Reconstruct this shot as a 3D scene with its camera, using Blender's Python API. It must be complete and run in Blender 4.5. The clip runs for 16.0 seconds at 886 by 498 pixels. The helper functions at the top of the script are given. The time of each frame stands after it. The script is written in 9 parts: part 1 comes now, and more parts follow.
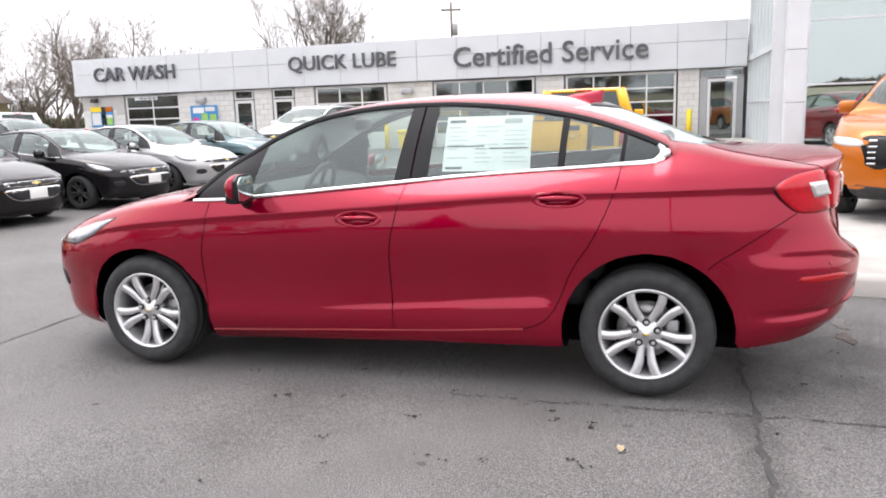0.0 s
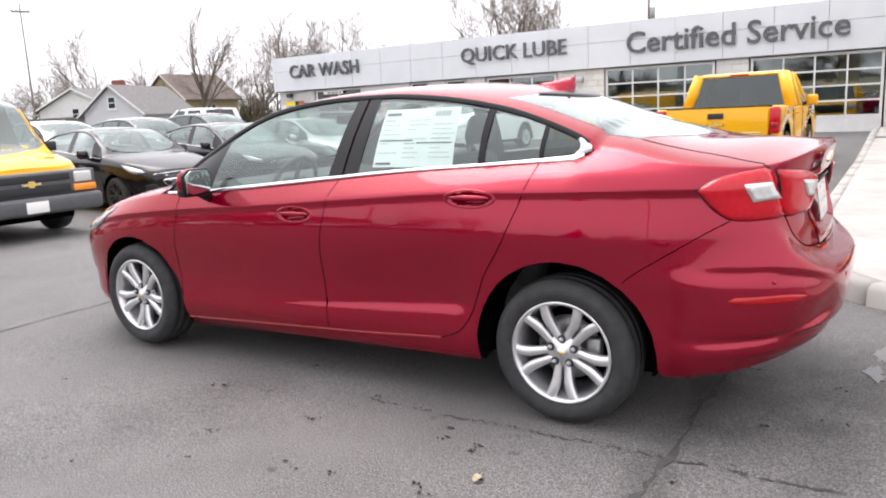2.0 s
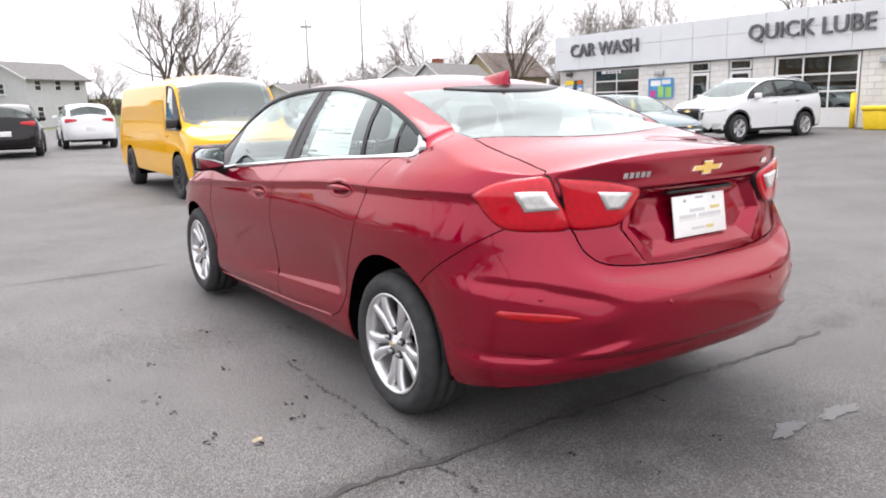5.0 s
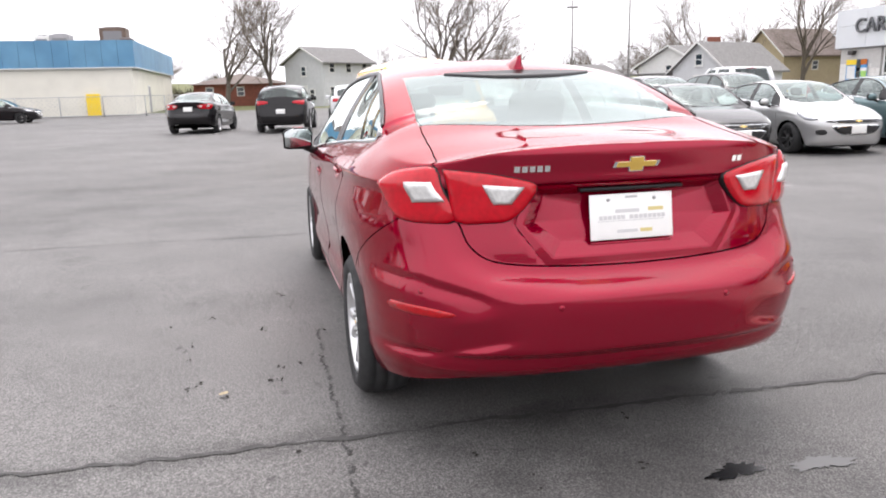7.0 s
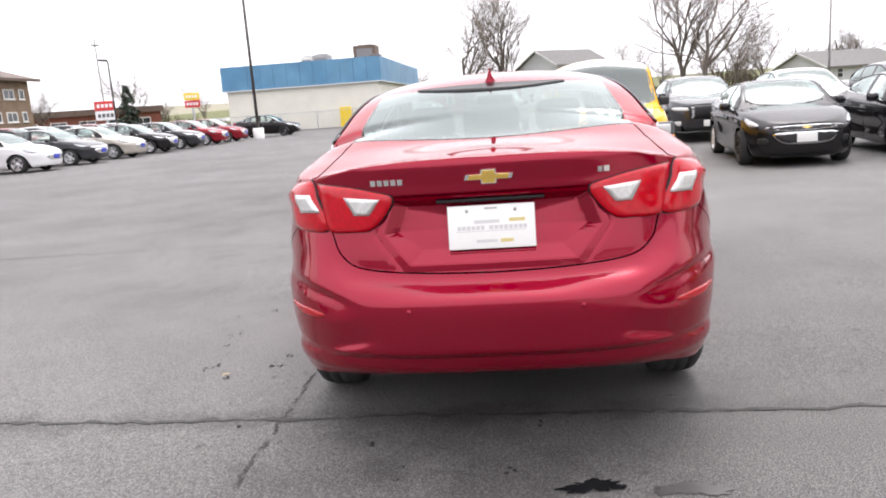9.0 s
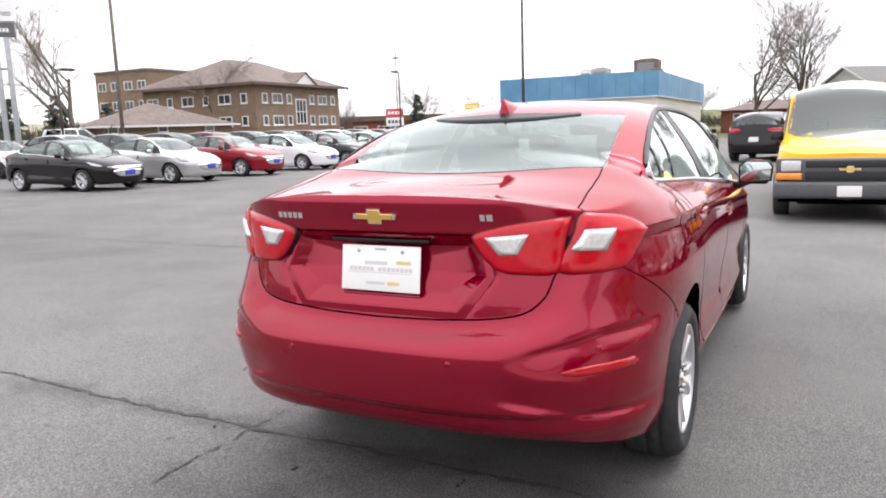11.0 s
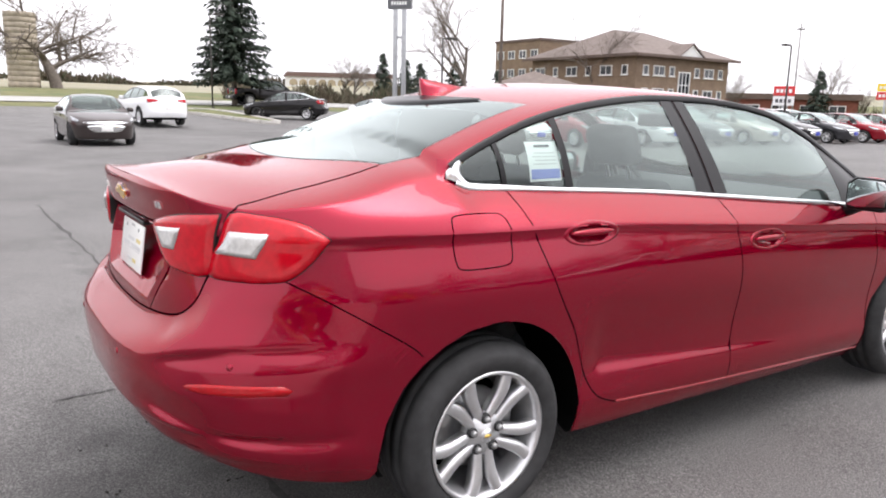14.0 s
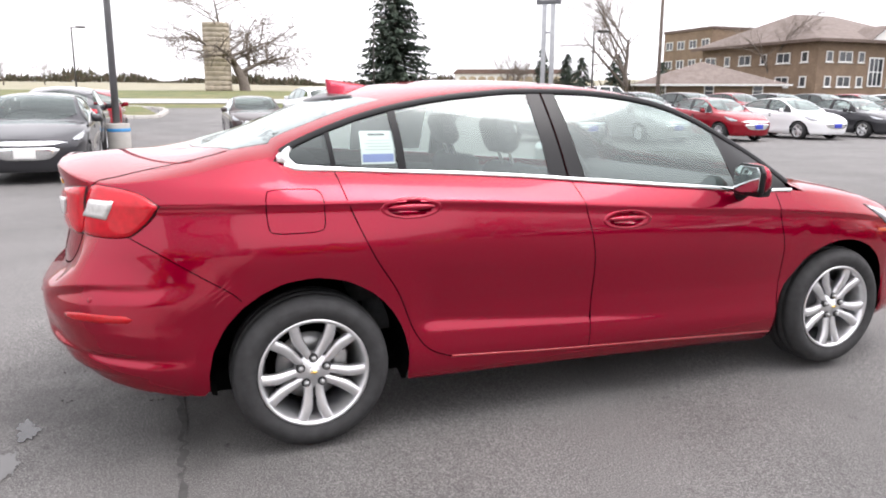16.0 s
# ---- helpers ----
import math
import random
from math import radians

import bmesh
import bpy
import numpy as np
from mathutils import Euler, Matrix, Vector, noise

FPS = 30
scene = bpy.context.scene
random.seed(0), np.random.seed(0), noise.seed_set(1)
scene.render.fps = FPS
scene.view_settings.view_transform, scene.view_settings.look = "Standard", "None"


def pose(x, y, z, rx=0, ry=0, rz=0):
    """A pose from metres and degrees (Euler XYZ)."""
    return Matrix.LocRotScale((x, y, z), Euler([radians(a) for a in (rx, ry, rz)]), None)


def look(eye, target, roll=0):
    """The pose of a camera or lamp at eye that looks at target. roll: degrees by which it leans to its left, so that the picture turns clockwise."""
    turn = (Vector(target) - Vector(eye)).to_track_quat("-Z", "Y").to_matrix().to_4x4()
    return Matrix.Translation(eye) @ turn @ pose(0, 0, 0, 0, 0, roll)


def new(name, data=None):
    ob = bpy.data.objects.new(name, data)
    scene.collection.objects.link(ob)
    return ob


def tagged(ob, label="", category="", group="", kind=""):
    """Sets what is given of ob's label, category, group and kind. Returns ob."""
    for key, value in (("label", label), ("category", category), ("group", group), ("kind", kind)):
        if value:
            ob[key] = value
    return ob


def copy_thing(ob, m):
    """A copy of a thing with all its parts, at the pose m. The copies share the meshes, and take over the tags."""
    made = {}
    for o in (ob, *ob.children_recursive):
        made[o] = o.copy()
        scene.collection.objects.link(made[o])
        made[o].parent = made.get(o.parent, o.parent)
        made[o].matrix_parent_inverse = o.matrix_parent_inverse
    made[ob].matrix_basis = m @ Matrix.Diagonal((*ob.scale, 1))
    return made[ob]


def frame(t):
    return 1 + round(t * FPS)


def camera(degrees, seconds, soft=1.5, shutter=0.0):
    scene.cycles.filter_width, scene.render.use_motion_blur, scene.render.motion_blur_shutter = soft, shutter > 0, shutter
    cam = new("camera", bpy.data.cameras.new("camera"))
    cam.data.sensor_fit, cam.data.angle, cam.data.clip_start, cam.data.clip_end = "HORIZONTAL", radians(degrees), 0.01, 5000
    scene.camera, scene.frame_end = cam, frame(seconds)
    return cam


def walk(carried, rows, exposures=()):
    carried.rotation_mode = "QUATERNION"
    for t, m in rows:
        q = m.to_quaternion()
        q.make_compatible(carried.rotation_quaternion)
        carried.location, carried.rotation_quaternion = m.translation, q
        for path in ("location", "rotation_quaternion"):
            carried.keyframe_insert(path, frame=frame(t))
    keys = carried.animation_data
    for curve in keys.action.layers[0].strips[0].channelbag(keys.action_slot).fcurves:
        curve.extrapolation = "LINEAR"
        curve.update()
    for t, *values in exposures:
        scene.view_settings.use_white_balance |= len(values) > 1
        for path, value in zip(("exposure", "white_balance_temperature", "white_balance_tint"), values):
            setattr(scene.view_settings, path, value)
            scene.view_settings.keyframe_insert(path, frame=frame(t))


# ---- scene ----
# ---------------------------------------------------------------- camera
cam = camera(61.80, 16.0, soft=1.9)
ROWS = [
    (0, 1.399, -4.303, 1.350, 16.28, -10.29, -1.89),
    (0.5, 1.683, -4.124, 1.320, 19.31, -10.25, -2.06),
    (1, 1.980, -3.980, 1.317, 23.50, -10.34, -2.63),
    (1.5, 2.306, -3.846, 1.332, 28.30, -10.08, -2.59),
    (2, 2.523, -3.593, 1.312, 32.02, -10.44, -2.73),
    (2.5, 2.766, -3.392, 1.306, 35.74, -10.62, -2.97),
    (3, 3.064, -3.205, 1.322, 39.91, -10.82, -2.94),
    (3.5, 3.254, -2.945, 1.302, 43.76, -11.39, -2.40),
    (4, 3.482, -2.734, 1.306, 47.55, -11.56, -2.02),
    (4.2, 3.616, -2.659, 1.314, 49.50, -11.37, -1.85),
    (6.3, 4.329, -1.653, 1.300, 68.27, -11.83, -1.64),
    (6.5, 4.394, -1.500, 1.295, 71.10, -11.88, -1.53),
    (7, 4.506, -1.202, 1.303, 76.62, -12.07, -1.40),
    (7.5, 4.672, -0.890, 1.317, 82.45, -11.88, -1.68),
    (8, 4.697, -0.584, 1.282, 85.94, -11.21, -2.39),
    (8.5, 4.722, -0.267, 1.307, 89.93, -11.68, -3.07),
    (9, 4.808, 0.077, 1.304, 95.64, -11.03, -4.17),
    (9.2, 4.804, 0.200, 1.302, 97.35, -10.98, -4.64),
    (11.3, 4.187, 1.423, 1.326, 119.34, -9.16, -0.99),
    (11.5, 4.082, 1.497, 1.331, 120.85, -9.38, -0.46),
    (12, 3.828, 1.759, 1.338, 126.46, -9.39, 0.29),
    (12.5, 3.538, 1.960, 1.330, 131.64, -10.26, 0.93),
    (13, 3.209, 2.125, 1.344, 135.37, -10.73, 1.49),
    (13.5, 2.979, 2.401, 1.363, 141.52, -10.73, 1.29),
    (14, 2.745, 2.613, 1.352, 145.85, -10.95, 1.34),
    (14.5, 2.489, 2.822, 1.367, 150.17, -11.39, 1.52),
    (15, 2.305, 3.169, 1.367, 154.67, -10.44, 1.05),
    (15.5, 2.123, 3.424, 1.368, 156.55, -10.85, 0.49),
    (16, 1.879, 3.613, 1.366, 159.05, -11.44, 0.20),
]


def cam_pose(x, y, z, yaw, pitch, roll):
    return Matrix.Translation((x, y, z)) @ pose(0, 0, 0, 0, 0, yaw) @ pose(0, 0, 0, 90 + pitch) @ pose(0, 0, 0, 0, 0, roll)


# the clip's camera opens and closes a little on the way, with a faint magenta cast
EXPOSURES = [(0, 1.12, 6500, 15), (4, 1.08, 6500, 15), (8, 1.09, 6500, 15), (11.5, 1.03, 6500, 15), (12.5, 0.98, 6500, 15), (14, 1.0, 6500, 15), (15, 1.12, 6500, 15), (16, 1.22, 6500, 15)]
walk(cam, [(t, cam_pose(*p)) for t, *p in ROWS], EXPOSURES)

# ---------------------------------------------------------------- sky, sun, exposure
world = bpy.data.worlds.new("overcast_sky")
scene.world = world
world.use_nodes = True
wt = world.node_tree
wt.nodes.clear()
sky = wt.nodes.new("ShaderNodeTexSky")
sky.sky_type, sky.sun_disc = "NISHITA", False
sky.sun_elevation, sky.sun_rotation = radians(66), radians(-63)
sky.air_density, sky.dust_density, sky.ozone_density = 1.0, 9.0, 1.0
hsv = wt.nodes.new("ShaderNodeHueSaturation")
hsv.inputs["Saturation"].default_value = 0.10
flat = wt.nodes.new("ShaderNodeMixRGB")
flat.inputs[0].default_value = 0.65
flat.inputs[2].default_value = (11.0, 11.1, 11.4, 1)
bg = wt.nodes.new("ShaderNodeBackground")
bg.inputs["Strength"].default_value = 0.10
wo = wt.nodes.new("ShaderNodeOutputWorld")
wt.links.new(sky.outputs[0], hsv.inputs["Color"])
wt.links.new(hsv.outputs[0], flat.inputs[1])
wt.links.new(flat.outputs[0], bg.inputs[0])
# an overcast sky is brighter overhead than at the horizon
tc = wt.nodes.new("ShaderNodeTexCoord")
xyz = wt.nodes.new("ShaderNodeSeparateXYZ")
up = wt.nodes.new("ShaderNodeMapRange")
up.inputs["To Min"].default_value, up.inputs["To Max"].default_value = 0.100, 0.125
wt.links.new(tc.outputs["Generated"], xyz.inputs[0])
wt.links.new(xyz.outputs["Z"], up.inputs["Value"])
wt.links.new(up.outputs[0], bg.inputs["Strength"])
wt.links.new(bg.outputs[0], wo.inputs[0])
sun = new("sun", bpy.data.lights.new("sun", "SUN"))
sun.data.energy, sun.data.angle, sun.data.color = 0.38, radians(30), (1.0, 0.97, 0.93)
sun.matrix_world = look((-24, 12, 60), (0, 0, 0))

# ---------------------------------------------------------------- materials


def mat(name, base, rough=0.5, metal=0.0, coat=0.0, spec=0.5, vary=0.0, scale=6.0, bump=0.0, bscale=60.0, coat_rough=0.03, second=None, mixscale=1.5, emit=None, rvary=0.0, detail=6.0, island=0.0):
    m = bpy.data.materials.new(name)
    m.use_nodes = True
    t = m.node_tree
    p = t.nodes["Principled BSDF"]
    p.inputs["Base Color"].default_value = (*base, 1)
    p.inputs["Roughness"].default_value = rough
    p.inputs["Metallic"].default_value = metal
    p.inputs["Coat Weight"].default_value = coat
    p.inputs["Coat Roughness"].default_value = coat_rough
    p.inputs["Specular IOR Level"].default_value = spec
    if emit:
        p.inputs["Emission Color"].default_value = (*emit[:3], 1)
        p.inputs["Emission Strength"].default_value = emit[3]
    if not (vary or second or bump or rvary or island):
        return m
    co = t.nodes.new("ShaderNodeTexCoord")

    def noise_node(s, d=detail):
        n = t.nodes.new("ShaderNodeTexNoise")
        n.inputs["Scale"].default_value, n.inputs["Detail"].default_value = s, d
        t.links.new(co.outputs["Object"], n.inputs["Vector"])
        return n

    col = None
    if second:
        r = t.nodes.new("ShaderNodeValToRGB")
        r.color_ramp.elements[0].position, r.color_ramp.elements[1].position = 0.40, 0.62
        r.color_ramp.elements[0].color, r.color_ramp.elements[1].color = (*base, 1), (*second, 1)
        t.links.new(noise_node(mixscale).outputs["Fac"], r.inputs[0])
        col = r.outputs[0]
    if vary:
        k = t.nodes.new("ShaderNodeMapRange")
        k.inputs["From Min"].default_value, k.inputs["From Max"].default_value = 0.3, 0.7
        k.inputs["To Min"].default_value, k.inputs["To Max"].default_value = 1 - vary, 1 + vary
        t.links.new(noise_node(scale).outputs["Fac"], k.inputs["Value"])
        h = t.nodes.new("ShaderNodeMixRGB")
        h.blend_type, h.inputs[0].default_value = "MULTIPLY", 1.0
        h.inputs[1].default_value = (*base, 1)
        if col:
            t.links.new(col, h.inputs[1])
        t.links.new(k.outputs[0], h.inputs[2])
        col = h.outputs[0]
    if island:
        g = t.nodes.new("ShaderNodeObjectInfo")
        k = t.nodes.new("ShaderNodeMapRange")
        k.inputs["To Min"].default_value, k.inputs["To Max"].default_value = 1 - island, 1 + island
        t.links.new(g.outputs["Random"], k.inputs["Value"])
        h = t.nodes.new("ShaderNodeMixRGB")
        h.blend_type, h.inputs[0].default_value = "MULTIPLY", 1.0
        h.inputs[1].default_value = (*base, 1)
        if col:
            t.links.new(col, h.inputs[1])
        t.links.new(k.outputs[0], h.inputs[2])
        col = h.outputs[0]
    if col:
        t.links.new(col, p.inputs["Base Color"])
    if rvary:
        k = t.nodes.new("ShaderNodeMapRange")
        k.inputs["To Min"].default_value, k.inputs["To Max"].default_value = max(0, rough - rvary), min(1, rough + rvary)
        t.links.new(noise_node(scale * 0.6).outputs["Fac"], k.inputs["Value"])
        t.links.new(k.outputs[0], p.inputs["Roughness"])
    if bump:
        b = t.nodes.new("ShaderNodeBump")
        b.inputs["Strength"].default_value, b.inputs["Distance"].default_value = bump, 0.004
        t.links.new(noise_node(bscale, 3).outputs["Fac"], b.inputs["Height"])
        t.links.new(b.outputs[0], p.inputs["Normal"])
    return m


def car_paint(name, base, metal=0.35, rough=0.32, under=1.5, coat=1.42, edge=(1, 1, 1)):
    m = mat(name, base, rough, metal, 1.0, 0.0, vary=0.05, scale=900, rvary=0.0)
    m.node_tree.nodes["Principled BSDF"].inputs["Coat IOR"].default_value = coat
    m.node_tree.nodes["Principled BSDF"].inputs["IOR"].default_value = under
    m.node_tree.nodes["Principled BSDF"].inputs["Specular Tint"].default_value = (*edge, 1)
    return m


def pane_glass(name, tint, gloss=1.0, rough=0.0):
    """A single sheet: tinted see-through with a mirror film by Fresnel."""
    m = bpy.data.materials.new(name)
    m.use_nodes = True
    t = m.node_tree
    t.nodes.clear()
    o = t.nodes.new("ShaderNodeOutputMaterial")
    mix = t.nodes.new("ShaderNodeMixShader")
    tr = t.nodes.new("ShaderNodeBsdfTransparent")
    tr.inputs[0].default_value = (*tint, 1)
    gl = t.nodes.new("ShaderNodeBsdfGlossy")
    gl.inputs["Roughness"].default_value = rough
    gl.inputs["Color"].default_value = (0.86, 0.95, 0.93, 1)
    fr = t.nodes.new("ShaderNodeLayerWeight")
    fr.inputs["Blend"].default_value = 0.5
    pw = t.nodes.new("ShaderNodeMath")
    pw.operation = "POWER"
    pw.inputs[1].default_value = 5.0
    sc = t.nodes.new("ShaderNodeMath")
    sc.operation = "MULTIPLY_ADD"
    sc.inputs[1].default_value, sc.inputs[2].default_value = 0.95, 0.05
    k = t.nodes.new("ShaderNodeMath")
    k.operation, k.use_clamp = "MULTIPLY", True
    k.inputs[1].default_value = 1.7 * gloss
    t.links.new(fr.outputs["Facing"], pw.inputs[0])
    t.links.new(pw.outputs[0], sc.inputs[0])
    t.links.new(sc.outputs[0], k.inputs[0])
    t.links.new(k.outputs[0], mix.inputs[0])
    t.links.new(tr.outputs[0], mix.inputs[1])
    t.links.new(gl.outputs[0], mix.inputs[2])
    t.links.new(mix.outputs[0], o.inputs[0])
    return m


M = {
    "red": car_paint("red_metallic_paint", (0.275, 0.0002, 0.020), 0.60, 0.25, 1.15, 1.44, (0.65, 0.01, 0.06)),
    "black_paint": car_paint("black_car_paint", (0.012, 0.011, 0.012), 0.2),
    "satin_chrome": mat("satin_chrome", (0.82, 0.82, 0.84), 0.30, 1.0, vary=0.03, scale=30),
    "brown_paint": car_paint("brownish_grey_car_paint", (0.060, 0.048, 0.046), 0.5),
    "grey_paint": car_paint("dark_grey_car_paint", (0.045, 0.045, 0.050), 0.5),
    "white_paint": car_paint("white_car_paint", (0.80, 0.81, 0.82), 0.0),
    "silver_paint": car_paint("silver_car_paint", (0.55, 0.55, 0.55), 0.6),
    "tan_paint": car_paint("champagne_car_paint", (0.55, 0.51, 0.45), 0.5),
    "teal_paint": car_paint("teal_car_paint", (0.10, 0.16, 0.17), 0.4),
    "orange_paint": car_paint("orange_car_paint", (0.50, 0.135, 0.014), 0.3),
    "yellow_paint": car_paint("yellow_car_paint", (0.80, 0.41, 0.012), 0.0),
    "bright_red_paint": car_paint("bright_red_car_paint", (0.23, 0.007, 0.016), 0.15),
    "glass": pane_glass("car_glass", (0.78, 0.87, 0.84), 1.35),
    "dark_glass": pane_glass("tinted_car_glass", (0.10, 0.11, 0.11)),
    "parked_glass": pane_glass("parked_car_windscreen_glass", (0.50, 0.58, 0.55), 0.9),
    "screen_glass": pane_glass("van_windscreen_glass", (0.25, 0.29, 0.28), 1.6),
    "rear_glass": pane_glass("rear_window_glass", (0.34, 0.38, 0.37), 0.95, 0.04),
    "shop_glass": pane_glass("shop_window_glass", (0.80, 0.83, 0.83), 4.2),
    "trim": mat("black_gloss_trim", (0.008, 0.008, 0.009), 0.3, spec=0.3),
    "rubber": mat("tyre_rubber", (0.032, 0.032, 0.033), 0.75, spec=0.35, vary=0.25, scale=25, bump=0.25, bscale=180),
    "plastic": mat("black_plastic", (0.018, 0.018, 0.019), 0.6, vary=0.1, scale=30, bump=0.15, bscale=500),
    "chrome": mat("chrome", (0.86, 0.87, 0.88), 0.09, 1.0),
    "alloy": mat("silver_alloy", (0.66, 0.66, 0.67), 0.32, 0.80, 0.4, vary=0.04, scale=40),
    "steel": mat("steel", (0.42, 0.42, 0.42), 0.4, 0.9, vary=0.1, scale=30),
    "gold": mat("gold_emblem", (0.86, 0.58, 0.13), 0.28, 0.75, 0.5),
    "seam": mat("panel_gap", (0.010, 0.001, 0.002), 0.9, spec=0.0),
    "liner": mat("wheel_well_liner", (0.003, 0.003, 0.003), 1.0, spec=0.0, vary=0.2, scale=20),
    "lens_red": mat("red_lamp_lens", (0.47, 0.0010, 0.011), 0.15, 0.0, 0.45, spec=0.3, vary=0.15, scale=45),
    "reflector_red": mat("red_reflector", (0.36, 0.0015, 0.006), 0.2, 0.0, 0.3, spec=0.3, vary=0.15, scale=60),
    "lens_red_dark": mat("dark_red_lamp_lens", (0.26, 0.001, 0.004), 0.2, 0.0, 0.35, vary=0.15, scale=40),
    "lens_white": mat("clear_lamp_lens", (0.60, 0.60, 0.59), 0.35, 0.1, 0.6, vary=0.15, scale=70),
    "headlamp_lens": mat("headlamp_lens", (0.34, 0.35, 0.37), 0.14, 0.5, 1.0, vary=0.3, scale=22),
    "lens_lit": mat("lit_brake_lamp", (0.8, 0.02, 0.03), 0.2, 0, 1.0, emit=(1.0, 0.03, 0.05, 1.6)),
    "amber": mat("amber_lens", (0.85, 0.28, 0.02), 0.15, 0, 1.0),
    "seat": mat("charcoal_seat_cloth", (0.055, 0.057, 0.060), 0.85, vary=0.2, scale=40, bump=0.2, bscale=300),
    "headliner": mat("light_headliner", (0.42, 0.42, 0.40), 0.9, vary=0.06, scale=20),
    "dash": mat("charcoal_dashboard", (0.045, 0.046, 0.048), 0.7, vary=0.15, scale=30),
    "paper": mat("white_paper_sticker", (0.80, 0.80, 0.79), 0.6, vary=0.03, scale=20),
    "ink": mat("grey_print", (0.42, 0.42, 0.42), 0.7),
    "ink_dark": mat("dark_print", (0.09, 0.09, 0.10), 0.7),
    "ink_blue": mat("blue_print", (0.14, 0.18, 0.52), 0.6),
    "plate": mat("white_plate", (0.82, 0.82, 0.80), 0.35, coat=0.4, vary=0.02, scale=20),
    "plate_blue": mat("blue_advert_plate", (0.03, 0.05, 0.42), 0.4),
}


def part(name, bm, material, parent=None, label="", smooth=True):
    """Link a bmesh as one mesh object, under a thing or a part."""
    me = bpy.data.meshes.new(name)
    bm.to_mesh(me)
    bm.free()
    return part_mesh(name, me, material, parent, label, smooth)


def part_mesh(name, me, material, parent=None, label="", smooth=True):
    me.materials.append(M[material] if isinstance(material, str) else material)
    if smooth and len(me.polygons):
        me.polygons.foreach_set("use_smooth", [True] * len(me.polygons))
    ob = new(name, me)
    if parent:
        ob.parent = parent
    if label:
        tagged(ob, label)
    return ob


def data_mesh(name, verts, faces):
    me = bpy.data.meshes.new(name)
    me.from_pydata([tuple(v) for v in verts], [], faces)
    me.update()
    return me


def thing(name, label, category, group="", kind="", m=None):
    e = tagged(new(name), label, category, group, kind)
    if m:
        e.matrix_basis = m
    return e


def add_box(bm, x0, x1, y0, y1, z0, z1, bevel=0.0, m=None):
    r = bmesh.ops.create_cube(bm, size=1)
    vs = r["verts"]
    for v in vs:
        v.co = ((x0 + x1) / 2 + v.co.x * (x1 - x0), (y0 + y1) / 2 + v.co.y * (y1 - y0), (z0 + z1) / 2 + v.co.z * (z1 - z0))
    if m:
        bmesh.ops.transform(bm, matrix=m, verts=vs)
    if bevel:
        es = list({e for v in vs for e in v.link_edges})
        bmesh.ops.bevel(bm, geom=es, offset=bevel, segments=2, affect="EDGES", profile=0.5)
    return bm


def box_bm(x0, x1, y0, y1, z0, z1, bevel=0.0, m=None):
    return add_box(bmesh.new(), x0, x1, y0, y1, z0, z1, bevel, m)


def add_tube(bm, pts, radii, sides=8, caps=True):
    """A tube along a line of points, with a radius for each."""
    pts = [Vector(p) for p in pts]
    if not hasattr(radii, "__len__"):
        radii = [radii] * len(pts)
    rings = []
    ref = Vector((0.13, 0.21, 0.97))
    for i, p in enumerate(pts):
        d = (pts[min(i + 1, len(pts) - 1)] - pts[max(i - 1, 0)]).normalized()
        a = d.cross(ref)
        if a.length < 0.2:
            a = d.cross(Vector((1, 0, 0)))
        a.normalize()
        b = d.cross(a)
        rings.append([bm.verts.new(p + (a * math.cos(2 * math.pi * k / sides) + b * math.sin(2 * math.pi * k / sides)) * radii[i]) for k in range(sides)])
    for r0, r1 in zip(rings, rings[1:]):
        for k in range(sides):
            bm.faces.new((r0[k], r0[(k + 1) % sides], r1[(k + 1) % sides], r1[k]))
    if caps:
        bm.faces.new(rings[0][::-1])
        bm.faces.new(rings[-1])
    return bm


def tube_bm(pts, radii, sides=8, caps=True):
    return add_tube(bmesh.new(), pts, radii, sides, caps)


def spin_bm(profile, axis_steps=48, axis="y", closed=False):
    """Turn a profile of (radius, along) points about the local y axis."""
    bm = bmesh.new()
    rings = []
    for k in range(axis_steps):
        a = 2 * math.pi * k / axis_steps
        c, s = math.cos(a), math.sin(a)
        rings.append([bm.verts.new((r * c, h, r * s) if axis == "y" else (r * c, r * s, h)) for r, h in profile])
    n = len(profile)
    for k in range(axis_steps):
        r0, r1 = rings[k], rings[(k + 1) % axis_steps]
        for j in range(n if closed else n - 1):
            bm.faces.new((r0[j], r0[(j + 1) % n], r1[(j + 1) % n], r1[j]))
    bmesh.ops.remove_doubles(bm, verts=bm.verts, dist=1e-5)
    bmesh.ops.recalc_face_normals(bm, faces=bm.faces)
    return bm


def poly_prism(outline, y0, y1, bevel=0.0, m=None):
    """A prism of an (x, z) outline between two y."""
    bm = bmesh.new()
    a = [bm.verts.new((x, y0, z)) for x, z in outline]
    b = [bm.verts.new((x, y1, z)) for x, z in outline]
    bm.faces.new(a)
    bm.faces.new(b[::-1])
    for i in range(len(a)):
        j = (i + 1) % len(a)
        bm.faces.new((a[i], b[i], b[j], a[j]))
    bmesh.ops.recalc_face_normals(bm, faces=bm.faces)
    if bevel:
        bmesh.ops.bevel(bm, geom=list(bm.edges), offset=bevel, segments=2, affect="EDGES", profile=0.5)
    if m:
        bmesh.ops.transform(bm, matrix=m, verts=bm.verts)
    return bm


def lerp(a, b, t):
    return a + (b - a) * t


def sstep(a, b, v):
    t = min(1.0, max(0.0, (v - a) / (b - a)))
    return t * t * (3 - 2 * t)


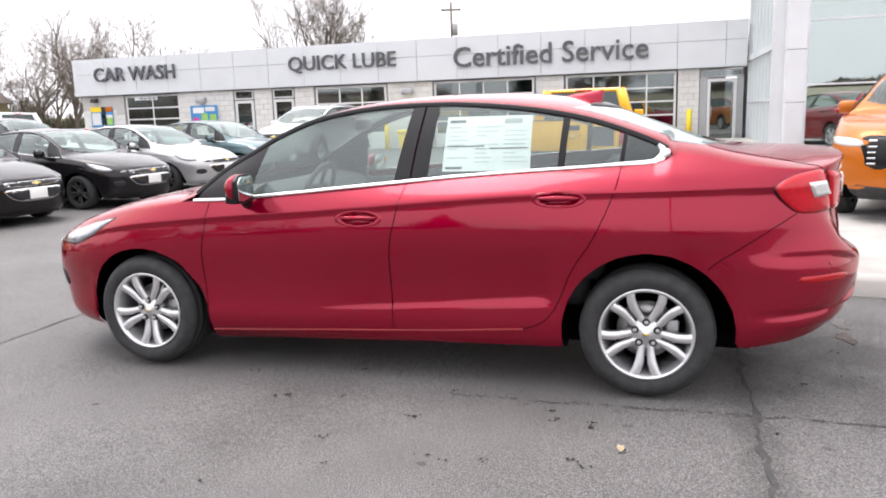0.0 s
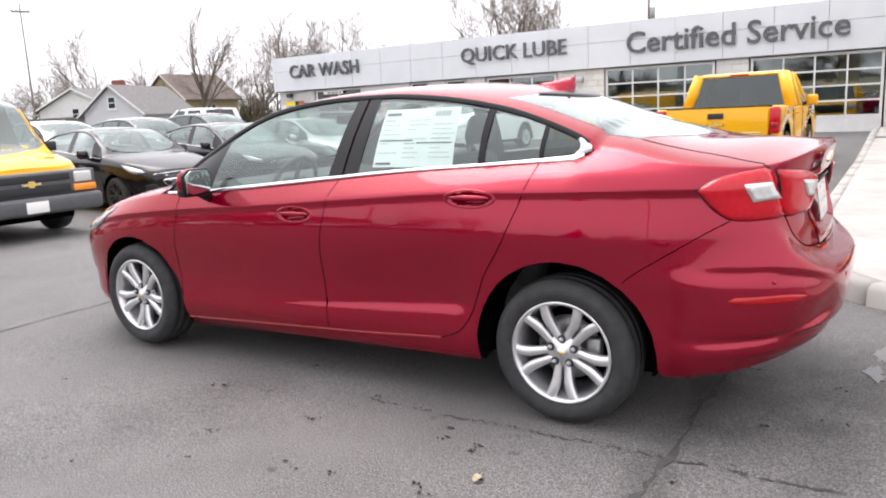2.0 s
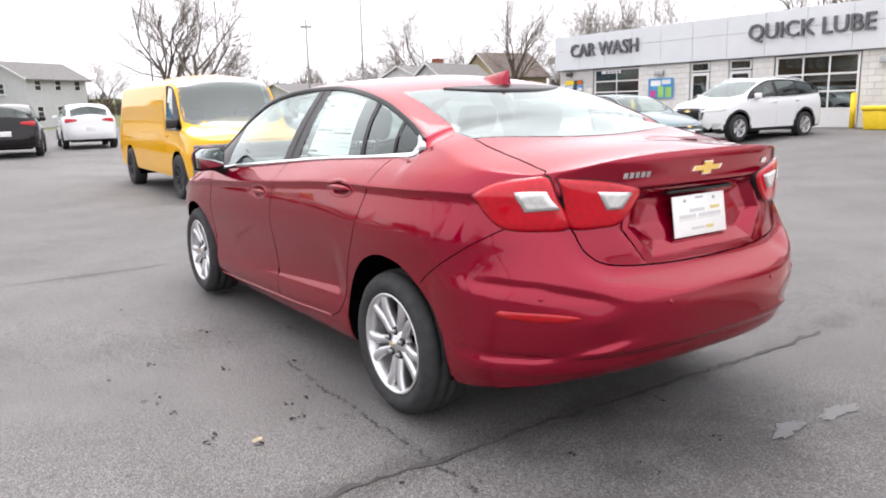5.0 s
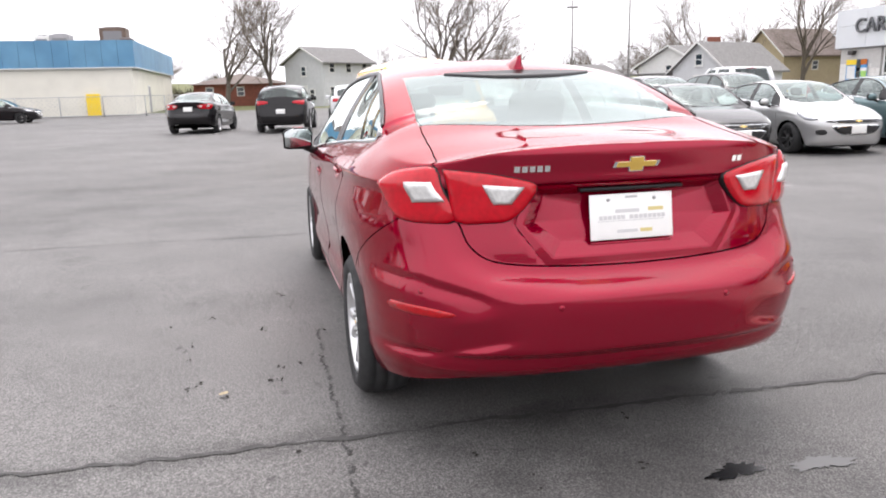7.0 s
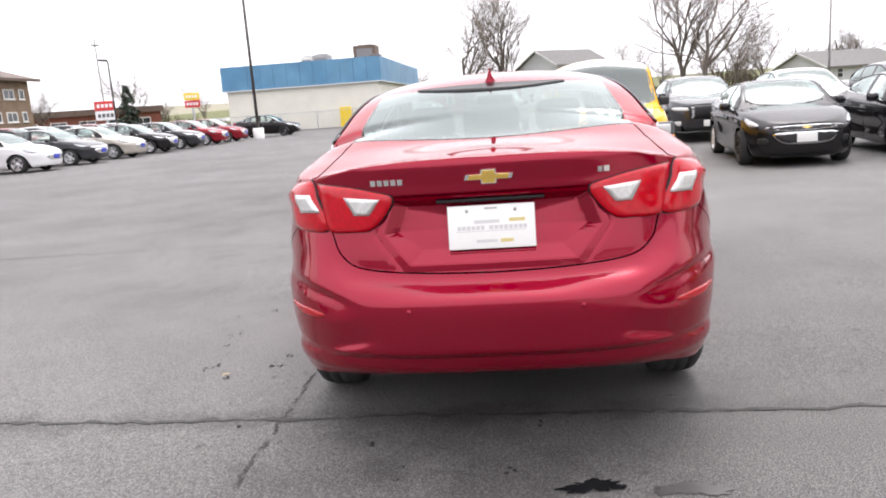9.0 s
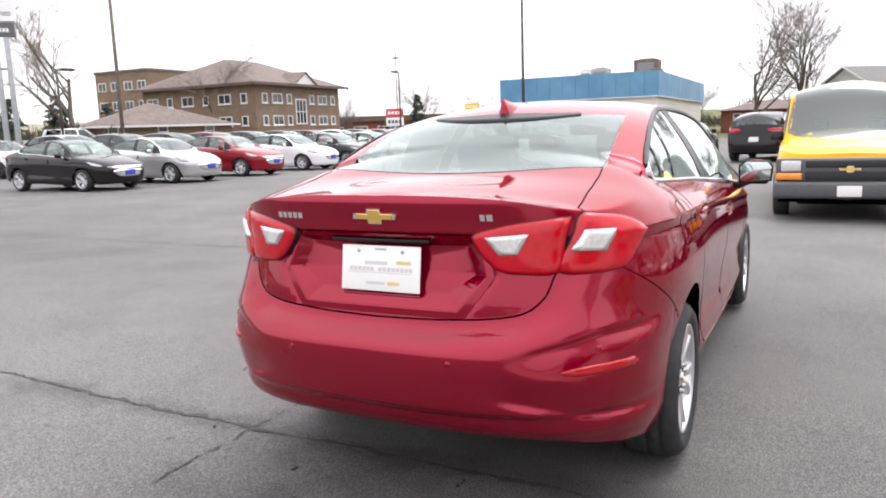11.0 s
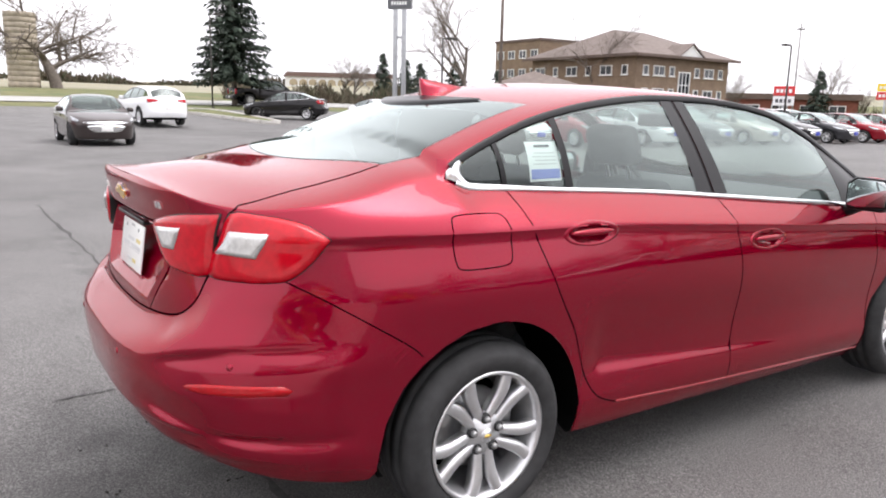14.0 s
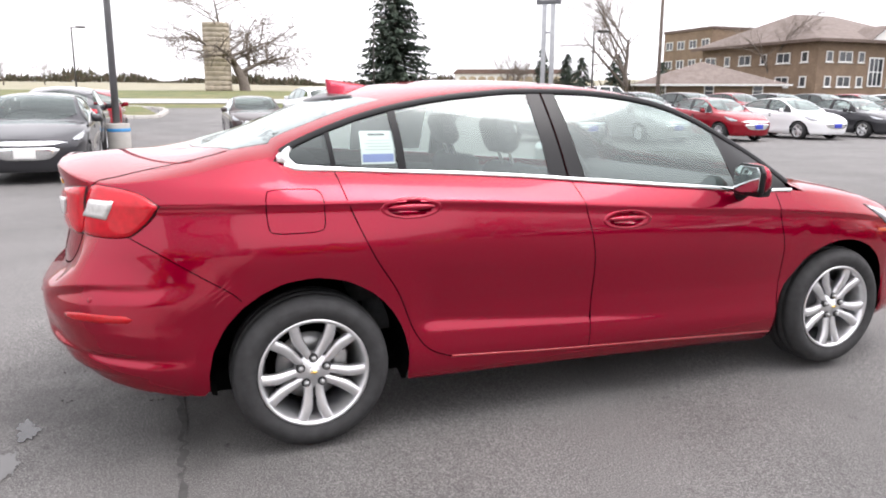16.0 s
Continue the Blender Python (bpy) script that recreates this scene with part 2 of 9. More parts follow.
def smooth_line(pts, n):
    """Catmull-Rom through the points, n per span."""
    p = [Vector(q) for q in pts]
    out = []
    for i in range(len(p) - 1):
        p0, p1, p2, p3 = p[max(i - 1, 0)], p[i], p[i + 1], p[min(i + 2, len(p) - 1)]
        for k in range(n):
            t = k / n
            out.append(0.5 * ((2 * p1) + (p2 - p0) * t + (2 * p0 - 5 * p1 + 4 * p2 - p3) * t * t + (3 * p1 - p0 - 3 * p2 + p3) * t ** 3))
    out.append(p[-1])
    return out
# ---------------------------------------------------------------- vehicles


def tab(v, table, k=1):
    """Linear look-up in rows of (key, values...)."""
    if v <= table[0][0]:
        return table[0][k]
    for a, b in zip(table, table[1:]):
        if v <= b[0]:
            return lerp(a[k], b[k], (v - a[0]) / (b[0] - a[0]))
    return table[-1][k]


def soft_tab(v, table, k=1):
    """Smooth look-up (Catmull-Rom) in rows of (key, values...)."""
    n = len(table)
    if v <= table[0][0]:
        return table[0][k]
    if v >= table[-1][0]:
        return table[-1][k]
    i = next(j for j in range(n - 1) if v <= table[j + 1][0])
    x1, x2 = table[i][0], table[i + 1][0]
    h = x2 - x1
    t = (v - x1) / h
    y1, y2 = table[i][k], table[i + 1][k]
    d1 = (y2 - table[i - 1][k]) / (x2 - table[i - 1][0]) if i > 0 else (y2 - y1) / h
    d2 = (table[i + 2][k] - y1) / (table[i + 2][0] - x1) if i + 2 < n else (y2 - y1) / h
    s1 = (y2 - y1) / h
    if d1 * s1 <= 0:
        d1 = 0
    if d2 * s1 <= 0:
        d2 = 0
    lim = 3 * abs(s1)
    d1, d2 = max(-lim, min(lim, d1)), max(-lim, min(lim, d2))
    return (2 * t ** 3 - 3 * t * t + 1) * y1 + (t ** 3 - 2 * t * t + t) * h * d1 + (-2 * t ** 3 + 3 * t * t) * y2 + (t ** 3 - t * t) * h * d2


def inside(p, poly):
    """Signed distance from the outline of a polygon, positive inside."""
    x, y = p
    best, odd = 1e9, False
    for (x0, y0), (x1, y1) in zip(poly, poly[1:] + poly[:1]):
        dx, dy = x1 - x0, y1 - y0
        t = max(0, min(1, ((x - x0) * dx + (y - y0) * dy) / (dx * dx + dy * dy + 1e-12)))
        best = min(best, math.hypot(x - x0 - t * dx, y - y0 - t * dy))
        if (y0 > y) != (y1 > y) and x < x0 + (y - y0) / (y1 - y0) * dx:
            odd = not odd
    return best if odd else -best


def sides_of(both):
    return (-1, 1) if both is True else (1,) if both == "R" else (-1,)


class Shell:
    """The skin of a vehicle: a wrap round its sides and ends, glass above it, and a top. Nose at -x, the left side at -y."""

    def __init__(s, spec):
        s.q = spec
        s.xr0, s.xf0 = soft_tab(0.55, spec["rear"]), soft_tab(0.55, spec["nose"])

    def low(s, x):
        q = s.q
        z = soft_tab(x, q["sill"])
        for xc, zc, rx, rz in q["arches"]:
            d = (x - xc) / rx
            if abs(d) < 1:
                z = max(z, zc + rz * math.sqrt(1 - d * d))
        return z

    def top(s, x):
        return soft_tab(x, s.q["belt"], 1)

    def width(s, x, z):
        q = s.q
        zc, zt = soft_tab(x, q["crease"]), s.top(x)
        wt = soft_tab(x, q["belt"], 2)
        if z <= zc:
            w = soft_tab((z - q["floor"]) / (zc - q["floor"]), q["flank"])
        else:
            f = (z - zc) / max(0.02, zt - zc)
            w1 = q["flank"][-1][1]
            w = lerp(w1, wt, min(1.0, f) ** q.get("shoulder", 1.5))
        return w

    def ends(s, u, z):
        """Place on the wrap for station u (an x along the side, or past the ends a turn) at height z."""
        q = s.q
        kind, v = u
        if kind == "s":
            return v, s.width(v, z)
        if kind == "r":
            e, p, x0 = soft_tab(z, q["rear"]), q["pr"], q["xsr"]
        else:
            e, p, x0 = soft_tab(z, q["nose"]), q["pf"], q["xsf"]
        k = math.sin(v) ** (2 / p)
        c = max(0.0, math.cos(v)) ** (2 / p)
        x = x0 + (e - x0) * k
        return x, s.width(x, z) * c

    def nominal(s, u):
        kind, v = u
        if kind == "s":
            return v
        e, p, x0 = (s.xr0, s.q["pr"], s.q["xsr"]) if kind == "r" else (s.xf0, s.q["pf"], s.q["xsf"])
        return x0 + (e - x0) * math.sin(v) ** (2 / p)

    def station(s, x):
        """The station at this x."""
        q = s.q
        if x > q["xsr"]:
            return ("r", math.asin(min(1, (x - q["xsr"]) / (s.xr0 - q["xsr"])) ** (q["pr"] / 2)))
        if x < q["xsf"]:
            return ("f", math.asin(min(1, (x - q["xsf"]) / (s.xf0 - q["xsf"])) ** (q["pf"] / 2)))
        return ("s", x)

    def wrap(s, u, z):
        x, w = s.ends(u, z)
        p = Vector((x, -w, z))
        d = s.q.get("dent")
        return d(p, u) if d else p

    def by_x(s, x, z, off=0.0):
        """Point on the left flank at this x, off metres proud of it."""
        e = soft_tab(z, s.q["rear"]) if x > 0 else soft_tab(z, s.q["nose"])
        q = s.q
        if x > q["xsr"]:
            u = ("r", math.asin(min(1, (x - q["xsr"]) / (e - q["xsr"])) ** (q["pr"] / 2)))
        elif x < q["xsf"]:
            u = ("f", math.asin(min(1, (x - q["xsf"]) / (e - q["xsf"])) ** (q["pf"] / 2)))
        else:
            u = ("s", x)
        return s.proud(u, z, off)

    def by_y(s, y, z, off=0.0, end="r"):
        """Point on the tail (or nose) at this y."""
        q = s.q
        p = q["pr"] if end == "r" else q["pf"]
        lo, hi = 0.0, math.pi / 2
        for _ in range(30):
            m = (lo + hi) / 2
            if s.ends((end, m), z)[1] > abs(y):
                lo = m
            else:
                hi = m
        r = s.proud((end, (lo + hi) / 2), z, off)
        if y > 0:
            r.y = -r.y
        return r

    def proud(s, u, z, off):
        p = s.wrap(u, z)
        if off:
            p = p + s.normal(u, z) * off
        return p

    def normal(s, u, z):
        kind, v = u
        h = 0.004
        a, b = s.wrap((kind, v - h if kind == "s" else max(0.001, v - h)), z), s.wrap((kind, v + h if kind == "s" else min(1.5707, v + h)), z)
        c, d = s.wrap(u, z - h), s.wrap(u, z + h)
        n = (b - a).cross(d - c)
        if n.length < 1e-12:
            return Vector((1 if kind == "r" else -1, 0, 0))
        n.normalize()
        out = Vector((1.0, 0, 0)) if kind == "r" and v > 0.9 else Vector((-1.0, 0, 0)) if kind == "f" and v > 0.9 else Vector((0, -1, 0))
        return n if n.dot(out) > 0 else -n

    def edge(s, x):
        """Upper edge of the side windows at this x."""
        return soft_tab(x, s.q["cant"], 1), soft_tab(x, s.q["cant"], 2)

    def side_glass(s, x, f, off=0.0):
        """Between the belt (f = 0) and the upper edge (f = 1) of the side windows."""
        zb, yb = soft_tab(x, s.q["belt"], 1), soft_tab(x, s.q["belt"], 2)
        ye, ze = s.edge(x)
        if x > s.q["xsr"]:
            yb = s.by_x(x, zb).y * -1
        z = lerp(zb, ze, f)
        y = lerp(yb, ye, f) + 0.018 * math.sin(math.pi * f) * max(0.05, min(1.0, (ze - zb) / 0.2))
        return Vector((x, -y - off, z + off * 0.35))

    def stations(s, fine=1.0):
        q = s.q
        xs = set()
        n = int(44 * fine)
        for k in range(n + 1):
            xs.add(round(lerp(q["xsf"], q["xsr"], k / n), 4))
        for xc, zc, rx, rz in q["arches"]:
            m = int(18 * fine)
            for k in range(m + 1):
                x = xc + rx * 0.9999 * math.cos(math.pi * k / m)
                xs.add(round(x, 4))
        for x in (q["glass_x"][0], q["glass_x"][1]):
            xs.add(x)
        us = [("s", x) for x in sorted(xs) if q["xsf"] <= x <= q["xsr"]]
        for end, lim in (("r", q["xsr"]), ("f", q["xsf"])):
            th = {k / int(26 * fine) * math.pi / 2 for k in range(1, int(26 * fine) + 1)}
            th |= {s.station(x)[1] for x in xs if s.station(x)[0] == end}
            th = sorted(th)
            th = [t for i, t in enumerate(th) if i == 0 or t - th[i - 1] > 0.006]
            th[-1] = math.pi / 2
            us = us + [(end, t) for t in th] if end == "r" else [(end, t) for t in reversed(th)] + us
        return us

    def centre(s, x):
        return soft_tab(x, s.q["spine"])

    def across(s, e, x, t):
        """Top of the body from its edge e (t = 0) to the middle (t = 1)."""
        q = s.q
        c = Vector((x, 0, s.centre(x)))
        a = radians(soft_tab(x, q["lean"], 1))
        k0 = soft_tab(x, q["lean"], 2)
        w = max(0.02, -e.y)
        k0 = min(k0, w * 0.9)
        t0 = Vector((0, math.cos(a), math.sin(a))) * k0 * 2.2
        t1 = Vector((0, 1, 0)) * w * 1.05
        return e * (2 * t ** 3 - 3 * t * t + 1) + t0 * (t ** 3 - 2 * t * t + t) + c * (3 * t * t - 2 * t ** 3) + t1 * (t ** 3 - t * t)

    def build(s, parent, names, fine=1.0, rows=30, cols=16):
        """Skin faces, sorted into panels; names(x, y, z, patch) gives the panel and its material."""
        q = s.q
        us = s.stations(fine)
        verts, faces, key = [], [], {}

        def vert(p):
            k = (round(p.x, 4), round(p.y, 4), round(p.z, 4))
            if k not in key:
                key[k] = len(verts)
                verts.append(p)
            return key[k]

        grid, tops = [], []
        gx0, gx1 = q["glass_x"]
        for u in us:
            xn = s.nominal(u)
            zl = s.low(xn)
            if u[0] != "s":
                zl = 0.80
                while zl > 0.05 and s.low(s.ends(u, zl - 0.004)[0]) < zl - 0.004:
                    zl -= 0.004
            zt = s.top(s.nominal(u))
            if u[0] != "s":
                for _ in range(3):
                    zt = s.top(s.ends(u, zt)[0])
            # one row runs along the shoulder crease
            zc, jc = soft_tab(xn, q["crease"]), int(rows * 0.86)
            col = [s.wrap(u, lerp(zl, zc, j / jc) if j <= jc else lerp(zc, zt, (j - jc) / (rows - jc))) for j in range(rows + 1)]
            grid.append(col)
            e = col[-1]
            x = e.x
            if gx0 < x < gx1:
                ye, ze = s.edge(x)
                e = Vector((x, -ye, ze))
            tops.append([s.across(e, x, t / cols) for t in range(cols + 1)])
            tops[-1][0] = e
        for patch, g in (("side", grid), ("top", tops)):
            for c0, c1 in zip(g, g[1:]):
                for j in range(len(c0) - 1):
                    ps = (c0[j], c1[j], c1[j + 1], c0[j + 1])
                    m = (ps[0] + ps[1] + ps[2] + ps[3]) / 4
                    for side in (-1, 1):
                        fs = [vert(Vector((p.x, p.y * -side, p.z))) for p in ps]
                        if side == 1:
                            fs.reverse()
                        f2 = []
                        for k in fs:
                            if k not in f2:
                                f2.append(k)
                        if len(f2) >= 3:
                            nm = names(m.x, m.y * -side, m.z, patch)
                            if nm:
                                faces.append((f2, nm))
        nv = np.zeros((len(verts), 3))
        co = np.array([tuple(v) for v in verts])
        for f, _ in faces:
            p = co[f]
            n = np.zeros(3)
            for i in range(1, len(f) - 1):
                n += np.cross(p[i] - p[0], p[i + 1] - p[0])
            nv[f] += n
        nv /= np.maximum(np.linalg.norm(nv, axis=1, keepdims=True), 1e-12)
        groups = {}
        for f, nm in faces:
            groups.setdefault(nm, []).append(f)
        made = {}
        for (name, material, tag), fl in groups.items():
            ids = sorted({k for f in fl for k in f})
            at = {k: i for i, k in enumerate(ids)}
            me = data_mesh(name, co[ids], [[at[k] for k in f] for f in fl])
            ob = part_mesh(name, me, material, parent)
            me.normals_split_custom_set_from_vertices([tuple(nv[k]) for k in ids])
            made[(name, tag)] = ob
        return made

    def ribbon(s, name, pts, nrm, width, height, material, parent, both=True, label="", wfun=None):
        """A thin strip along a line on the skin, on one or both sides."""
        out = []
        for side in sides_of(both):
            bm = bmesh.new()
            rows = []
            for i, p in enumerate(pts):
                d = (pts[min(i + 1, len(pts) - 1)] - pts[max(i - 1, 0)]).normalized()
                n = nrm[i] if isinstance(nrm, list) else nrm
                c = d.cross(n).normalized()
                w = (wfun(i / (len(pts) - 1)) if wfun else width) / 2
                ring = [p - c * w - n * 0.004, p - c * w + n * height * 0.6, p - c * w * 0.6 + n * height, p + c * w * 0.6 + n * height, p + c * w + n * height * 0.6, p + c * w - n * 0.004]
                rows.append([bm.verts.new((v.x, v.y * -side, v.z)) for v in ring])
            for a, b in zip(rows, rows[1:]):
                for k in range(5):
                    bm.faces.new((a[k], a[k + 1], b[k + 1], b[k]))
            bmesh.ops.recalc_face_normals(bm, faces=bm.faces)
            out.append(part(name, bm, material, parent, label))
        return out

    def seam(s, name, xz, parent, both=True, width=0.0045, material="seam", height=0.0008, n=6, label=""):
        """A panel gap along (x, z) points of the flank."""
        line = smooth_line([(x, 0, z) for x, z in xz], n)
        pts = [s.by_x(p.x, p.z) for p in line]
        nrm = [(s.by_x(p.x, p.z, 0.01) - s.by_x(p.x, p.z)).normalized() for p in line]
        return s.ribbon(name, pts, nrm, width, height, material, parent, both, label)

    def patch(s, name, outline, fn, material, parent, both=True, rise=0.004, skirt=0.012, rings=5, label="", n=4, dome=0.0, prof=None):
        """A raised plate on the skin: outline in any two coordinates, fn(a, b, off) gives the place."""
        line = smooth_line([(a, b, 0) for a, b in outline + outline[:1]], n)[:-1] if n > 1 else [Vector((a, b, 0)) for a, b in outline]
        ca = sum(p.x for p in line) / len(line)
        cb = sum(p.y for p in line) / len(line)
        out = []
        for side in sides_of(both):
            bm = bmesh.new()

            def put(a, b, off):
                v = fn(a, b, off)
                return bm.verts.new((v.x, v.y * -side, v.z))

            rows = []
            for k in range(rings + 1):
                f = k / rings
                off = prof(f) if prof else rise + dome * (1 - f ** 2)
                if k == 0:
                    rows.append([put(ca, cb, off)] * len(line))
                else:
                    rows.append([put(lerp(ca, p.x, f), lerp(cb, p.y, f), off if k < rings or prof else rise * 0.55) for p in line])
            rows.append([put(lerp(ca, p.x, 1.004), lerp(cb, p.y, 1.004), -skirt) for p in line])
            for a, b in zip(rows, rows[1:]):
                for i in range(len(line)):
                    j = (i + 1) % len(line)
                    f = [a[i], b[i], b[j], a[j]]
                    f = [v for m_, v in enumerate(f) if v not in f[:m_]]
                    if len(f) > 2:
                        bm.faces.new(f)
            bmesh.ops.recalc_face_normals(bm, faces=bm.faces)
            out.append(part(name, bm, material, parent, label))
        return out


def pane(sh, name, bottom, topx, material, parent, f0=0.02, f1=0.98, nx=10, nz=8, off=0.0, both=True, label=""):
    """A pane of the side windows between two slanted edges, given by their x at the belt and at the top."""
    out = []
    for side in sides_of(both):
        bm = bmesh.new()
        g = []
        for i in range(nx + 1):
            col = []
            for j in range(nz + 1):
                f = lerp(f0, f1, j / nz)
                x = lerp(lerp(bottom[0], bottom[1], i / nx), lerp(topx[0], topx[1], i / nx), f)
                p = sh.side_glass(x, f, off)
                col.append(bm.verts.new((p.x, p.y * -side, p.z)))
            g.append(col)
        for a, b in zip(g, g[1:]):
            for j in range(nz):
                f = (a[j], b[j], b[j + 1], a[j + 1])
                bm.faces.new(f if side == -1 else f[::-1])
        out.append(part(name, bm, material, parent, label))
    return out


def wheel(parent, m, r=0.314, rim=0.216, width=0.205, spokes=5, style="alloy", full=True):
    """A wheel under a vehicle, its face towards local -y."""
    w = new("wheel")
    w.parent = parent
    w.matrix_basis = m
    h = width / 2
    prof = [(rim - 0.012, -h + 0.02), (rim + 0.004, -h + 0.004), (rim + 0.012, -h - 0.004), (rim + 0.03, -h - 0.010), (lerp(rim, r, 0.55), -h - 0.014), (r - 0.034, -h - 0.006), (r - 0.018, -h + 0.006), (r - 0.008, -h + 0.022),
            (r - 0.003, -h + 0.045), (r - 0.008, -h + 0.048), (r - 0.008, -h + 0.056), (r, -h + 0.060), (r, -0.006), (r - 0.006, -0.004), (r - 0.006, 0.004), (r, 0.006), (r, h - 0.063), (r - 0.006, h - 0.058), (r, h - 0.05), (r - 0.010, h - 0.01), (r - 0.03, h), (rim, h - 0.01)]
    if not full:
        prof = [prof[i] for i in (0, 2, 4, 5, 7, 12, 16, 19, 21)]
    tyre = part("tyre", spin_bm(prof, 64 if full else 28), "rubber", w)
    dark = style == "steel"
    bar = "plastic" if dark else "alloy"
    rp = [(rim + 0.002, -h + 0.004), (rim + 0.004, -h - 0.002), (rim - 0.006, -h - 0.003), (rim - 0.012, -h + 0.006), (rim - 0.018, -h + 0.02), (rim - 0.048, h - 0.04), (rim - 0.02, h - 0.02)]
    rim_ob = part("rim", spin_bm(rp, 64 if full else 28), bar, w)
    part("wheel_back", spin_bm([(0.001, 0.060), (rim - 0.044, 0.060), (rim - 0.044, 0.066)], 32 if full else 16), "liner", w)
    if full:
        part("brake_disc", spin_bm([(0.03, 0.0), (0.138, 0.0), (0.138, 0.012), (0.03, 0.012)], 40, closed=True), "steel", w)
        part("caliper", box_bm(0.085, 0.15, -0.03, 0.02, -0.06, 0.06, 0.012), "steel", w)
    y0 = -h + 0.012

    def spoke(a_mid, sg):
        """One of a pair: beside its twin at the hub, bent away from it towards the rim."""
        bm = bmesh.new()
        rows = []
        for k in range(11):
            f = k / 10
            rad = lerp(0.030, rim - 0.006, f)
            q = rad / rim
            off = sg * soft_tab(q, ((0.14, 0.014), (0.30, 0.0205), (0.50, 0.0250), (0.66, 0.0300), (0.80, 0.0400), (0.90, 0.0510), (1.0, 0.0590))) * rim / 0.216
            wd = soft_tab(q, ((0.14, 0.030), (0.35, 0.035), (0.55, 0.041), (0.72, 0.047), (0.88, 0.048), (1.0, 0.060))) * rim / 0.216
            yy = y0 + soft_tab(q, ((0.14, 0.016), (0.4, 0.008), (0.75, -0.004), (1.0, -0.006)))
            c, s_ = math.cos(a_mid), math.sin(a_mid)
            row = []
            for dy, dw in ((0.040, 0.42), (0.010, 0.50), (0.001, 0.34), (-0.002, -sg * 0.08), (0.001, -0.34), (0.010, -0.50), (0.040, -0.42)):
                w_ = off + wd * dw
                row.append(bm.verts.new((rad * c - w_ * s_, yy + dy, rad * s_ + w_ * c)))
            rows.append(row)
        for a, b in zip(rows, rows[1:]):
            for i in range(7):
                bm.faces.new((a[i], b[i], b[(i + 1) % 7], a[(i + 1) % 7]))
        bmesh.ops.recalc_face_normals(bm, faces=bm.faces)
        return bm

    hub_bm = spin_bm([(0.0005, y0 + 0.004), (0.028, y0 + 0.004), (0.034, y0 + 0.010), (0.064, y0 + 0.014), (0.072, y0 + 0.022), (0.074, y0 + 0.05)], 30 if full else 16)
    if full:
        part("hub", hub_bm, bar, w)
    rest = []
    for k in range(spokes):
        a = math.pi / 2 + 2 * math.pi * k / spokes + math.pi / spokes
        for sg in (-1, 1):
            bm = spoke(a, sg)
            if full:
                part("spoke", bm, bar, w)
            else:
                rest.append(bm)
    if not full:
        bm = bmesh.new()
        bm.from_mesh(rim_ob.data)
        for b2 in rest + [hub_bm]:
            me = bpy.data.meshes.new("join")
            b2.to_mesh(me)
            b2.free()
            bm.from_mesh(me)
            bpy.data.meshes.remove(me)
        bm.to_mesh(rim_ob.data)
        bm.free()
        rim_ob.data.polygons.foreach_set("use_smooth", [True] * len(rim_ob.data.polygons))
    if full:
        for k in range(5):
            a = math.pi / 2 + 2 * math.pi * k / 5
            c, s_ = 0.054 * math.cos(a), 0.054 * math.sin(a)
            bm = spin_bm([(0.0005, y0 - 0.008), (0.008, y0 - 0.008), (0.0105, y0 - 0.001), (0.0105, y0 + 0.02)], 12)
            bmesh.ops.translate(bm, vec=(c, 0, s_), verts=bm.verts)
            part("wheel_nut", bm, "steel", w)
            bm = spin_bm([(0.011, y0 + 0.006), (0.0165, y0 + 0.006), (0.018, y0 + 0.011), (0.018, y0 + 0.02)], 16)
            bmesh.ops.translate(bm, vec=(c, 0, s_), verts=bm.verts)
            part("nut_pocket", bm, "plastic", w)
        part("centre_cap", spin_bm([(0.0005, y0 - 0.003), (0.021, y0 - 0.002), (0.023, y0 + 0.004)], 24), "alloy", w)
        part("emblem", poly_prism([(-0.014, -0.003), (-0.006, -0.003), (-0.005, -0.006), (0.005, -0.006), (0.006, -0.003), (0.014, -0.003), (0.012, 0.003), (0.006, 0.003), (0.005, 0.006), (-0.005, 0.006), (-0.006, 0.003), (-0.012, 0.003)], y0 - 0.006, y0 - 0.001), "gold", w, "gold emblem")
    return w


def emblem(name, fn, parent, wide, high, label="gold emblem with chrome rim"):
    """A plain two-bar emblem; fn(a, b, off) gives places."""
    def shape(k):
        return [(-wide * k, -high * 0.36 * k), (-wide * 0.33 * k, -high * 0.36 * k), (-wide * 0.30 * k, -high * k), (wide * 0.30 * k, -high * k), (wide * 0.33 * k, -high * 0.36 * k), (wide * 0.92 * k, -high * 0.36 * k),
                (wide * k, high * 0.36 * k), (wide * 0.33 * k, high * 0.36 * k), (wide * 0.30 * k, high * k), (-wide * 0.30 * k, high * k), (-wide * 0.33 * k, high * 0.36 * k), (-wide * 0.92 * k, high * 0.36 * k)]

    for k, material, o0, o1 in ((1.0, "chrome", -0.004, 0.006), (0.84, "gold", 0.0, 0.009)):
        bm = bmesh.new()
        a = [bm.verts.new(fn(x, z, o0)) for x, z in shape(k)]
        b = [bm.verts.new(fn(x, z, o1)) for x, z in shape(k)]
        bm.faces.new(b)
        for i in range(12):
            bm.faces.new((a[i], a[(i + 1) % 12], b[(i + 1) % 12], b[i]))
        bmesh.ops.recalc_face_normals(bm, faces=bm.faces)
        part(name if k == 1.0 else "emblem_face", bm, material, parent, label if k == 1 else "", smooth=False)
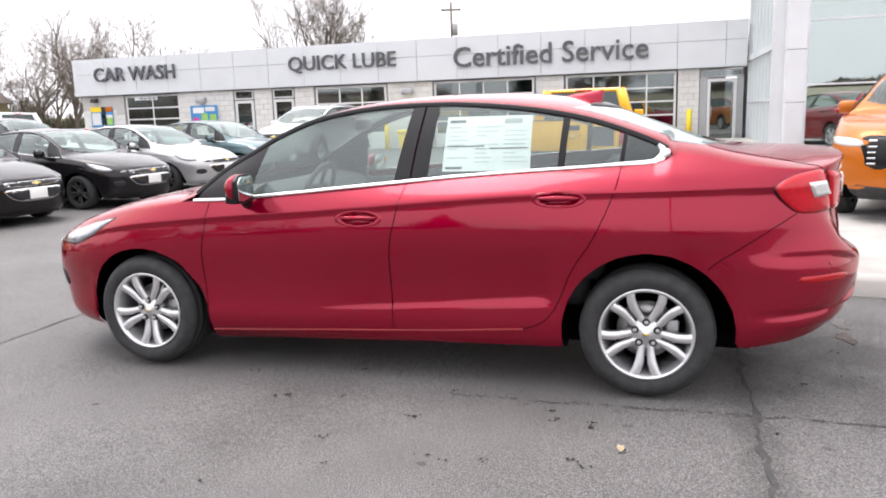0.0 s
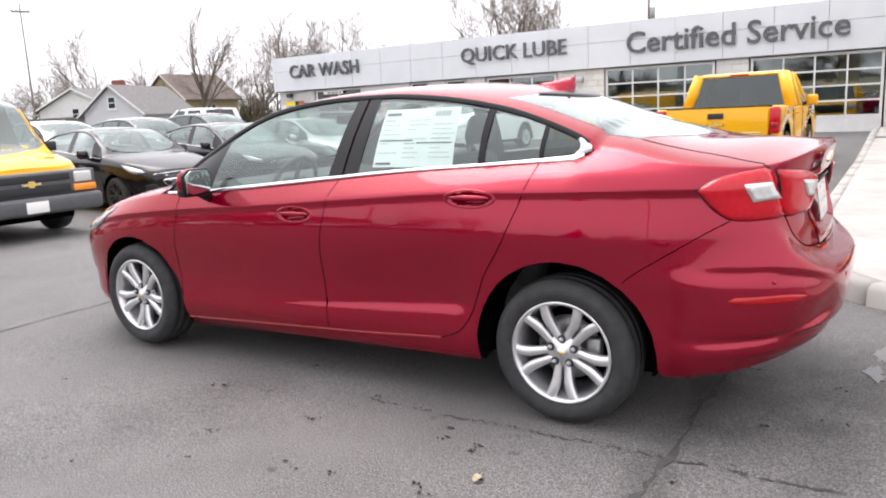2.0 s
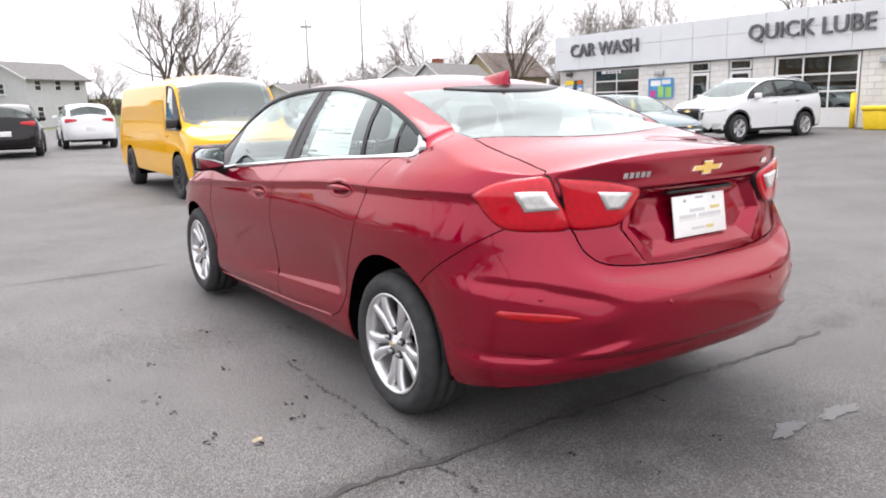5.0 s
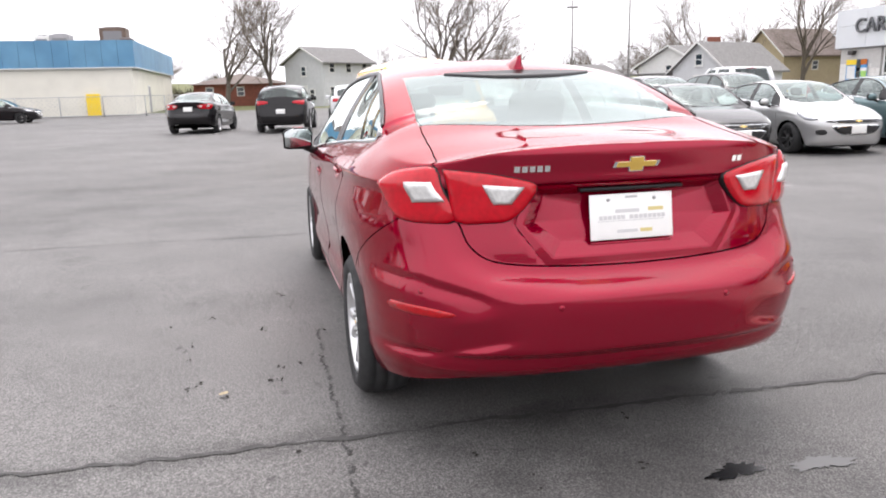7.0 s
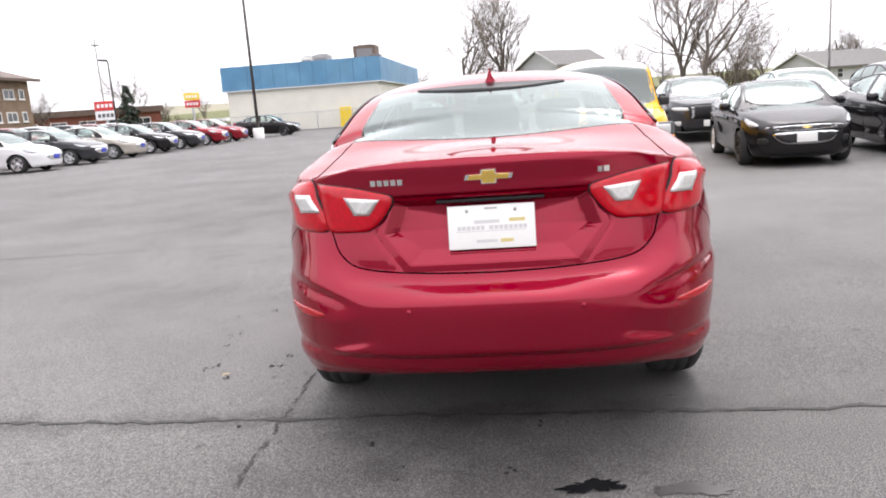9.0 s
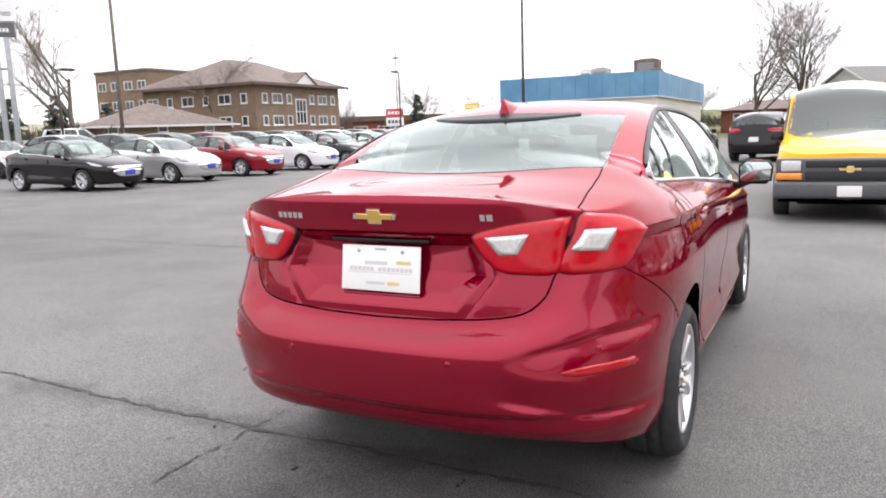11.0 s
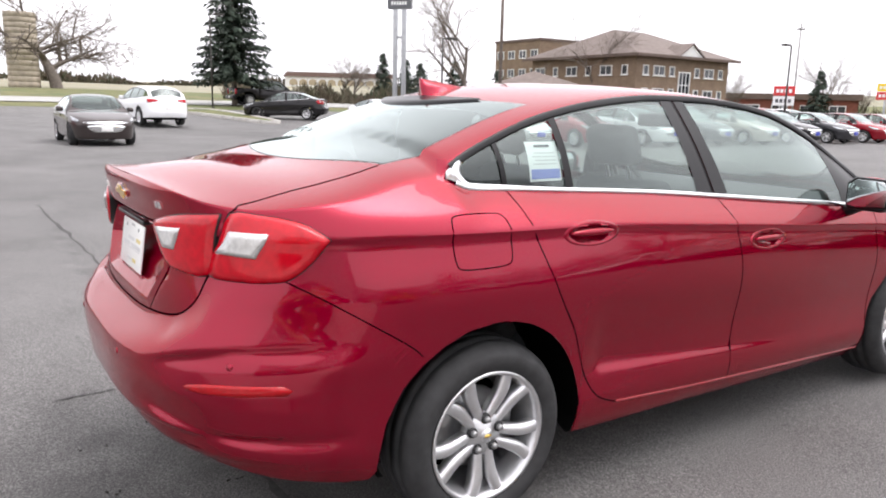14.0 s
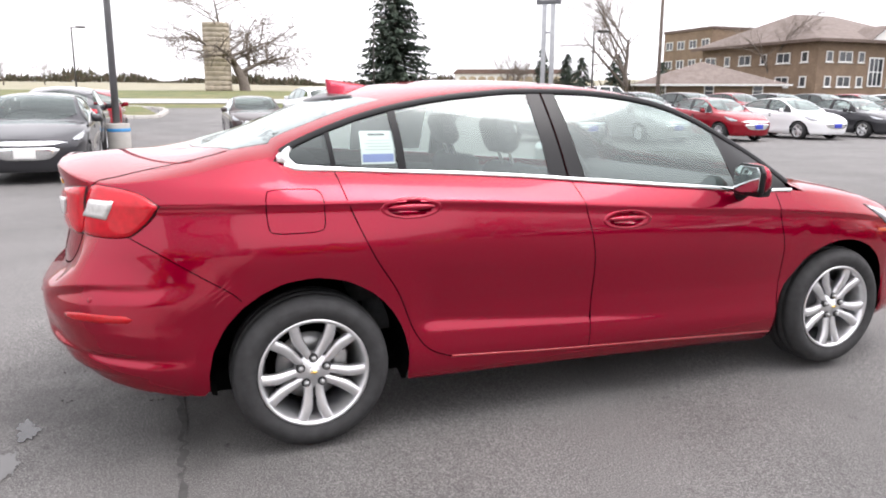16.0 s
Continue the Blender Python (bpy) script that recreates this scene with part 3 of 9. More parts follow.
# ---------------------------------------------------------------- the saloon car
RECESS = [(-0.345, 0.978), (0.345, 0.978), (0.385, 0.862), (0.292, 0.752), (-0.292, 0.752), (-0.385, 0.862)]


LID = [(-0.60, 1.1), (-0.60, 0.895), (-0.555, 0.79), (-0.47, 0.742), (-0.25, 0.722), (0.25, 0.722), (0.47, 0.742), (0.555, 0.79), (0.60, 0.895), (0.60, 1.1)]
HAUNCH = [(-0.95, 0.0), (-0.5, 0.006), (0.2, 0.010), (0.7, 0.015), (1.15, 0.027), (1.75, 0.027), (2.06, 0.0)]
LEDGE = [(0.38, 0.502), (0.43, 0.488), (0.57, 0.448), (0.70, 0.412), (0.80, 0.402), (1.1, 0.392)]


def sedan_dent(p, u):
    """Number-plate recess, reflector pockets and the lower ridge of the tail; the hollow over the sills."""
    if u[0] != "f" and p.x < 2.1:
        # under the crease the side swells outward, most over the rear wheel
        k = tab(p.x, HAUNCH)
        p.y += k * (0.45 - sstep(0.985, 0.775, p.z)) * sstep(0.30, 0.62, p.z) * sstep(1.06, 0.985, p.z)
    if u[0] == "r" and p.x > 1.7:
        z, y = p.z, abs(p.y)
        if p.x > 2.0 and 0.70 < z < 1.0:
            d = inside((p.y, z), RECESS)
            p.x -= 0.052 * sstep(-0.022, 0.016, d)
        # a wedge over the reflectors and a ledge under them, running out towards the middle
        a = y + 0.8 * max(0.0, 2.06 - p.x)
        bx = sstep(1.85, 2.25, p.x)
        # under the lamps the bumper slopes out to the reflectors
        if 0.632 < z < 0.885 and y > 0.15:
            k = max(0.0, lerp(2.365, 2.246, (z - 0.632) / 0.253) - soft_tab(z, SEDAN["rear"]))
            p.x += k * sstep(0.0, 0.10, -inside((p.y, z), LID)) * sstep(0.15, 0.5, y) * sstep(1.9, 2.15, p.x)
        zt, zr = lerp(0.620, 0.690, min(1.0, max(0.0, (a - 0.45) / 0.25))), tab(a, LEDGE)
        k = 0.018 * sstep(0.43, 0.58, a) * sstep(1.86, 2.03, p.x) * max(0.0, min(1.0, (z - 0.560) / (zt - 0.560))) * sstep(zt + 0.012, zt - 0.012, z)
        k += 0.017 * sstep(0.39, 0.52, a) * sstep(1.78, 2.06, p.x) * max(0.0, 1 - (z - zr) / 0.11) * sstep(zr - 0.012, zr + 0.012, z)
        p.x -= k * bx
        p.y += k * (1 - 0.7 * bx)
        # the bumper swells past the wings
        p.y -= 0.030 * sstep(1.62, 2.0, p.x) * sstep(0.80, 0.62, z) * sstep(0.20, 0.34, z) * sstep(0.30, 0.75, y)
    elif u[0] == "s":
        # a wedge that rises and thickens along the foot of the doors
        g = max(0.0, min(1.0, (p.x + 0.35) / 1.2))
        line, th = lerp(0.362, 0.415, g), 0.014 + 0.05 * g
        k = 0.021 * g * sstep(0.97, 0.86, p.x)
        p.y += k * sstep(line, line + th, p.z) * max(0.0, 1 - max(0.0, p.z - line - th) / 0.24)
    return p


SEDAN = dict(
    xsf=-1.0, xsr=1.2, pf=3.1, pr=3.4, floor=0.17, shoulder=1.25, dent=sedan_dent,
    rear=[(0.20, 2.18), (0.33, 2.255), (0.365, 2.296), (0.40, 2.314), (0.425, 2.322), (0.440, 2.346), (0.48, 2.356), (0.58, 2.368), (0.632, 2.365), (0.646, 2.352), (0.685, 2.294), (0.705, 2.274), (0.78, 2.264), (0.86, 2.248), (0.93, 2.234), (0.972, 2.226), (0.988, 2.246), (1.03, 2.252), (1.07, 2.262), (1.10, 2.268), (1.12, 2.256)],
    nose=[(0.15, -2.16), (0.22, -2.24), (0.35, -2.285), (0.50, -2.305), (0.62, -2.300), (0.70, -2.255), (0.76, -2.17)],
    sill=[(-2.3, 0.20), (-1.8, 0.185), (-1.0, 0.165), (-0.35, 0.188), (0.3, 0.212), (0.99, 0.225), (1.76, 0.252), (2.0, 0.285), (2.2, 0.335), (2.36, 0.365)],
    arches=[(-1.362, 0.308, 0.398, 0.362), (1.364, 0.308, 0.392, 0.390)],
    crease=[(-2.25, 0.64), (-1.9, 0.70), (-1.5, 0.79), (-0.87, 0.848), (-0.34, 0.882), (0.3, 0.930), (0.83, 0.966), (1.3, 0.978), (1.73, 0.988), (2.3, 0.985)],
    flank=[(0, 0.790), (0.05, 0.828), (0.12, 0.855), (0.22, 0.868), (0.33, 0.862), (0.45, 0.861), (0.58, 0.871), (0.70, 0.883), (0.78, 0.8865), (0.86, 0.8845), (0.93, 0.8800), (0.962, 0.8775), (0.985, 0.8800), (1.0, 0.8835)],
    belt=[(-2.22, 0.715, 0.80), (-1.9, 0.785, 0.80), (-1.5, 0.868, 0.815), (-1.2, 0.912, 0.835), (-1.006, 0.935, 0.846), (-0.8, 0.941, 0.845), (-0.477, 0.968, 0.830), (-0.164, 0.994, 0.811), (0.194, 1.024, 0.785), (0.425, 1.043, 0.768), (0.707, 1.062, 0.755), (0.979, 1.077, 0.746),
          (1.266, 1.095, 0.739), (1.39, 1.104, 0.735), (1.461, 1.130, 0.727), (1.53, 1.124, 0.741), (1.60, 1.117, 0.754), (1.75, 1.090, 0.790), (1.90, 1.073, 0.825), (2.06, 1.062, 0.845), (2.16, 1.078, 0.850), (2.26, 1.118, 0.850)],
    cant=[(-1.006, 0.846, 0.955), (-0.857, 0.742, 1.089), (-0.694, 0.710, 1.182), (-0.537, 0.676, 1.268), (-0.349, 0.641, 1.342), (-0.167, 0.606, 1.381), (0.007, 0.572, 1.400), (0.19, 0.556, 1.406), (0.375, 0.556, 1.405), (0.563, 0.578, 1.392), (0.741, 0.607, 1.373), (0.912, 0.634, 1.346), (1.076, 0.656, 1.309), (1.21, 0.677, 1.266), (1.339, 0.695, 1.216), (1.39, 0.706, 1.193), (1.428, 0.714, 1.174), (1.461, 0.722, 1.152)],
    glass_x=(-1.006, 1.461),
    spine=[(-2.265, 0.71), (-2.1, 0.785), (-1.7, 0.892), (-1.3, 0.968), (-1.08, 1.0), (-0.75, 1.19), (-0.45, 1.345), (-0.25, 1.412), (0.0, 1.447), (0.3, 1.462), (0.6, 1.459), (0.9, 1.430), (1.12, 1.382), (1.4, 1.278), (1.6, 1.200), (1.74, 1.158), (1.85, 1.147), (2.05, 1.141), (2.2, 1.128), (2.262, 1.118)],
    lean=[(-2.2, 30, 0.06), (-1.6, 38, 0.14), (-1.05, 45, 0.10), (-0.8, 60, 0.04), (0.3, 48, 0.07), (1.1, 50, 0.07), (1.35, 52, 0.09), (1.5, 50, 0.14), (1.7, 42, 0.16), (1.9, 30, 0.13), (2.2, 12, 0.05)],
)
DOOR_F = [(-0.905, 0.925), (-0.930, 0.80), (-0.961, 0.65), (-0.964, 0.43), (-0.955, 0.23)]
DOOR_M = [(0.197, 1.016), (0.158, 0.87), (0.126, 0.73), (0.114, 0.585), (0.118, 0.30), (0.118, 0.26)]
DOOR_R = [(1.240, 1.085), (1.208, 0.963), (1.123, 0.771), (1.022, 0.610), (0.953, 0.442), (0.884, 0.352), (0.785, 0.310)]
SILL_LINE = [(-0.955, 0.218), (-0.325, 0.250), (0.306, 0.279), (0.60, 0.298), (0.785, 0.310)]
BUMP_SEAM = [(2.0, 0.874), (1.90, 0.815), (1.737, 0.712), (1.660, 0.660), (1.628, 0.630)]
DECK = [(-0.60, 0.895), (-0.585, 0.86), (-0.555, 0.79), (-0.47, 0.742), (-0.25, 0.722), (0.0, 0.715)]


def line_x(z, line):
    """x of a rising or falling line at height z."""
    pts = sorted((b, a) for a, b in line)
    return tab(z, pts)


def backlight_half(x):
    return lerp(0.535, 0.592, (x - 1.05) / 0.6)


def sedan_panel(paint):
    def names(x, y, z, patch):
        tag = "l" if y < 0 else "r"
        a = abs(y)
        if patch == "top":
            if x < -1.08 + 0.20 * (a / 0.7) ** 2 + 0.02:
                return ("bonnet", paint, "")
            if x < -0.25 + 0.03 * (a / 0.5) ** 2:
                return None if a < soft_tab(x, SEDAN["cant"], 1) - 0.075 else ("roof", paint, "")
            if x > 1.125 - 0.10 * (a / 0.5) ** 2 and x < 1.735 - 0.12 * (a / 0.58) ** 2 and a < backlight_half(x):
                return None
            if x > 1.735 - 0.12 * (a / 0.58) ** 2 and a < lerp(0.60, 0.645, (x - 1.65) / 0.5):
                return ("boot_lid", paint, "")
            return ("roof", paint, "") if x < 1.46 else ("rear_wing", paint, tag)
        for cx, cz in ((0.961, 0.946), (-0.040, 0.848)):
            if ((x - cx) / 0.105) ** 2 + ((z - cz) / 0.031) ** 2 < 1:
                return None
        if x < -1.70 - (z - 0.5) * 0.5 and z < 0.72:
            return ("front_bumper", paint, "")
        if x < line_x(z, DOOR_F) and z > 0.2:
            return ("front_wing", paint, tag)
        if z < tab(x, SILL_LINE) and x < 0.95:
            return ("sill", paint, tag)
        if x < line_x(z, DOOR_M):
            return ("front_door", paint, tag)
        if x < line_x(max(z, 0.311), DOOR_R):
            return ("rear_door", paint, tag)
        if x > 2.12 and a < 0.60 and z > tab(a, sorted((-p, q) for p, q in DECK)):
            return ("boot_lid", paint, "")
        if x > 1.55 and z < line_x2(x):
            return ("rear_bumper", paint, "")
        return ("rear_wing", paint, tag)
    return names


def line_x2(x):
    pts = sorted(BUMP_SEAM)
    return tab(x, pts) if x < 2.0 else 0.875


def sedan(name, paint, label, group="", full=True, front_plate="plate", lit=False, steel=False, sticker=True, category="car"):
    """A four-door saloon, its nose at local -x, standing on z = 0."""
    root = thing(name, label, category, group)
    sh = Shell(SEDAN)
    fine, rows, cols = (2.0, 84, 26) if full else (0.55, 16, 8)
    sh.build(root, sedan_panel(paint), fine, rows, cols)
    n = 6 if full else 2
    # panel gaps
    for nm, line in (("door_gap", DOOR_F), ("door_gap", DOOR_M), ("door_gap", DOOR_R)):
        sh.seam(nm, line, root, n=n)
    if full:
        # raised red strip that paints the thin highlight along the sill
        sh.seam("sill_line", SILL_LINE, root, width=0.009, material="sill_light", height=0.004, n=n)
        sh.seam("bumper_gap", BUMP_SEAM, root, width=0.004, n=n)
        dl = smooth_line([(0, y, z) for y, z in DECK], 6)
        pts = [sh.by_y(p.y, p.z) for p in dl]
        nr = [(sh.by_y(p.y, p.z, 0.01) - sh.by_y(p.y, p.z)).normalized() for p in dl]
        sh.ribbon("boot_gap", pts, nr, 0.006, 0.001, "seam", root)
        # gap of the boot lid over the wing
        bl = []
        for f in range(15):
            x = lerp(1.63, 2.085, f / 14)
            e = sh.by_x(x, sh.top(x))
            a = lerp(0.600, 0.640, f / 14)
            t = min(range(200), key=lambda k: abs(-sh.across(e, x, k / 200).y - a)) / 200
            bl.append(sh.across(e, x, t))
        bl.append(sh.by_x(2.10, 1.066))
        bl.append(sh.by_x(2.118, 1.048))
        sh.ribbon("boot_gap", bl, [Vector((0, -0.35, 0.93))] * 15 + [Vector((0.4, -0.6, 0.6))] * 2, 0.005, 0.0015, "seam", root)
    # side windows
    pane(sh, "front_side_glass", (-0.672, 0.124), (-0.60, 0.180), "glass", root, nx=14 if full else 6)
    pane(sh, "rear_side_glass", (0.299, 0.945), (0.322, 0.968), "glass", root, nx=10 if full else 5)
    pane(sh, "fixed_side_glass", (0.972, 1.232), (0.996, 1.250), "glass", root, nx=6 if full else 3)
    pane(sh, "quarter_glass", (1.248, 1.425), (1.266, 1.440), "dark_glass", root, nx=6 if full else 3)
    pane(sh, "middle_pillar", (0.124, 0.299), (0.180, 0.322), "trim", root, 0, 1, nx=4, off=0.003)
    pane(sh, "mirror_sail", (-0.99, -0.672), (-0.94, -0.60), "trim", root, 0, 1, nx=8, off=0.001)
    if full:
        pane(sh, "window_bar", (0.942, 0.974), (0.964, 0.998), "trim", root, 0, 1, nx=2, off=0.004)
        pane(sh, "window_bar", (1.230, 1.250), (1.250, 1.268), "trim", root, 0, 1, nx=2, off=0.004)
        pane(sh, "door_edge", (0.206, 0.213), (0.245, 0.252), "seam", root, 0, 1, nx=1, off=0.006)
    nn = 60 if full else 16
    rail, rail_n, low, low_n = [], [], [], []
    for k in range(nn + 1):
        x = lerp(-0.985, 1.445, k / nn)
        rail.append(sh.side_glass(x, 0.985, 0.003))
        rail_n.append(Vector((0, -0.93, 0.37)))
        x = lerp(-1.0, 1.43, k / nn)
        low.append(sh.side_glass(x, 0.0, 0.004))
        low_n.append(Vector((0, -0.95, 0.3)))
    sh.ribbon("window_frame", rail, rail_n, 0.026, 0.006, "trim", root)
    sh.ribbon("chrome_strip", low, low_n, 0.017, 0.007, "chrome", root, wfun=lambda f: 0.017 + 0.010 * sstep(0.85, 1.0, f))
    for side in (-1, 1):
        bm = bmesh.new()
        nf = 14 if full else 6
        rows_ = []
        for k in range(nf + 1):
            f = k / nf
            x0 = 1.330 + 0.080 * math.sin(math.pi * min(1.0, 0.06 + f * 0.80)) ** 0.7
            r_ = []
            for g, off in ((0.0, -0.004), (0.06, 0.006), (0.5, 0.010), (0.92, 0.006), (1.0, -0.003)):
                p = sh.side_glass(lerp(x0, 1.459, g), f, off)
                r_.append(bm.verts.new((p.x, p.y * -side, p.z)))
            rows_.append(r_)
        for a, b in zip(rows_, rows_[1:]):
            for q_ in range(4):
                bm.faces.new((a[q_], a[q_ + 1], b[q_ + 1], b[q_]))
        bmesh.ops.recalc_face_normals(bm, faces=bm.faces)
        part("chrome_end", bm, "satin_chrome", root)
    # windscreen and rear window, cut from the same top
    for nm, x0, x1, half, material in (("windscreen", lambda a: -1.095 + 0.20 * (a / 0.7) ** 2, lambda a: -0.235 + 0.03 * (a / 0.5) ** 2, lambda x: soft_tab(x, SEDAN["cant"], 1) - 0.06, "glass" if full else "parked_glass"),
                                       ("rear_window", lambda a: 1.115 - 0.10 * (a / 0.5) ** 2, lambda a: 1.745 - 0.12 * (a / 0.58) ** 2, lambda x: backlight_half(x) + 0.012, "rear_glass")):
        bm = bmesh.new()
        na, nb = (26, 22) if full else (8, 8)
        g, rim_pts = [], []
        for i in range(na + 1):
            col = []
            for j in range(-nb, nb + 1):
                xm = lerp(x0(0.0), x1(0.0), i / na)
                a = abs(j) / nb * half(xm)
                x = lerp(x0(a), x1(a), i / na)
                a = abs(j) / nb * half(x)
                e = sh.by_x(x, sh.top(x)) if x > SEDAN["glass_x"][1] else Vector((x, -sh.edge(x)[0], sh.edge(x)[1]))
                lo, hi = 0.0, 1.0
                for _ in range(18):
                    mid = (lo + hi) / 2
                    if -sh.across(e, x, mid).y > a:
                        lo = mid
                    else:
                        hi = mid
                p = sh.across(e, x, lo)
                p.y = -p.y if j > 0 else p.y
                p.z += 0.0005
                col.append(bm.verts.new(p))
            g.append(col)
        edge = [v.co.copy() for v in g[0]] + [c[-1].co.copy() for c in g[1:]] + [v.co.copy() for v in reversed(g[-1][:-1])] + [c[0].co.copy() for c in reversed(g[1:-1])]
        for a, b in zip(g, g[1:]):
            for j in range(2 * nb):
                bm.faces.new((a[j], b[j], b[j + 1], a[j + 1]))
        bmesh.ops.recalc_face_normals(bm, faces=bm.faces)
        ob = part(nm, bm, material, root)
        cen = sum(edge, Vector()) / len(edge)
        up = Vector((-0.5, 0, 0.86)) if nm == "windscreen" else Vector((0.4, 0, 0.92))
        sh.ribbon("window_seal", [lerp(p, cen, 0.012) for p in edge] + [lerp(edge[0], cen, 0.012)], up.normalized(), 0.014 if nm == "windscreen" else 0.005, 0.003 if nm == "windscreen" else 0.001, "trim", ob, both=False)
    # door handles
    for cx, cz in ((0.961, 0.946), (-0.040, 0.848)):
        oval = [(cx + 0.128 * math.cos(2 * math.pi * k / 14), cz + 0.042 * math.sin(2 * math.pi * k / 14)) for k in range(14)]
        cup = sh.patch("handle_cup", oval, sh.by_x, paint, root, rings=9 if full else 4, n=2, skirt=0.001, prof=lambda f: 0.0012 - 0.026 * max(0.0, 1 - (f / 0.80) ** 2) if f < 0.97 else 0.0004)
        for k, side in enumerate((-1, 1)):
            bm = bmesh.new()
            bmesh.ops.create_uvsphere(bm, u_segments=20 if full else 8, v_segments=10 if full else 6, radius=1)
            c = sh.by_x(cx, cz + 0.004, 0.006)
            for v in bm.verts:
                v.co = Vector((c.x + v.co.x * 0.100, (c.y + v.co.y * 0.012) * -side, c.z + v.co.z * 0.013 + 0.0))
            part("door_handle", bm, paint, root)
    # wheel wells, lips and wheels
    for (xc, zc, rx, rz) in SEDAN["arches"]:
        for side in (-1, 1):
            bm = bmesh.new()
            rws = []
            m_ = 24 if full else 12
            for k in range(m_ + 1):
                a = math.pi * (1.12 - 1.24 * k / m_)
                x, z = xc + rx * math.cos(a), zc + rz * math.sin(a)
                z = max(z, soft_tab(x, SEDAN["sill"]) + 0.004)
                p = sh.by_x(x, z)
                rws.append([bm.verts.new((x, y * -side, z + dz)) for y, dz in ((p.y + 0.001, 0.0), (p.y + 0.02, 0.006), (p.y + 0.05, 0.02), (-0.52, 0.02))])
            for a, b in zip(rws, rws[1:]):
                for j in range(3):
                    bm.faces.new((a[j], a[j + 1], b[j + 1], b[j]))
            bm.faces.new([r[3] for r in rws])
            bmesh.ops.recalc_face_normals(bm, faces=bm.faces)
            part("wheel_well", bm, "liner", root)
            y = 0.766 * side
            m = pose(xc, y, 0.312) if side == -1 else pose(xc, y, 0.312, 0, 0, 180)
            wheel(root, m, style="steel" if steel and xc < 0 else "alloy", full=full)
    part("underbody", box_bm(-1.95, 1.85, -0.66, 0.66, 0.20, 0.30, 0.02), "liner", root)
    # mirrors
    for side in (-1, 1):
        bm = bmesh.new()
        bmesh.ops.create_uvsphere(bm, u_segments=18 if full else 8, v_segments=12 if full else 6, radius=1)
        for v in bm.verts:
            x, y, z = v.co
            k = 1 - 0.25 * max(0, -x)
            v.co = (-0.735 + 0.062 * x if x < 0.2 else -0.735 + 0.062 * 0.2 + 0.03 * (x - 0.2), (-1.005 + 0.100 * (abs(y) ** 0.8 * (1 if y > 0 else -1)) * k) * -side, 1.035 + 0.072 * (abs(z) ** 0.8 * (1 if z > 0 else -1)) * k)
        mir = part("door_mirror", bm, paint, root)
        bm = poly_prism([(-0.086, -0.056), (-0.04, -0.064), (0.085, -0.050), (0.092, 0.03), (0.07, 0.058), (-0.05, 0.06), (-0.088, 0.035)], -0.003, 0.003, 0.002, Matrix.Translation((-0.694, -1.005 * -side, 1.035)) @ Matrix.Rotation(radians(90 - 6 * side), 4, "Z"))
        part("mirror_glass", bm, "mirror", mir)
        bm = poly_prism([(-0.098, -0.066), (-0.045, -0.074), (0.095, -0.058), (0.102, 0.036), (0.078, 0.068), (-0.055, 0.070), (-0.098, 0.042)], -0.010, 0.012, 0.006, Matrix.Translation((-0.708, -1.005 * -side, 1.035)) @ Matrix.Rotation(radians(90 - 6 * side), 4, "Z"))
        part("mirror_bezel", bm, "trim", mir)
        bm = poly_prism([(-0.082, -0.075), (0.075, -0.078), (0.09, -0.03), (-0.09, -0.03)], -0.035, 0.035, 0.01, Matrix.Translation((-0.735, -1.0 * -side, 1.035)) @ Matrix.Rotation(radians(90), 4, "Z"))
        part("mirror_base", bm, "trim", mir)
        mir.location = (0.085, -0.035 * side, -0.020)
        part("mirror_arm", tube_bm([(-0.74, 0.96 * side, 0.98), (-0.76, 0.90 * side, 0.945), (-0.765, 0.84 * side, 0.945)], [0.030, 0.026, 0.030], 10), "trim", mir)
    tail_parts(sh, root, full, lit, paint)
    nose_parts(sh, root, full, front_plate)
    cabin(sh, root, full)
    return root, sh


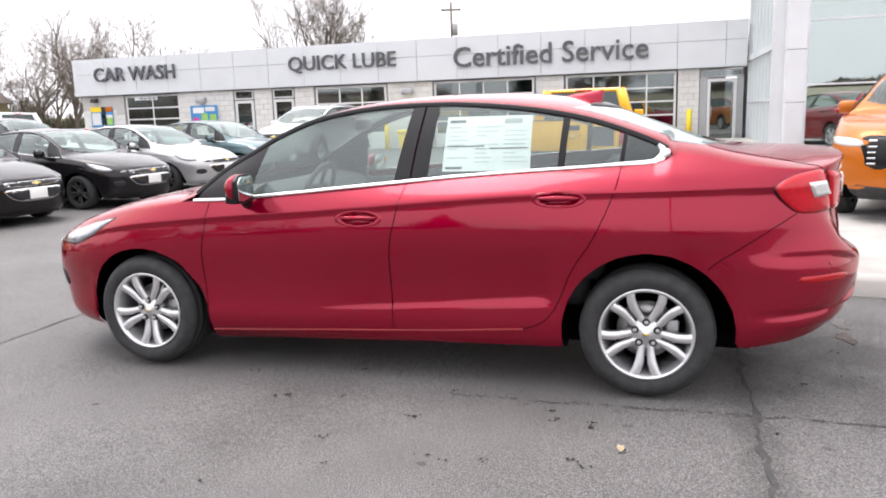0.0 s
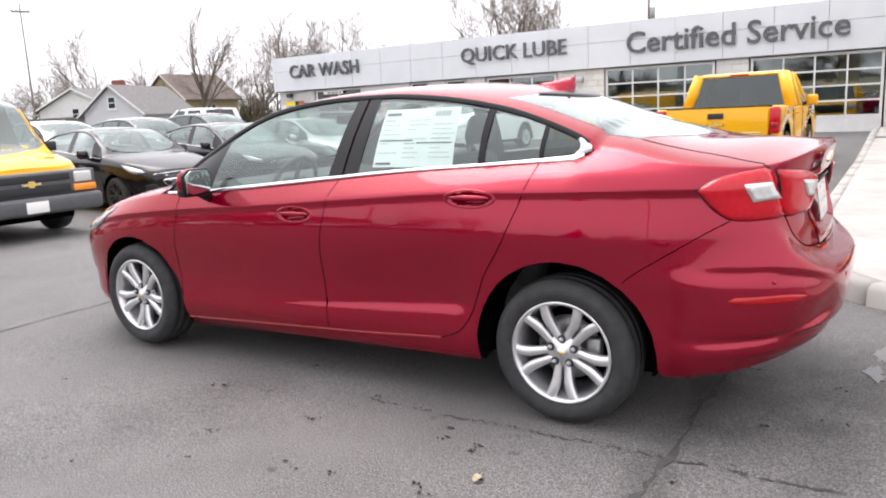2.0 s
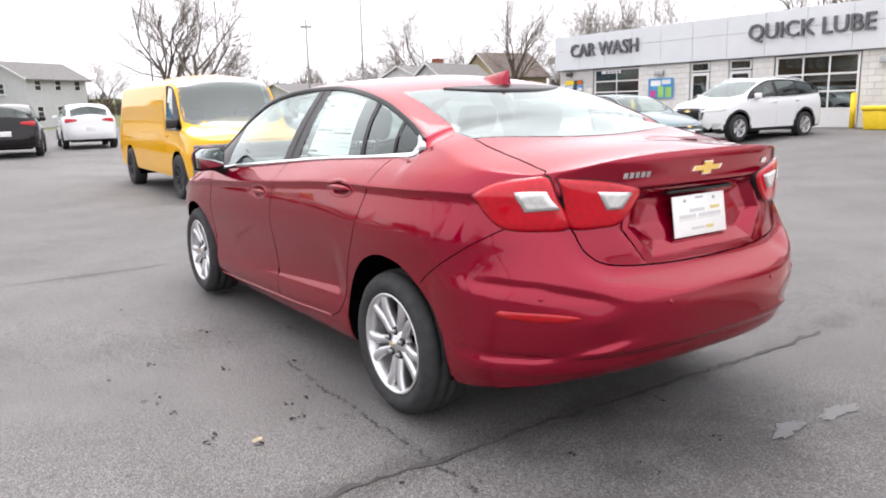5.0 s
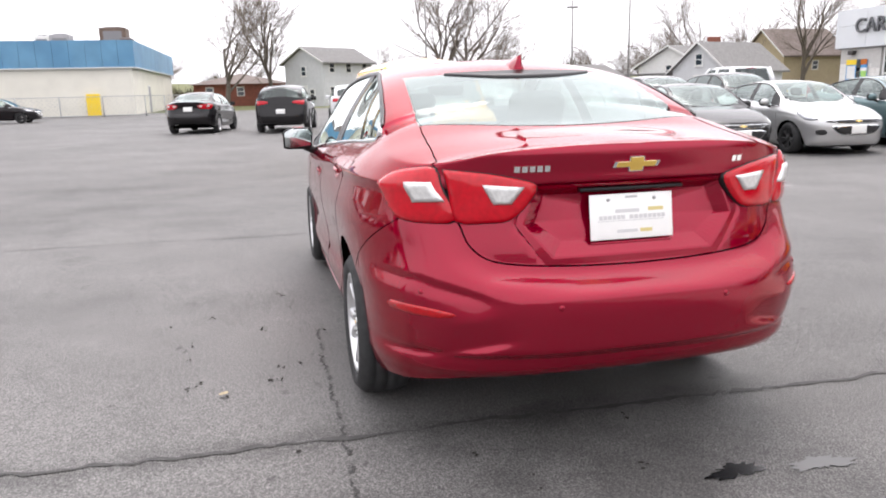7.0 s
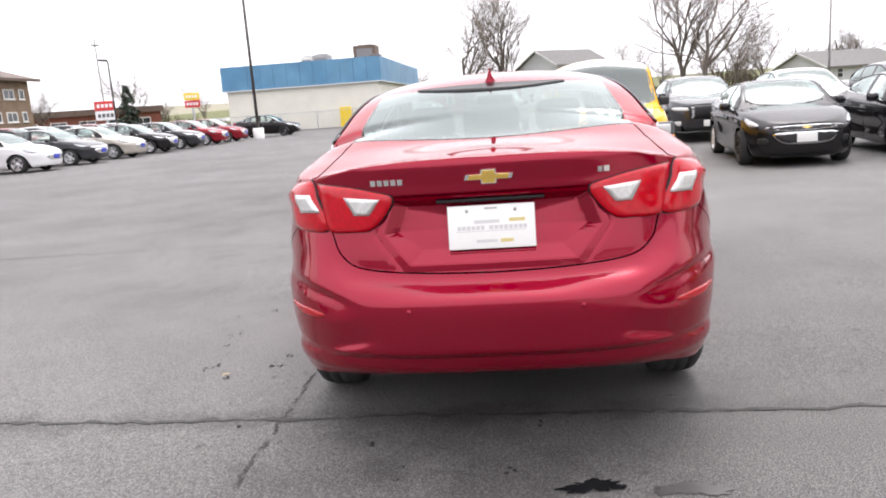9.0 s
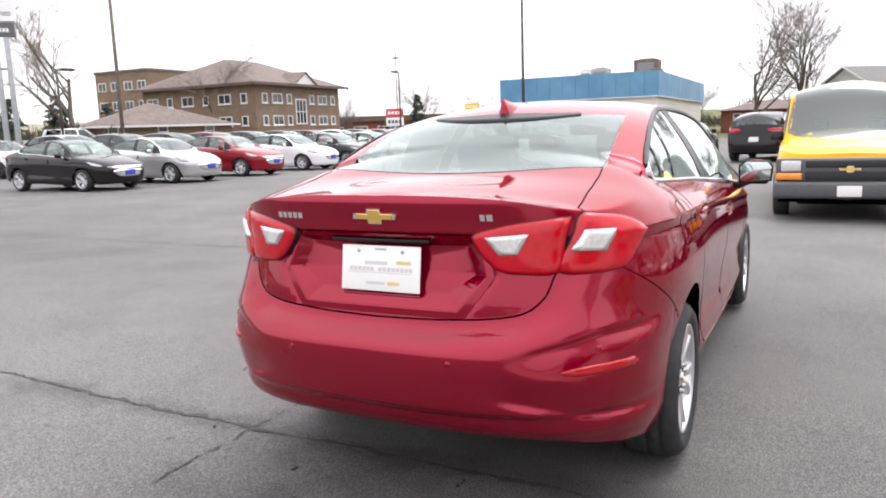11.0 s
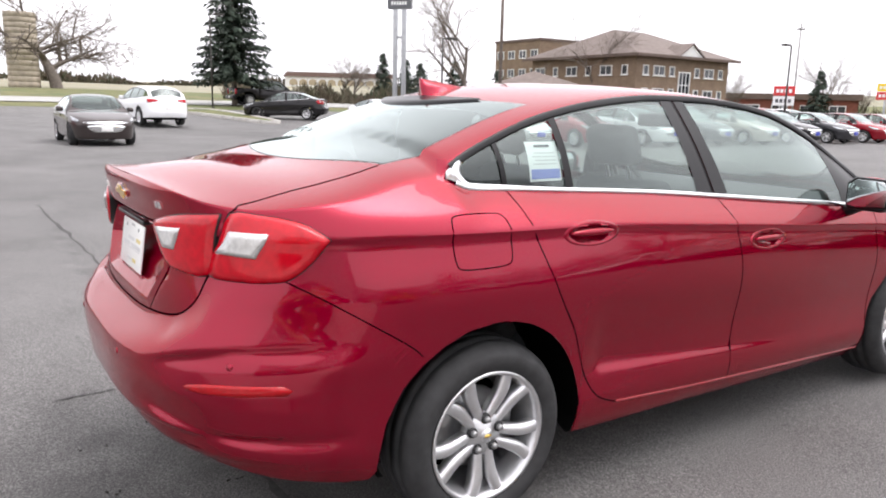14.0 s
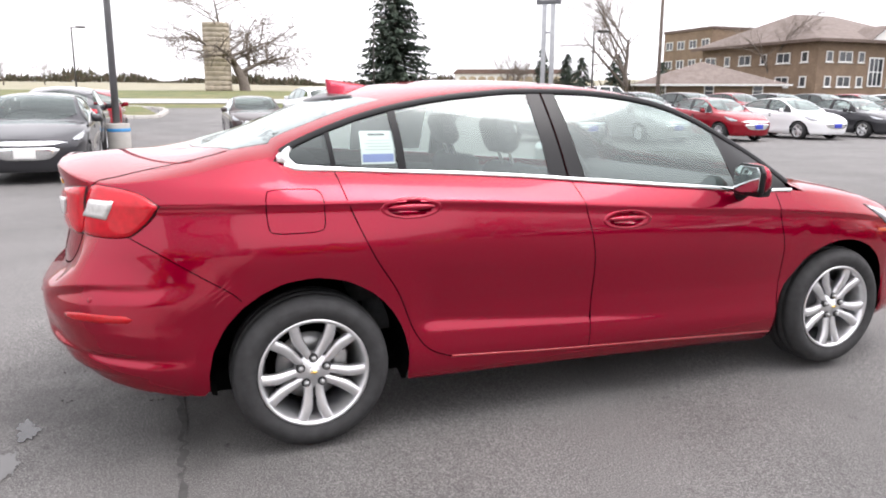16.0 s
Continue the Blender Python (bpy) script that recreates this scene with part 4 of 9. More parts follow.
def tail_parts(sh, root, full, lit, paint):
    red = "lens_lit" if lit else "lens_red"
    outer = [(1.893, 0.987), (1.94, 1.022), (1.99, 1.040), (2.05, 1.050), (2.112, 1.051), (2.138, 0.97), (2.160, 0.882), (2.10, 0.869), (2.03, 0.871), (1.985, 0.884), (1.93, 0.935)]
    inner = [(-0.630, 1.048), (-0.50, 1.035), (-0.40, 1.014), (-0.345, 0.992), (-0.372, 0.935), (-0.43, 0.883), (-0.50, 0.874), (-0.598, 0.878), (-0.614, 0.96)]

    def grow(o, k):
        ca, cb = sum(p[0] for p in o) / len(o), sum(p[1] for p in o) / len(o)
        return [(ca + (a - ca) * k, cb + (b - cb) * k) for a, b in o]

    def dense(o):
        return [(lerp(a[0], b[0], k / 5), lerp(a[1], b[1], k / 5)) for a, b in zip(o, o[1:] + o[:1]) for k in range(5)]

    lamp_sh = Shell(dict(SEDAN, dent=None, rear=[(0.20, 2.18), (0.58, 2.366), (0.66, 2.335), (0.705, 2.274), (0.78, 2.264), (0.86, 2.254), (0.95, 2.252), (1.03, 2.256), (1.10, 2.268), (1.12, 2.256)]))
    for nm, line, fn, white in (("tail_lamp", outer, lamp_sh.by_x, [(2.035, 1.000), (2.112, 1.005), (2.138, 0.945), (2.062, 0.936)]), ("boot_lamp", inner, lamp_sh.by_y, [(-0.515, 1.000), (-0.388, 0.990), (-0.428, 0.936), (-0.482, 0.936)])):
        base = sh.patch(nm, grow(line, 1.03), fn, "trim", root, rise=0.002, skirt=0.035, rings=4, n=3 if full else 1)
        for side, b in zip((False, "R"), base):
            sh.patch("lens", line, fn, red, b, both=side, rise=0.009, dome=0.006, rings=6, n=3 if full else 1)
            if full:
                sh.patch("lamp_rim", dense(grow(white, 1.02)), fn, "alloy", b, both=side, rise=0.0182, rings=3, n=1, prof=lambda f: 0.0182)
            sh.patch("clear_lens", dense(grow(white, 0.84)) if full else white, fn, "lens_white", b, both=side, rise=0.0195, rings=3, n=1, prof=lambda f: 0.0195)
    sh.patch("reflector", [(-0.775, 0.592), (-0.69, 0.596), (-0.635, 0.590), (-0.605, 0.580), (-0.65, 0.566), (-0.775, 0.566)], sh.by_y, "reflector_red", root, rise=0.006, rings=3, n=2)
    if full:
        emblem("tail_emblem", lambda a, b, off: sh.by_y(a, 1.052 + b, off), root, 0.085, 0.026)
        # model badges as plain chrome bars
        for k in range(5):
            y = -0.408 + 0.0245 * k
            part("badge", bar_on(sh, y - 0.009, y + 0.009, 1.038, 1.058), "chrome", root, "chrome badge bar", smooth=False)
        for y0, y1 in ((0.372, 0.388), (0.393, 0.412)):
            part("badge", bar_on(sh, y0, y1, 1.042, 1.062), "chrome", root, "chrome badge bar", smooth=False)
        for y, z in ((-0.70, 0.645), (0.70, 0.645), (-0.30, 0.605), (0.30, 0.605)):
            c = sh.by_y(y, z)
            nrm = (sh.by_y(y, z, 0.01) - c).normalized()
            bm = spin_bm([(0.0005, 0.0022), (0.009, 0.0022), (0.0105, 0.0), (0.0105, -0.01)], 16, "z")
            bmesh.ops.transform(bm, matrix=Matrix.Translation(c) @ nrm.to_track_quat("Z", "Y").to_matrix().to_4x4(), verts=bm.verts)
            part("parking_sensor", bm, "red", root)
        # crisp plate recess set into the lid
        raw = Shell(dict(SEDAN, dent=None))
        def ring(out, depth):
            res = []
            pts = []
            for (a0, b0), (a1, b1) in zip(RECESS, RECESS[1:] + RECESS[:1]):
                for k in range(8):
                    pts.append((lerp(a0, a1, k / 8), lerp(b0, b1, k / 8)))
            for a, b in pts:
                l = math.hypot(a, (b - 0.865) * 2.2)
                g = 1 + out / max(0.12, math.hypot(a, b - 0.865))
                y, z = a * g, 0.865 + (b - 0.865) * (1 + out * (0.55 if b > 0.9 else 1.0) / 0.113)
                v = raw.by_y(-abs(y), z)
                res.append(Vector((v.x - depth, y, z)))
            return res
        bm = bmesh.new()
        rr = [[bm.verts.new(p) for p in ring(o, d)] for o, d in ((0.026, -0.0008), (0.004, -0.0022), (-0.003, 0.0), (-0.046, 0.032), (-0.052, 0.034))]
        for a, b in zip(rr, rr[1:]):
            for i in range(len(a)):
                j = (i + 1) % len(a)
                bm.faces.new((a[i], a[j], b[j], b[i]))
        cen = sum((v.co for v in rr[-1]), Vector()) / len(rr[-1])
        floor_rows = [rr[-1]]
        for k in range(1, 5):
            floor_rows.append([bm.verts.new(lerp(v.co, Vector((lerp(v.co.x, cen.x, k / 5), cen.y, cen.z)), k / 5)) for v in rr[-1]])
        for a, b in zip(floor_rows, floor_rows[1:]):
            for i in range(len(a)):
                j = (i + 1) % len(a)
                bm.faces.new((a[i], a[j], b[j], b[i])).smooth = True
        bm.faces.new(floor_rows[-1]).smooth = True
        bmesh.ops.recalc_face_normals(bm, faces=bm.faces)
        part("plate_recess", bm, paint, root, smooth=False)
        part("boot_light_bar", box_bm(2.200, 2.240, -0.19, 0.19, 0.962, 0.974, 0.004), "trim", root)
        part("lower_step", box_bm(2.215, 2.245, -0.150, 0.150, 0.776, 0.790, 0.005), "red", root)
        part("high_brake_lamp", brake_band(sh), "trim", root, "black strip over the rear window")
    number_plate(root, Matrix.Translation((2.236, 0, 0.872)) @ Matrix.Rotation(radians(-8), 4, "Y"), full)
    # roof fin
    bm = bmesh.new()
    secs = []
    for k in range(9):
        f = k / 8
        x = lerp(0.905, 1.095, f)
        base = sh.centre(x) - 0.008
        h = 0.012 + 0.066 * f ** 1.1
        w = 0.012 + 0.022 * math.sin(math.pi * min(1, f * 1.1) * 0.75)
        xt = x + 0.012 * f
        secs.append([bm.verts.new(v) for v in ((x, -w, base), (lerp(x, xt, 0.6), -w * 0.45, base + h * 0.5), (xt, -0.003, base + h), (xt, 0.003, base + h), (lerp(x, xt, 0.6), w * 0.45, base + h * 0.5), (x, w, base))])
    for a, b in zip(secs, secs[1:]):
        for j in range(5):
            bm.faces.new((a[j], a[j + 1], b[j + 1], b[j]))
    bm.faces.new(secs[-1])
    bm.faces.new(secs[0][::-1])
    bmesh.ops.recalc_face_normals(bm, faces=bm.faces)
    part("roof_antenna", bm, paint, root)


def brake_band(sh):
    """The black strip over the rear window, widest in the middle."""
    bm = bmesh.new()
    rows = []
    for k in range(25):
        y = lerp(-0.36, 0.36, k / 24)
        w = 0.085 * (1 - (abs(y) / 0.37) ** 2.2) + 0.004
        x = 1.118 - 0.10 * (abs(y) / 0.5) ** 2
        r = []
        for dx, dz in ((0, 0.002), (0, 0.009), (w, 0.006), (w, -0.006)):
            xx = x + dx
            e = Vector((xx, -sh.edge(xx)[0], sh.edge(xx)[1]))
            t = min(range(100), key=lambda q: abs(-sh.across(e, xx, q / 100).y - abs(y))) / 100
            r.append(bm.verts.new((xx, y, sh.across(e, xx, t).z + dz)))
        rows.append(r)
    for a, b in zip(rows, rows[1:]):
        for j in range(3):
            bm.faces.new((a[j], a[j + 1], b[j + 1], b[j]))
    bmesh.ops.recalc_face_normals(bm, faces=bm.faces)
    return bm


def bar_on(sh, y0, y1, z0, z1, end="r", off=0.004):
    bm = bmesh.new()
    vs = [[bm.verts.new(sh.by_y(y, z, o, end)) for o in (-0.002, off)] for y, z in ((y0, z0), (y1, z0), (y1, z1), (y0, z1))]
    bm.faces.new([v[1] for v in vs])
    for i in range(4):
        j = (i + 1) % 4
        bm.faces.new((vs[i][0], vs[j][0], vs[j][1], vs[i][1]))
    bmesh.ops.recalc_face_normals(bm, faces=bm.faces)
    return bm


def number_plate(root, m, full=True, colour="plate"):
    """A 305 x 152 mm plate facing local +x, with its print as plain bars."""
    pl = part("number_plate", box_bm(-0.002, 0.003, -0.153, 0.153, -0.077, 0.077, 0.0015, m), colour, root, "white dealer plate with grey print" if colour == "plate" else "blue advertising plate")
    if not full:
        return pl

    def bar(y0, y1, z0, z1, material, nm="print_bar"):
        part(nm, box_bm(0.003, 0.0042, y0, y1, z0, z1, 0, m), material, pl, smooth=False)

    y = -0.120
    for w in (0.016, 0.016, 0.018, 0.016, 0.016, 0.016, 0.0, 0.018, 0.017, 0.017, 0.017, 0.017, 0.017, 0.016, 0.016):
        if w:
            bar(y, y + w * 0.78, -0.010, 0.004, "ink_pale")
        y += w if w else 0.014
    bar(-0.06, 0.028, 0.012, 0.024, "ink_pale")
    bar(-0.125, 0.12, -0.016, -0.0135, "ink_pale")
    bar(0.062, 0.118, 0.015, 0.027, "gold_print")
    bar(-0.055, 0.02, -0.055, -0.045, "ink_pale")
    bar(0.03, 0.075, -0.056, -0.044, "gold_print")
    bar(-0.022, 0.022, 0.061, 0.068, "ink")
    for y in (-0.085, 0.085):
        bm = spin_bm([(0.0005, 0.0), (0.006, 0.0), (0.006, -0.004)], 10, "z")
        bmesh.ops.transform(bm, matrix=m @ Matrix.Translation((0.006, y, 0.057)) @ Matrix.Rotation(radians(90), 4, "Y"), verts=bm.verts)
        part("plate_screw", bm, "steel", pl)
    return pl


def nose_parts(sh, root, full, front_plate):
    n = 3 if full else 2
    lamp = [(-1.54, 0.838), (-1.72, 0.800), (-1.95, 0.735), (-2.05, 0.690), (-1.98, 0.672), (-1.86, 0.675), (-1.70, 0.735)]
    for side, b in zip((False, "R"), sh.patch("headlamp", lamp, sh.by_x, "trim", root, rise=0.003, rings=4, n=n)):
        sh.patch("lens", [(lerp(a, -1.83, 0.08), lerp(z, 0.735, 0.10)) for a, z in lamp], sh.by_x, "headlamp_lens", b, both=side, rise=0.008, dome=0.004, rings=4, n=n)
    up = [(-0.62, 0.655), (-0.45, 0.685), (0, 0.692), (0.45, 0.685), (0.62, 0.655), (0.42, 0.618), (0, 0.612), (-0.42, 0.618)]
    lowg = [(-0.50, 0.555), (-0.36, 0.585), (0, 0.588), (0.36, 0.585), (0.50, 0.555), (0.40, 0.44), (0.26, 0.395), (0, 0.39), (-0.26, 0.395), (-0.40, 0.44)]

    def fn(a, b, off):
        return sh.by_y(a, b, off, "f")

    for nm, line in (("upper_grille", up), ("lower_grille", lowg)):
        g = sh.patch(nm, line, fn, "chrome", root, both=False, rise=0.006, rings=4, n=n)[0]
        cb = sum(p[1] for p in line) / len(line)
        sh.patch("grille_mesh", [(a * 0.955, lerp(b, cb, 0.16)) for a, b in line], fn, "plastic", g, both=False, rise=0.0085, rings=4, n=n)
        if full:
            for k in range(3 if nm == "upper_grille" else 5):
                zz = lerp(min(p[1] for p in line), max(p[1] for p in line), (k + 1) / (4 if nm == "upper_grille" else 6))
                part("grille_bar", bar_on(sh, -0.36, 0.36, zz - 0.004, zz + 0.004, "f", 0.013), "trim", g)
    emblem("nose_emblem", lambda a, b, off: sh.by_y(a, 0.652 + b, off + 0.008, "f"), root, 0.075, 0.023)
    sh.patch("fog_lamp_bezel", [(-0.70, 0.49), (-0.60, 0.505), (-0.55, 0.44), (-0.60, 0.40), (-0.69, 0.41)], fn, "plastic", root, rise=0.004, rings=3, n=n)
    part("front_lip", box_bm(-2.14, -1.9, -0.50, 0.50, 0.165, 0.21, 0.02), "plastic", root)
    if front_plate:
        p = sh.by_y(0.0, 0.50, 0.0, "f")
        number_plate(root, Matrix.Translation((p.x - 0.022, 0, 0.50)) @ Matrix.Rotation(radians(180), 4, "Z"), False, front_plate)


def cabin(sh, root, full):
    """Seats, dashboard, steering wheel and the lining seen through the windows."""
    def seat(x, y, w):
        st = part("seat", box_bm(x - 0.28, x + 0.22, y - w / 2, y + w / 2, 0.36, 0.56, 0.06), "seat", root)
        tilt = Matrix.Translation((x + 0.20, y, 0.50)) @ Matrix.Rotation(radians(20), 4, "Y")
        part("seat_back", box_bm(-0.07, 0.07, -w / 2, w / 2, 0.0, 0.60, 0.06, tilt), "seat", st)
        part("head_restraint", box_bm(-0.05, 0.05, -0.13, 0.13, 0.66, 0.84, 0.045, tilt), "seat", st)
        if full:
            for dy in (-0.06, 0.06):
                part("headrest_post", tube_bm([tilt @ Vector((0, dy, 0.58)), tilt @ Vector((0, dy, 0.70))], 0.008, 6), "steel", st)

    for y in (-0.37, 0.37):
        seat(-0.10, y, 0.50)
    seat(0.86, 0.0, 1.22)
    for y in (-0.38, 0.38):
        tilt = Matrix.Translation((1.06, y, 0.50)) @ Matrix.Rotation(radians(22), 4, "Y")
        part("head_restraint", box_bm(-0.045, 0.045, -0.12, 0.12, 0.56, 0.70, 0.04, tilt), "seat", root)
    part("dashboard", poly_prism([(-1.02, 0.55), (-1.02, 0.95), (-0.85, 0.985), (-0.66, 0.95), (-0.58, 0.86), (-0.62, 0.55)], -0.74, 0.74, 0.03), "dash", root)
    part("cabin_floor", box_bm(-0.94, 0.94, -0.72, 0.72, 0.29, 0.33), "dash", root)
    part("parcel_shelf", box_bm(1.12, 1.72, -0.62, 0.62, 1.02, 1.06, 0.01), "dash", root)
    for side in (-1, 1):
        part("door_lining", poly_prism([(-0.90, 0.42), (0.92, 0.42), (0.95, 0.62), (1.10, 0.745), (1.2, 1.02), (0.1, 0.965), (-0.95, 0.90)], 0.765 * side - 0.02, 0.765 * side + 0.02, 0.01), "dash", root)
    rows = []
    bm = bmesh.new()
    for k in range(13):
        x = lerp(-0.18, 1.10, k / 12)
        e = Vector((x, -sh.edge(x)[0], sh.edge(x)[1]))
        r = []
        for t in range(0, 9):
            p = sh.across(e, x, t / 8)
            r.append((p.x, p.y * 0.96, p.z - 0.03))
        r = r + [(a, -b, c) for a, b, c in reversed(r[:-1])]
        rows.append([bm.verts.new(p) for p in r])
    for a, b in zip(rows, rows[1:]):
        for j in range(len(a) - 1):
            bm.faces.new((a[j], a[j + 1], b[j + 1], b[j]))
    part("headliner", bm, "headliner", root)
    if full:
        c = Vector((-0.50, -0.37, 0.93))
        tilt = Matrix.Translation(c) @ Matrix.Rotation(radians(-65), 4, "Y")
        st = part("steering_wheel", tube_bm([tilt @ Vector((0.18 * math.cos(a), 0.18 * math.sin(a), 0)) for a in [2 * math.pi * k / 28 for k in range(29)]], 0.015, 8), "dash", root)
        part("steering_boss", box_bm(-0.06, 0.06, -0.09, 0.09, -0.02, 0.03, 0.02, tilt), "dash", st)
        for a in (0, math.pi, 1.5 * math.pi):
            part("steering_spoke", tube_bm([tilt @ Vector((0.05 * math.cos(a), 0.05 * math.sin(a), 0.0)), tilt @ Vector((0.175 * math.cos(a), 0.175 * math.sin(a), 0.0))], 0.014, 6), "dash", st)
        part("inner_mirror", box_bm(-0.36, -0.33, -0.12, 0.12, 1.27, 1.34, 0.015), "trim", root)


M["sill_light"] = mat("sill_edge_paint", (0.26, 0.004, 0.012), 0.3, 0.2, 0.6)
M["mirror"] = mat("mirror_glass", (0.50, 0.53, 0.53), 0.03, 1.0)
M["ink_pale"] = mat("pale_print", (0.58, 0.58, 0.58), 0.7)
M["gold_print"] = mat("gold_print", (0.62, 0.52, 0.22), 0.5)
# ---------------------------------------------------------------- other vehicles


def recoloured(root, old, fresh):
    """Give a copied vehicle another paint on its own objects."""
    for o in root.children_recursive:
        for slot in o.material_slots:
            if slot.material == M[old]:
                slot.link = "OBJECT"
                slot.material = M[fresh]
    return root


def plain_vehicle(name, q, paint, label, group="", lit=False, glass="dark_glass", r=0.35, rim=0.225, category="suv", roof_rails=False, lower="plastic", fine=0.7, wheel_full=False):
    """A vehicle from its outline tables: skin, glass, lamps, wheels."""
    root = thing(name, label, category, group)
    sh = Shell(q)
    cowl, head, top_b, base_b = q["screens"]

    def names(x, y, z, patch):
        a = abs(y)
        if patch == "top":
            if x < cowl + 0.18 * (a / 0.7) ** 2:
                return ("bonnet", paint, "")
            if x < head + 0.03 * (a / 0.6) ** 2 and q["glass_x"][0] < x:
                return None if a < soft_tab(x, q["cant"], 1) - 0.07 else ("roof", paint, "")
            if base_b and top_b < x < base_b and a < q["back_half"]:
                return None
            return ("roof", paint, "")
        if z < q.get("clad", 0) + 0.0 or any(math.hypot((x - ax) / (rx + 0.06), (z - az) / (rz + 0.06)) < 1 for ax, az, rx, rz in q["arches"]) and q.get("clad"):
            return ("cladding", lower, "")
        if x < q["arches"][0][0] + 0.42:
            return ("front_wing", paint, "l" if y < 0 else "r")
        if x > q["arches"][1][0] - 0.42:
            return ("rear_wing", paint, "l" if y < 0 else "r")
        return ("front_door" if x < q["mid"] else "rear_door", paint, "l" if y < 0 else "r")

    sh.build(root, names, fine, 20, 10)
    g0, g1 = q["glass_x"]
    for i, (b0, b1, t0, t1) in enumerate(q["panes"]):
        pane(sh, "side_glass", (b0, b1), (t0, t1), glass, root, 0.04, 0.95, nx=8, nz=5)
    xs = [lerp(g0 + 0.02, g1 - 0.02, k / 30) for k in range(31)]
    for (p0, p1) in q["pillars"]:
        pane(sh, "window_pillar", p0, p1, "trim", root, 0, 1, nx=3, nz=4, off=0.003)
    sh.ribbon("window_frame", [sh.side_glass(x, 0.97, 0.004) for x in xs], Vector((0, -0.93, 0.37)), 0.035, 0.006, "trim", root)
    sh.ribbon("window_trim", [sh.side_glass(x, 0.01, 0.004) for x in xs], Vector((0, -0.95, 0.3)), 0.025, 0.006, q.get("beltline", "trim"), root)
    for line in q["doors"]:
        sh.seam("door_gap", line, root, n=3)
    for nm, x0, x1, half in (("windscreen", cowl - 0.02, head + 0.02, lambda x: soft_tab(x, q["cant"], 1) - 0.055), ("rear_window", top_b, base_b, lambda x: q["back_half"] + 0.01)):
        if not x1:
            continue
        bm = bmesh.new()
        g = []
        for i in range(11):
            col = []
            for j in range(-8, 9):
                xm = lerp(x0, x1, i / 10)
                bow = (0.18 * (1 - i / 10) + 0.03 * i / 10) if nm == "windscreen" else 0.0
                a = abs(j) / 8 * half(max(g0, min(g1, xm)))
                x = xm + bow * (a / 0.7) ** 2
                inside_g = g0 < x < g1
                e = Vector((x, -sh.edge(x)[0], sh.edge(x)[1])) if inside_g else sh.by_x(x, sh.top(x))
                lo, hi = 0.0, 1.0
                for _ in range(16):
                    m_ = (lo + hi) / 2
                    lo, hi = (m_, hi) if -sh.across(e, x, m_).y > a else (lo, m_)
                p = sh.across(e, x, lo)
                col.append(bm.verts.new((p.x, -p.y if j > 0 else p.y, p.z + 0.002)))
            g.append(col)
        for a, b in zip(g, g[1:]):
            for j in range(16):
                bm.faces.new((a[j], b[j], b[j + 1], a[j + 1]))
        bmesh.ops.recalc_face_normals(bm, faces=bm.faces)
        part(nm, bm, "parked_glass" if nm == "windscreen" else "dark_glass", root)
    for (xc, zc, rx, rz) in q["arches"]:
        for side in (-1, 1):
            bm = bmesh.new()
            rws = []
            for k in range(15):
                a = math.pi * (1.1 - 1.2 * k / 14)
                x, z = xc + rx * math.cos(a), max(0.22, zc + rz * math.sin(a))
                p = sh.by_x(x, z)
                rws.append([bm.verts.new((x, y * -side, z)) for y in (p.y + 0.002, p.y + 0.05, -0.5)])
            for a, b in zip(rws, rws[1:]):
                for j in range(2):
                    bm.faces.new((a[j], a[j + 1], b[j + 1], b[j]))
            bm.faces.new([w_[2] for w_ in rws])
            part("wheel_well", bm, "liner", root)
            y = (q["flank"][-2][1] - 0.105) * side
            wheel(root, pose(xc, y, r) if side == -1 else pose(xc, y, r, 0, 0, 180), r, rim, 0.225, 5, q.get("wheel", "alloy"), wheel_full)
    x0, x1 = q["nose"][2][1] + 0.15, q["rear"][2][1] - 0.15
    part("underbody", box_bm(x0, x1, -0.66, 0.66, 0.26, 0.40, 0.02), "liner", root)
    # seats and floor
    part("cabin_floor", box_bm(q["glass_x"][0], x1 - 0.2, -0.74, 0.74, 0.42, 0.46), "dash", root)
    for y in (-0.4, 0.4):
        st = part("seat", box_bm(q["seat"] - 0.08, q["seat"] + 0.08, y - 0.25, y + 0.25, 0.5, q["belt"][3][1] + 0.10, 0.06), "seat", root)
        part("head_restraint", box_bm(q["seat"] - 0.05, q["seat"] + 0.05, y - 0.13, y + 0.13, q["belt"][3][1] + 0.13, q["belt"][3][1] + 0.30, 0.04), "seat", st)
    part("dashboard", box_bm(cowl + 0.02, cowl + 0.4, -0.76, 0.76, 0.7, q["belt"][2][1] + 0.0, 0.05), "dash", root)
    # mirrors
    mx, mz = q["mirror"]
    w = soft_tab(mx, q["belt"], 2)
    for side in (-1, 1):
        bm = box_bm(mx - 0.055, mx + 0.055, (w + 0.07) * side - 0.095, (w + 0.07) * side + 0.095, mz, mz + 0.15, 0.035)
        mir = part("door_mirror", bm, q.get("mirror_paint", paint), root)
        part("mirror_glass", box_bm(mx + 0.053, mx + 0.058, (w + 0.07) * side - 0.075, (w + 0.07) * side + 0.075, mz + 0.02, mz + 0.13, 0.002), "mirror", mir)
        part("mirror_arm", box_bm(mx - 0.03, mx + 0.03, (w - 0.04) * side - 0.05, (w - 0.04) * side + 0.05, mz - 0.02, mz + 0.04, 0.012), "trim", mir)
    # handles
    for hx, hz in q["handles"]:
        for side in (-1, 1):
            p = sh.by_x(hx, hz, 0.012)
            part("door_handle", box_bm(hx - 0.10, hx + 0.10, p.y * -side - 0.012, p.y * -side + 0.012, hz - 0.014, hz + 0.014, 0.008), q.get("handle", paint), root)
    # lamps, grille
    red = "lens_lit" if lit else "lens_red"
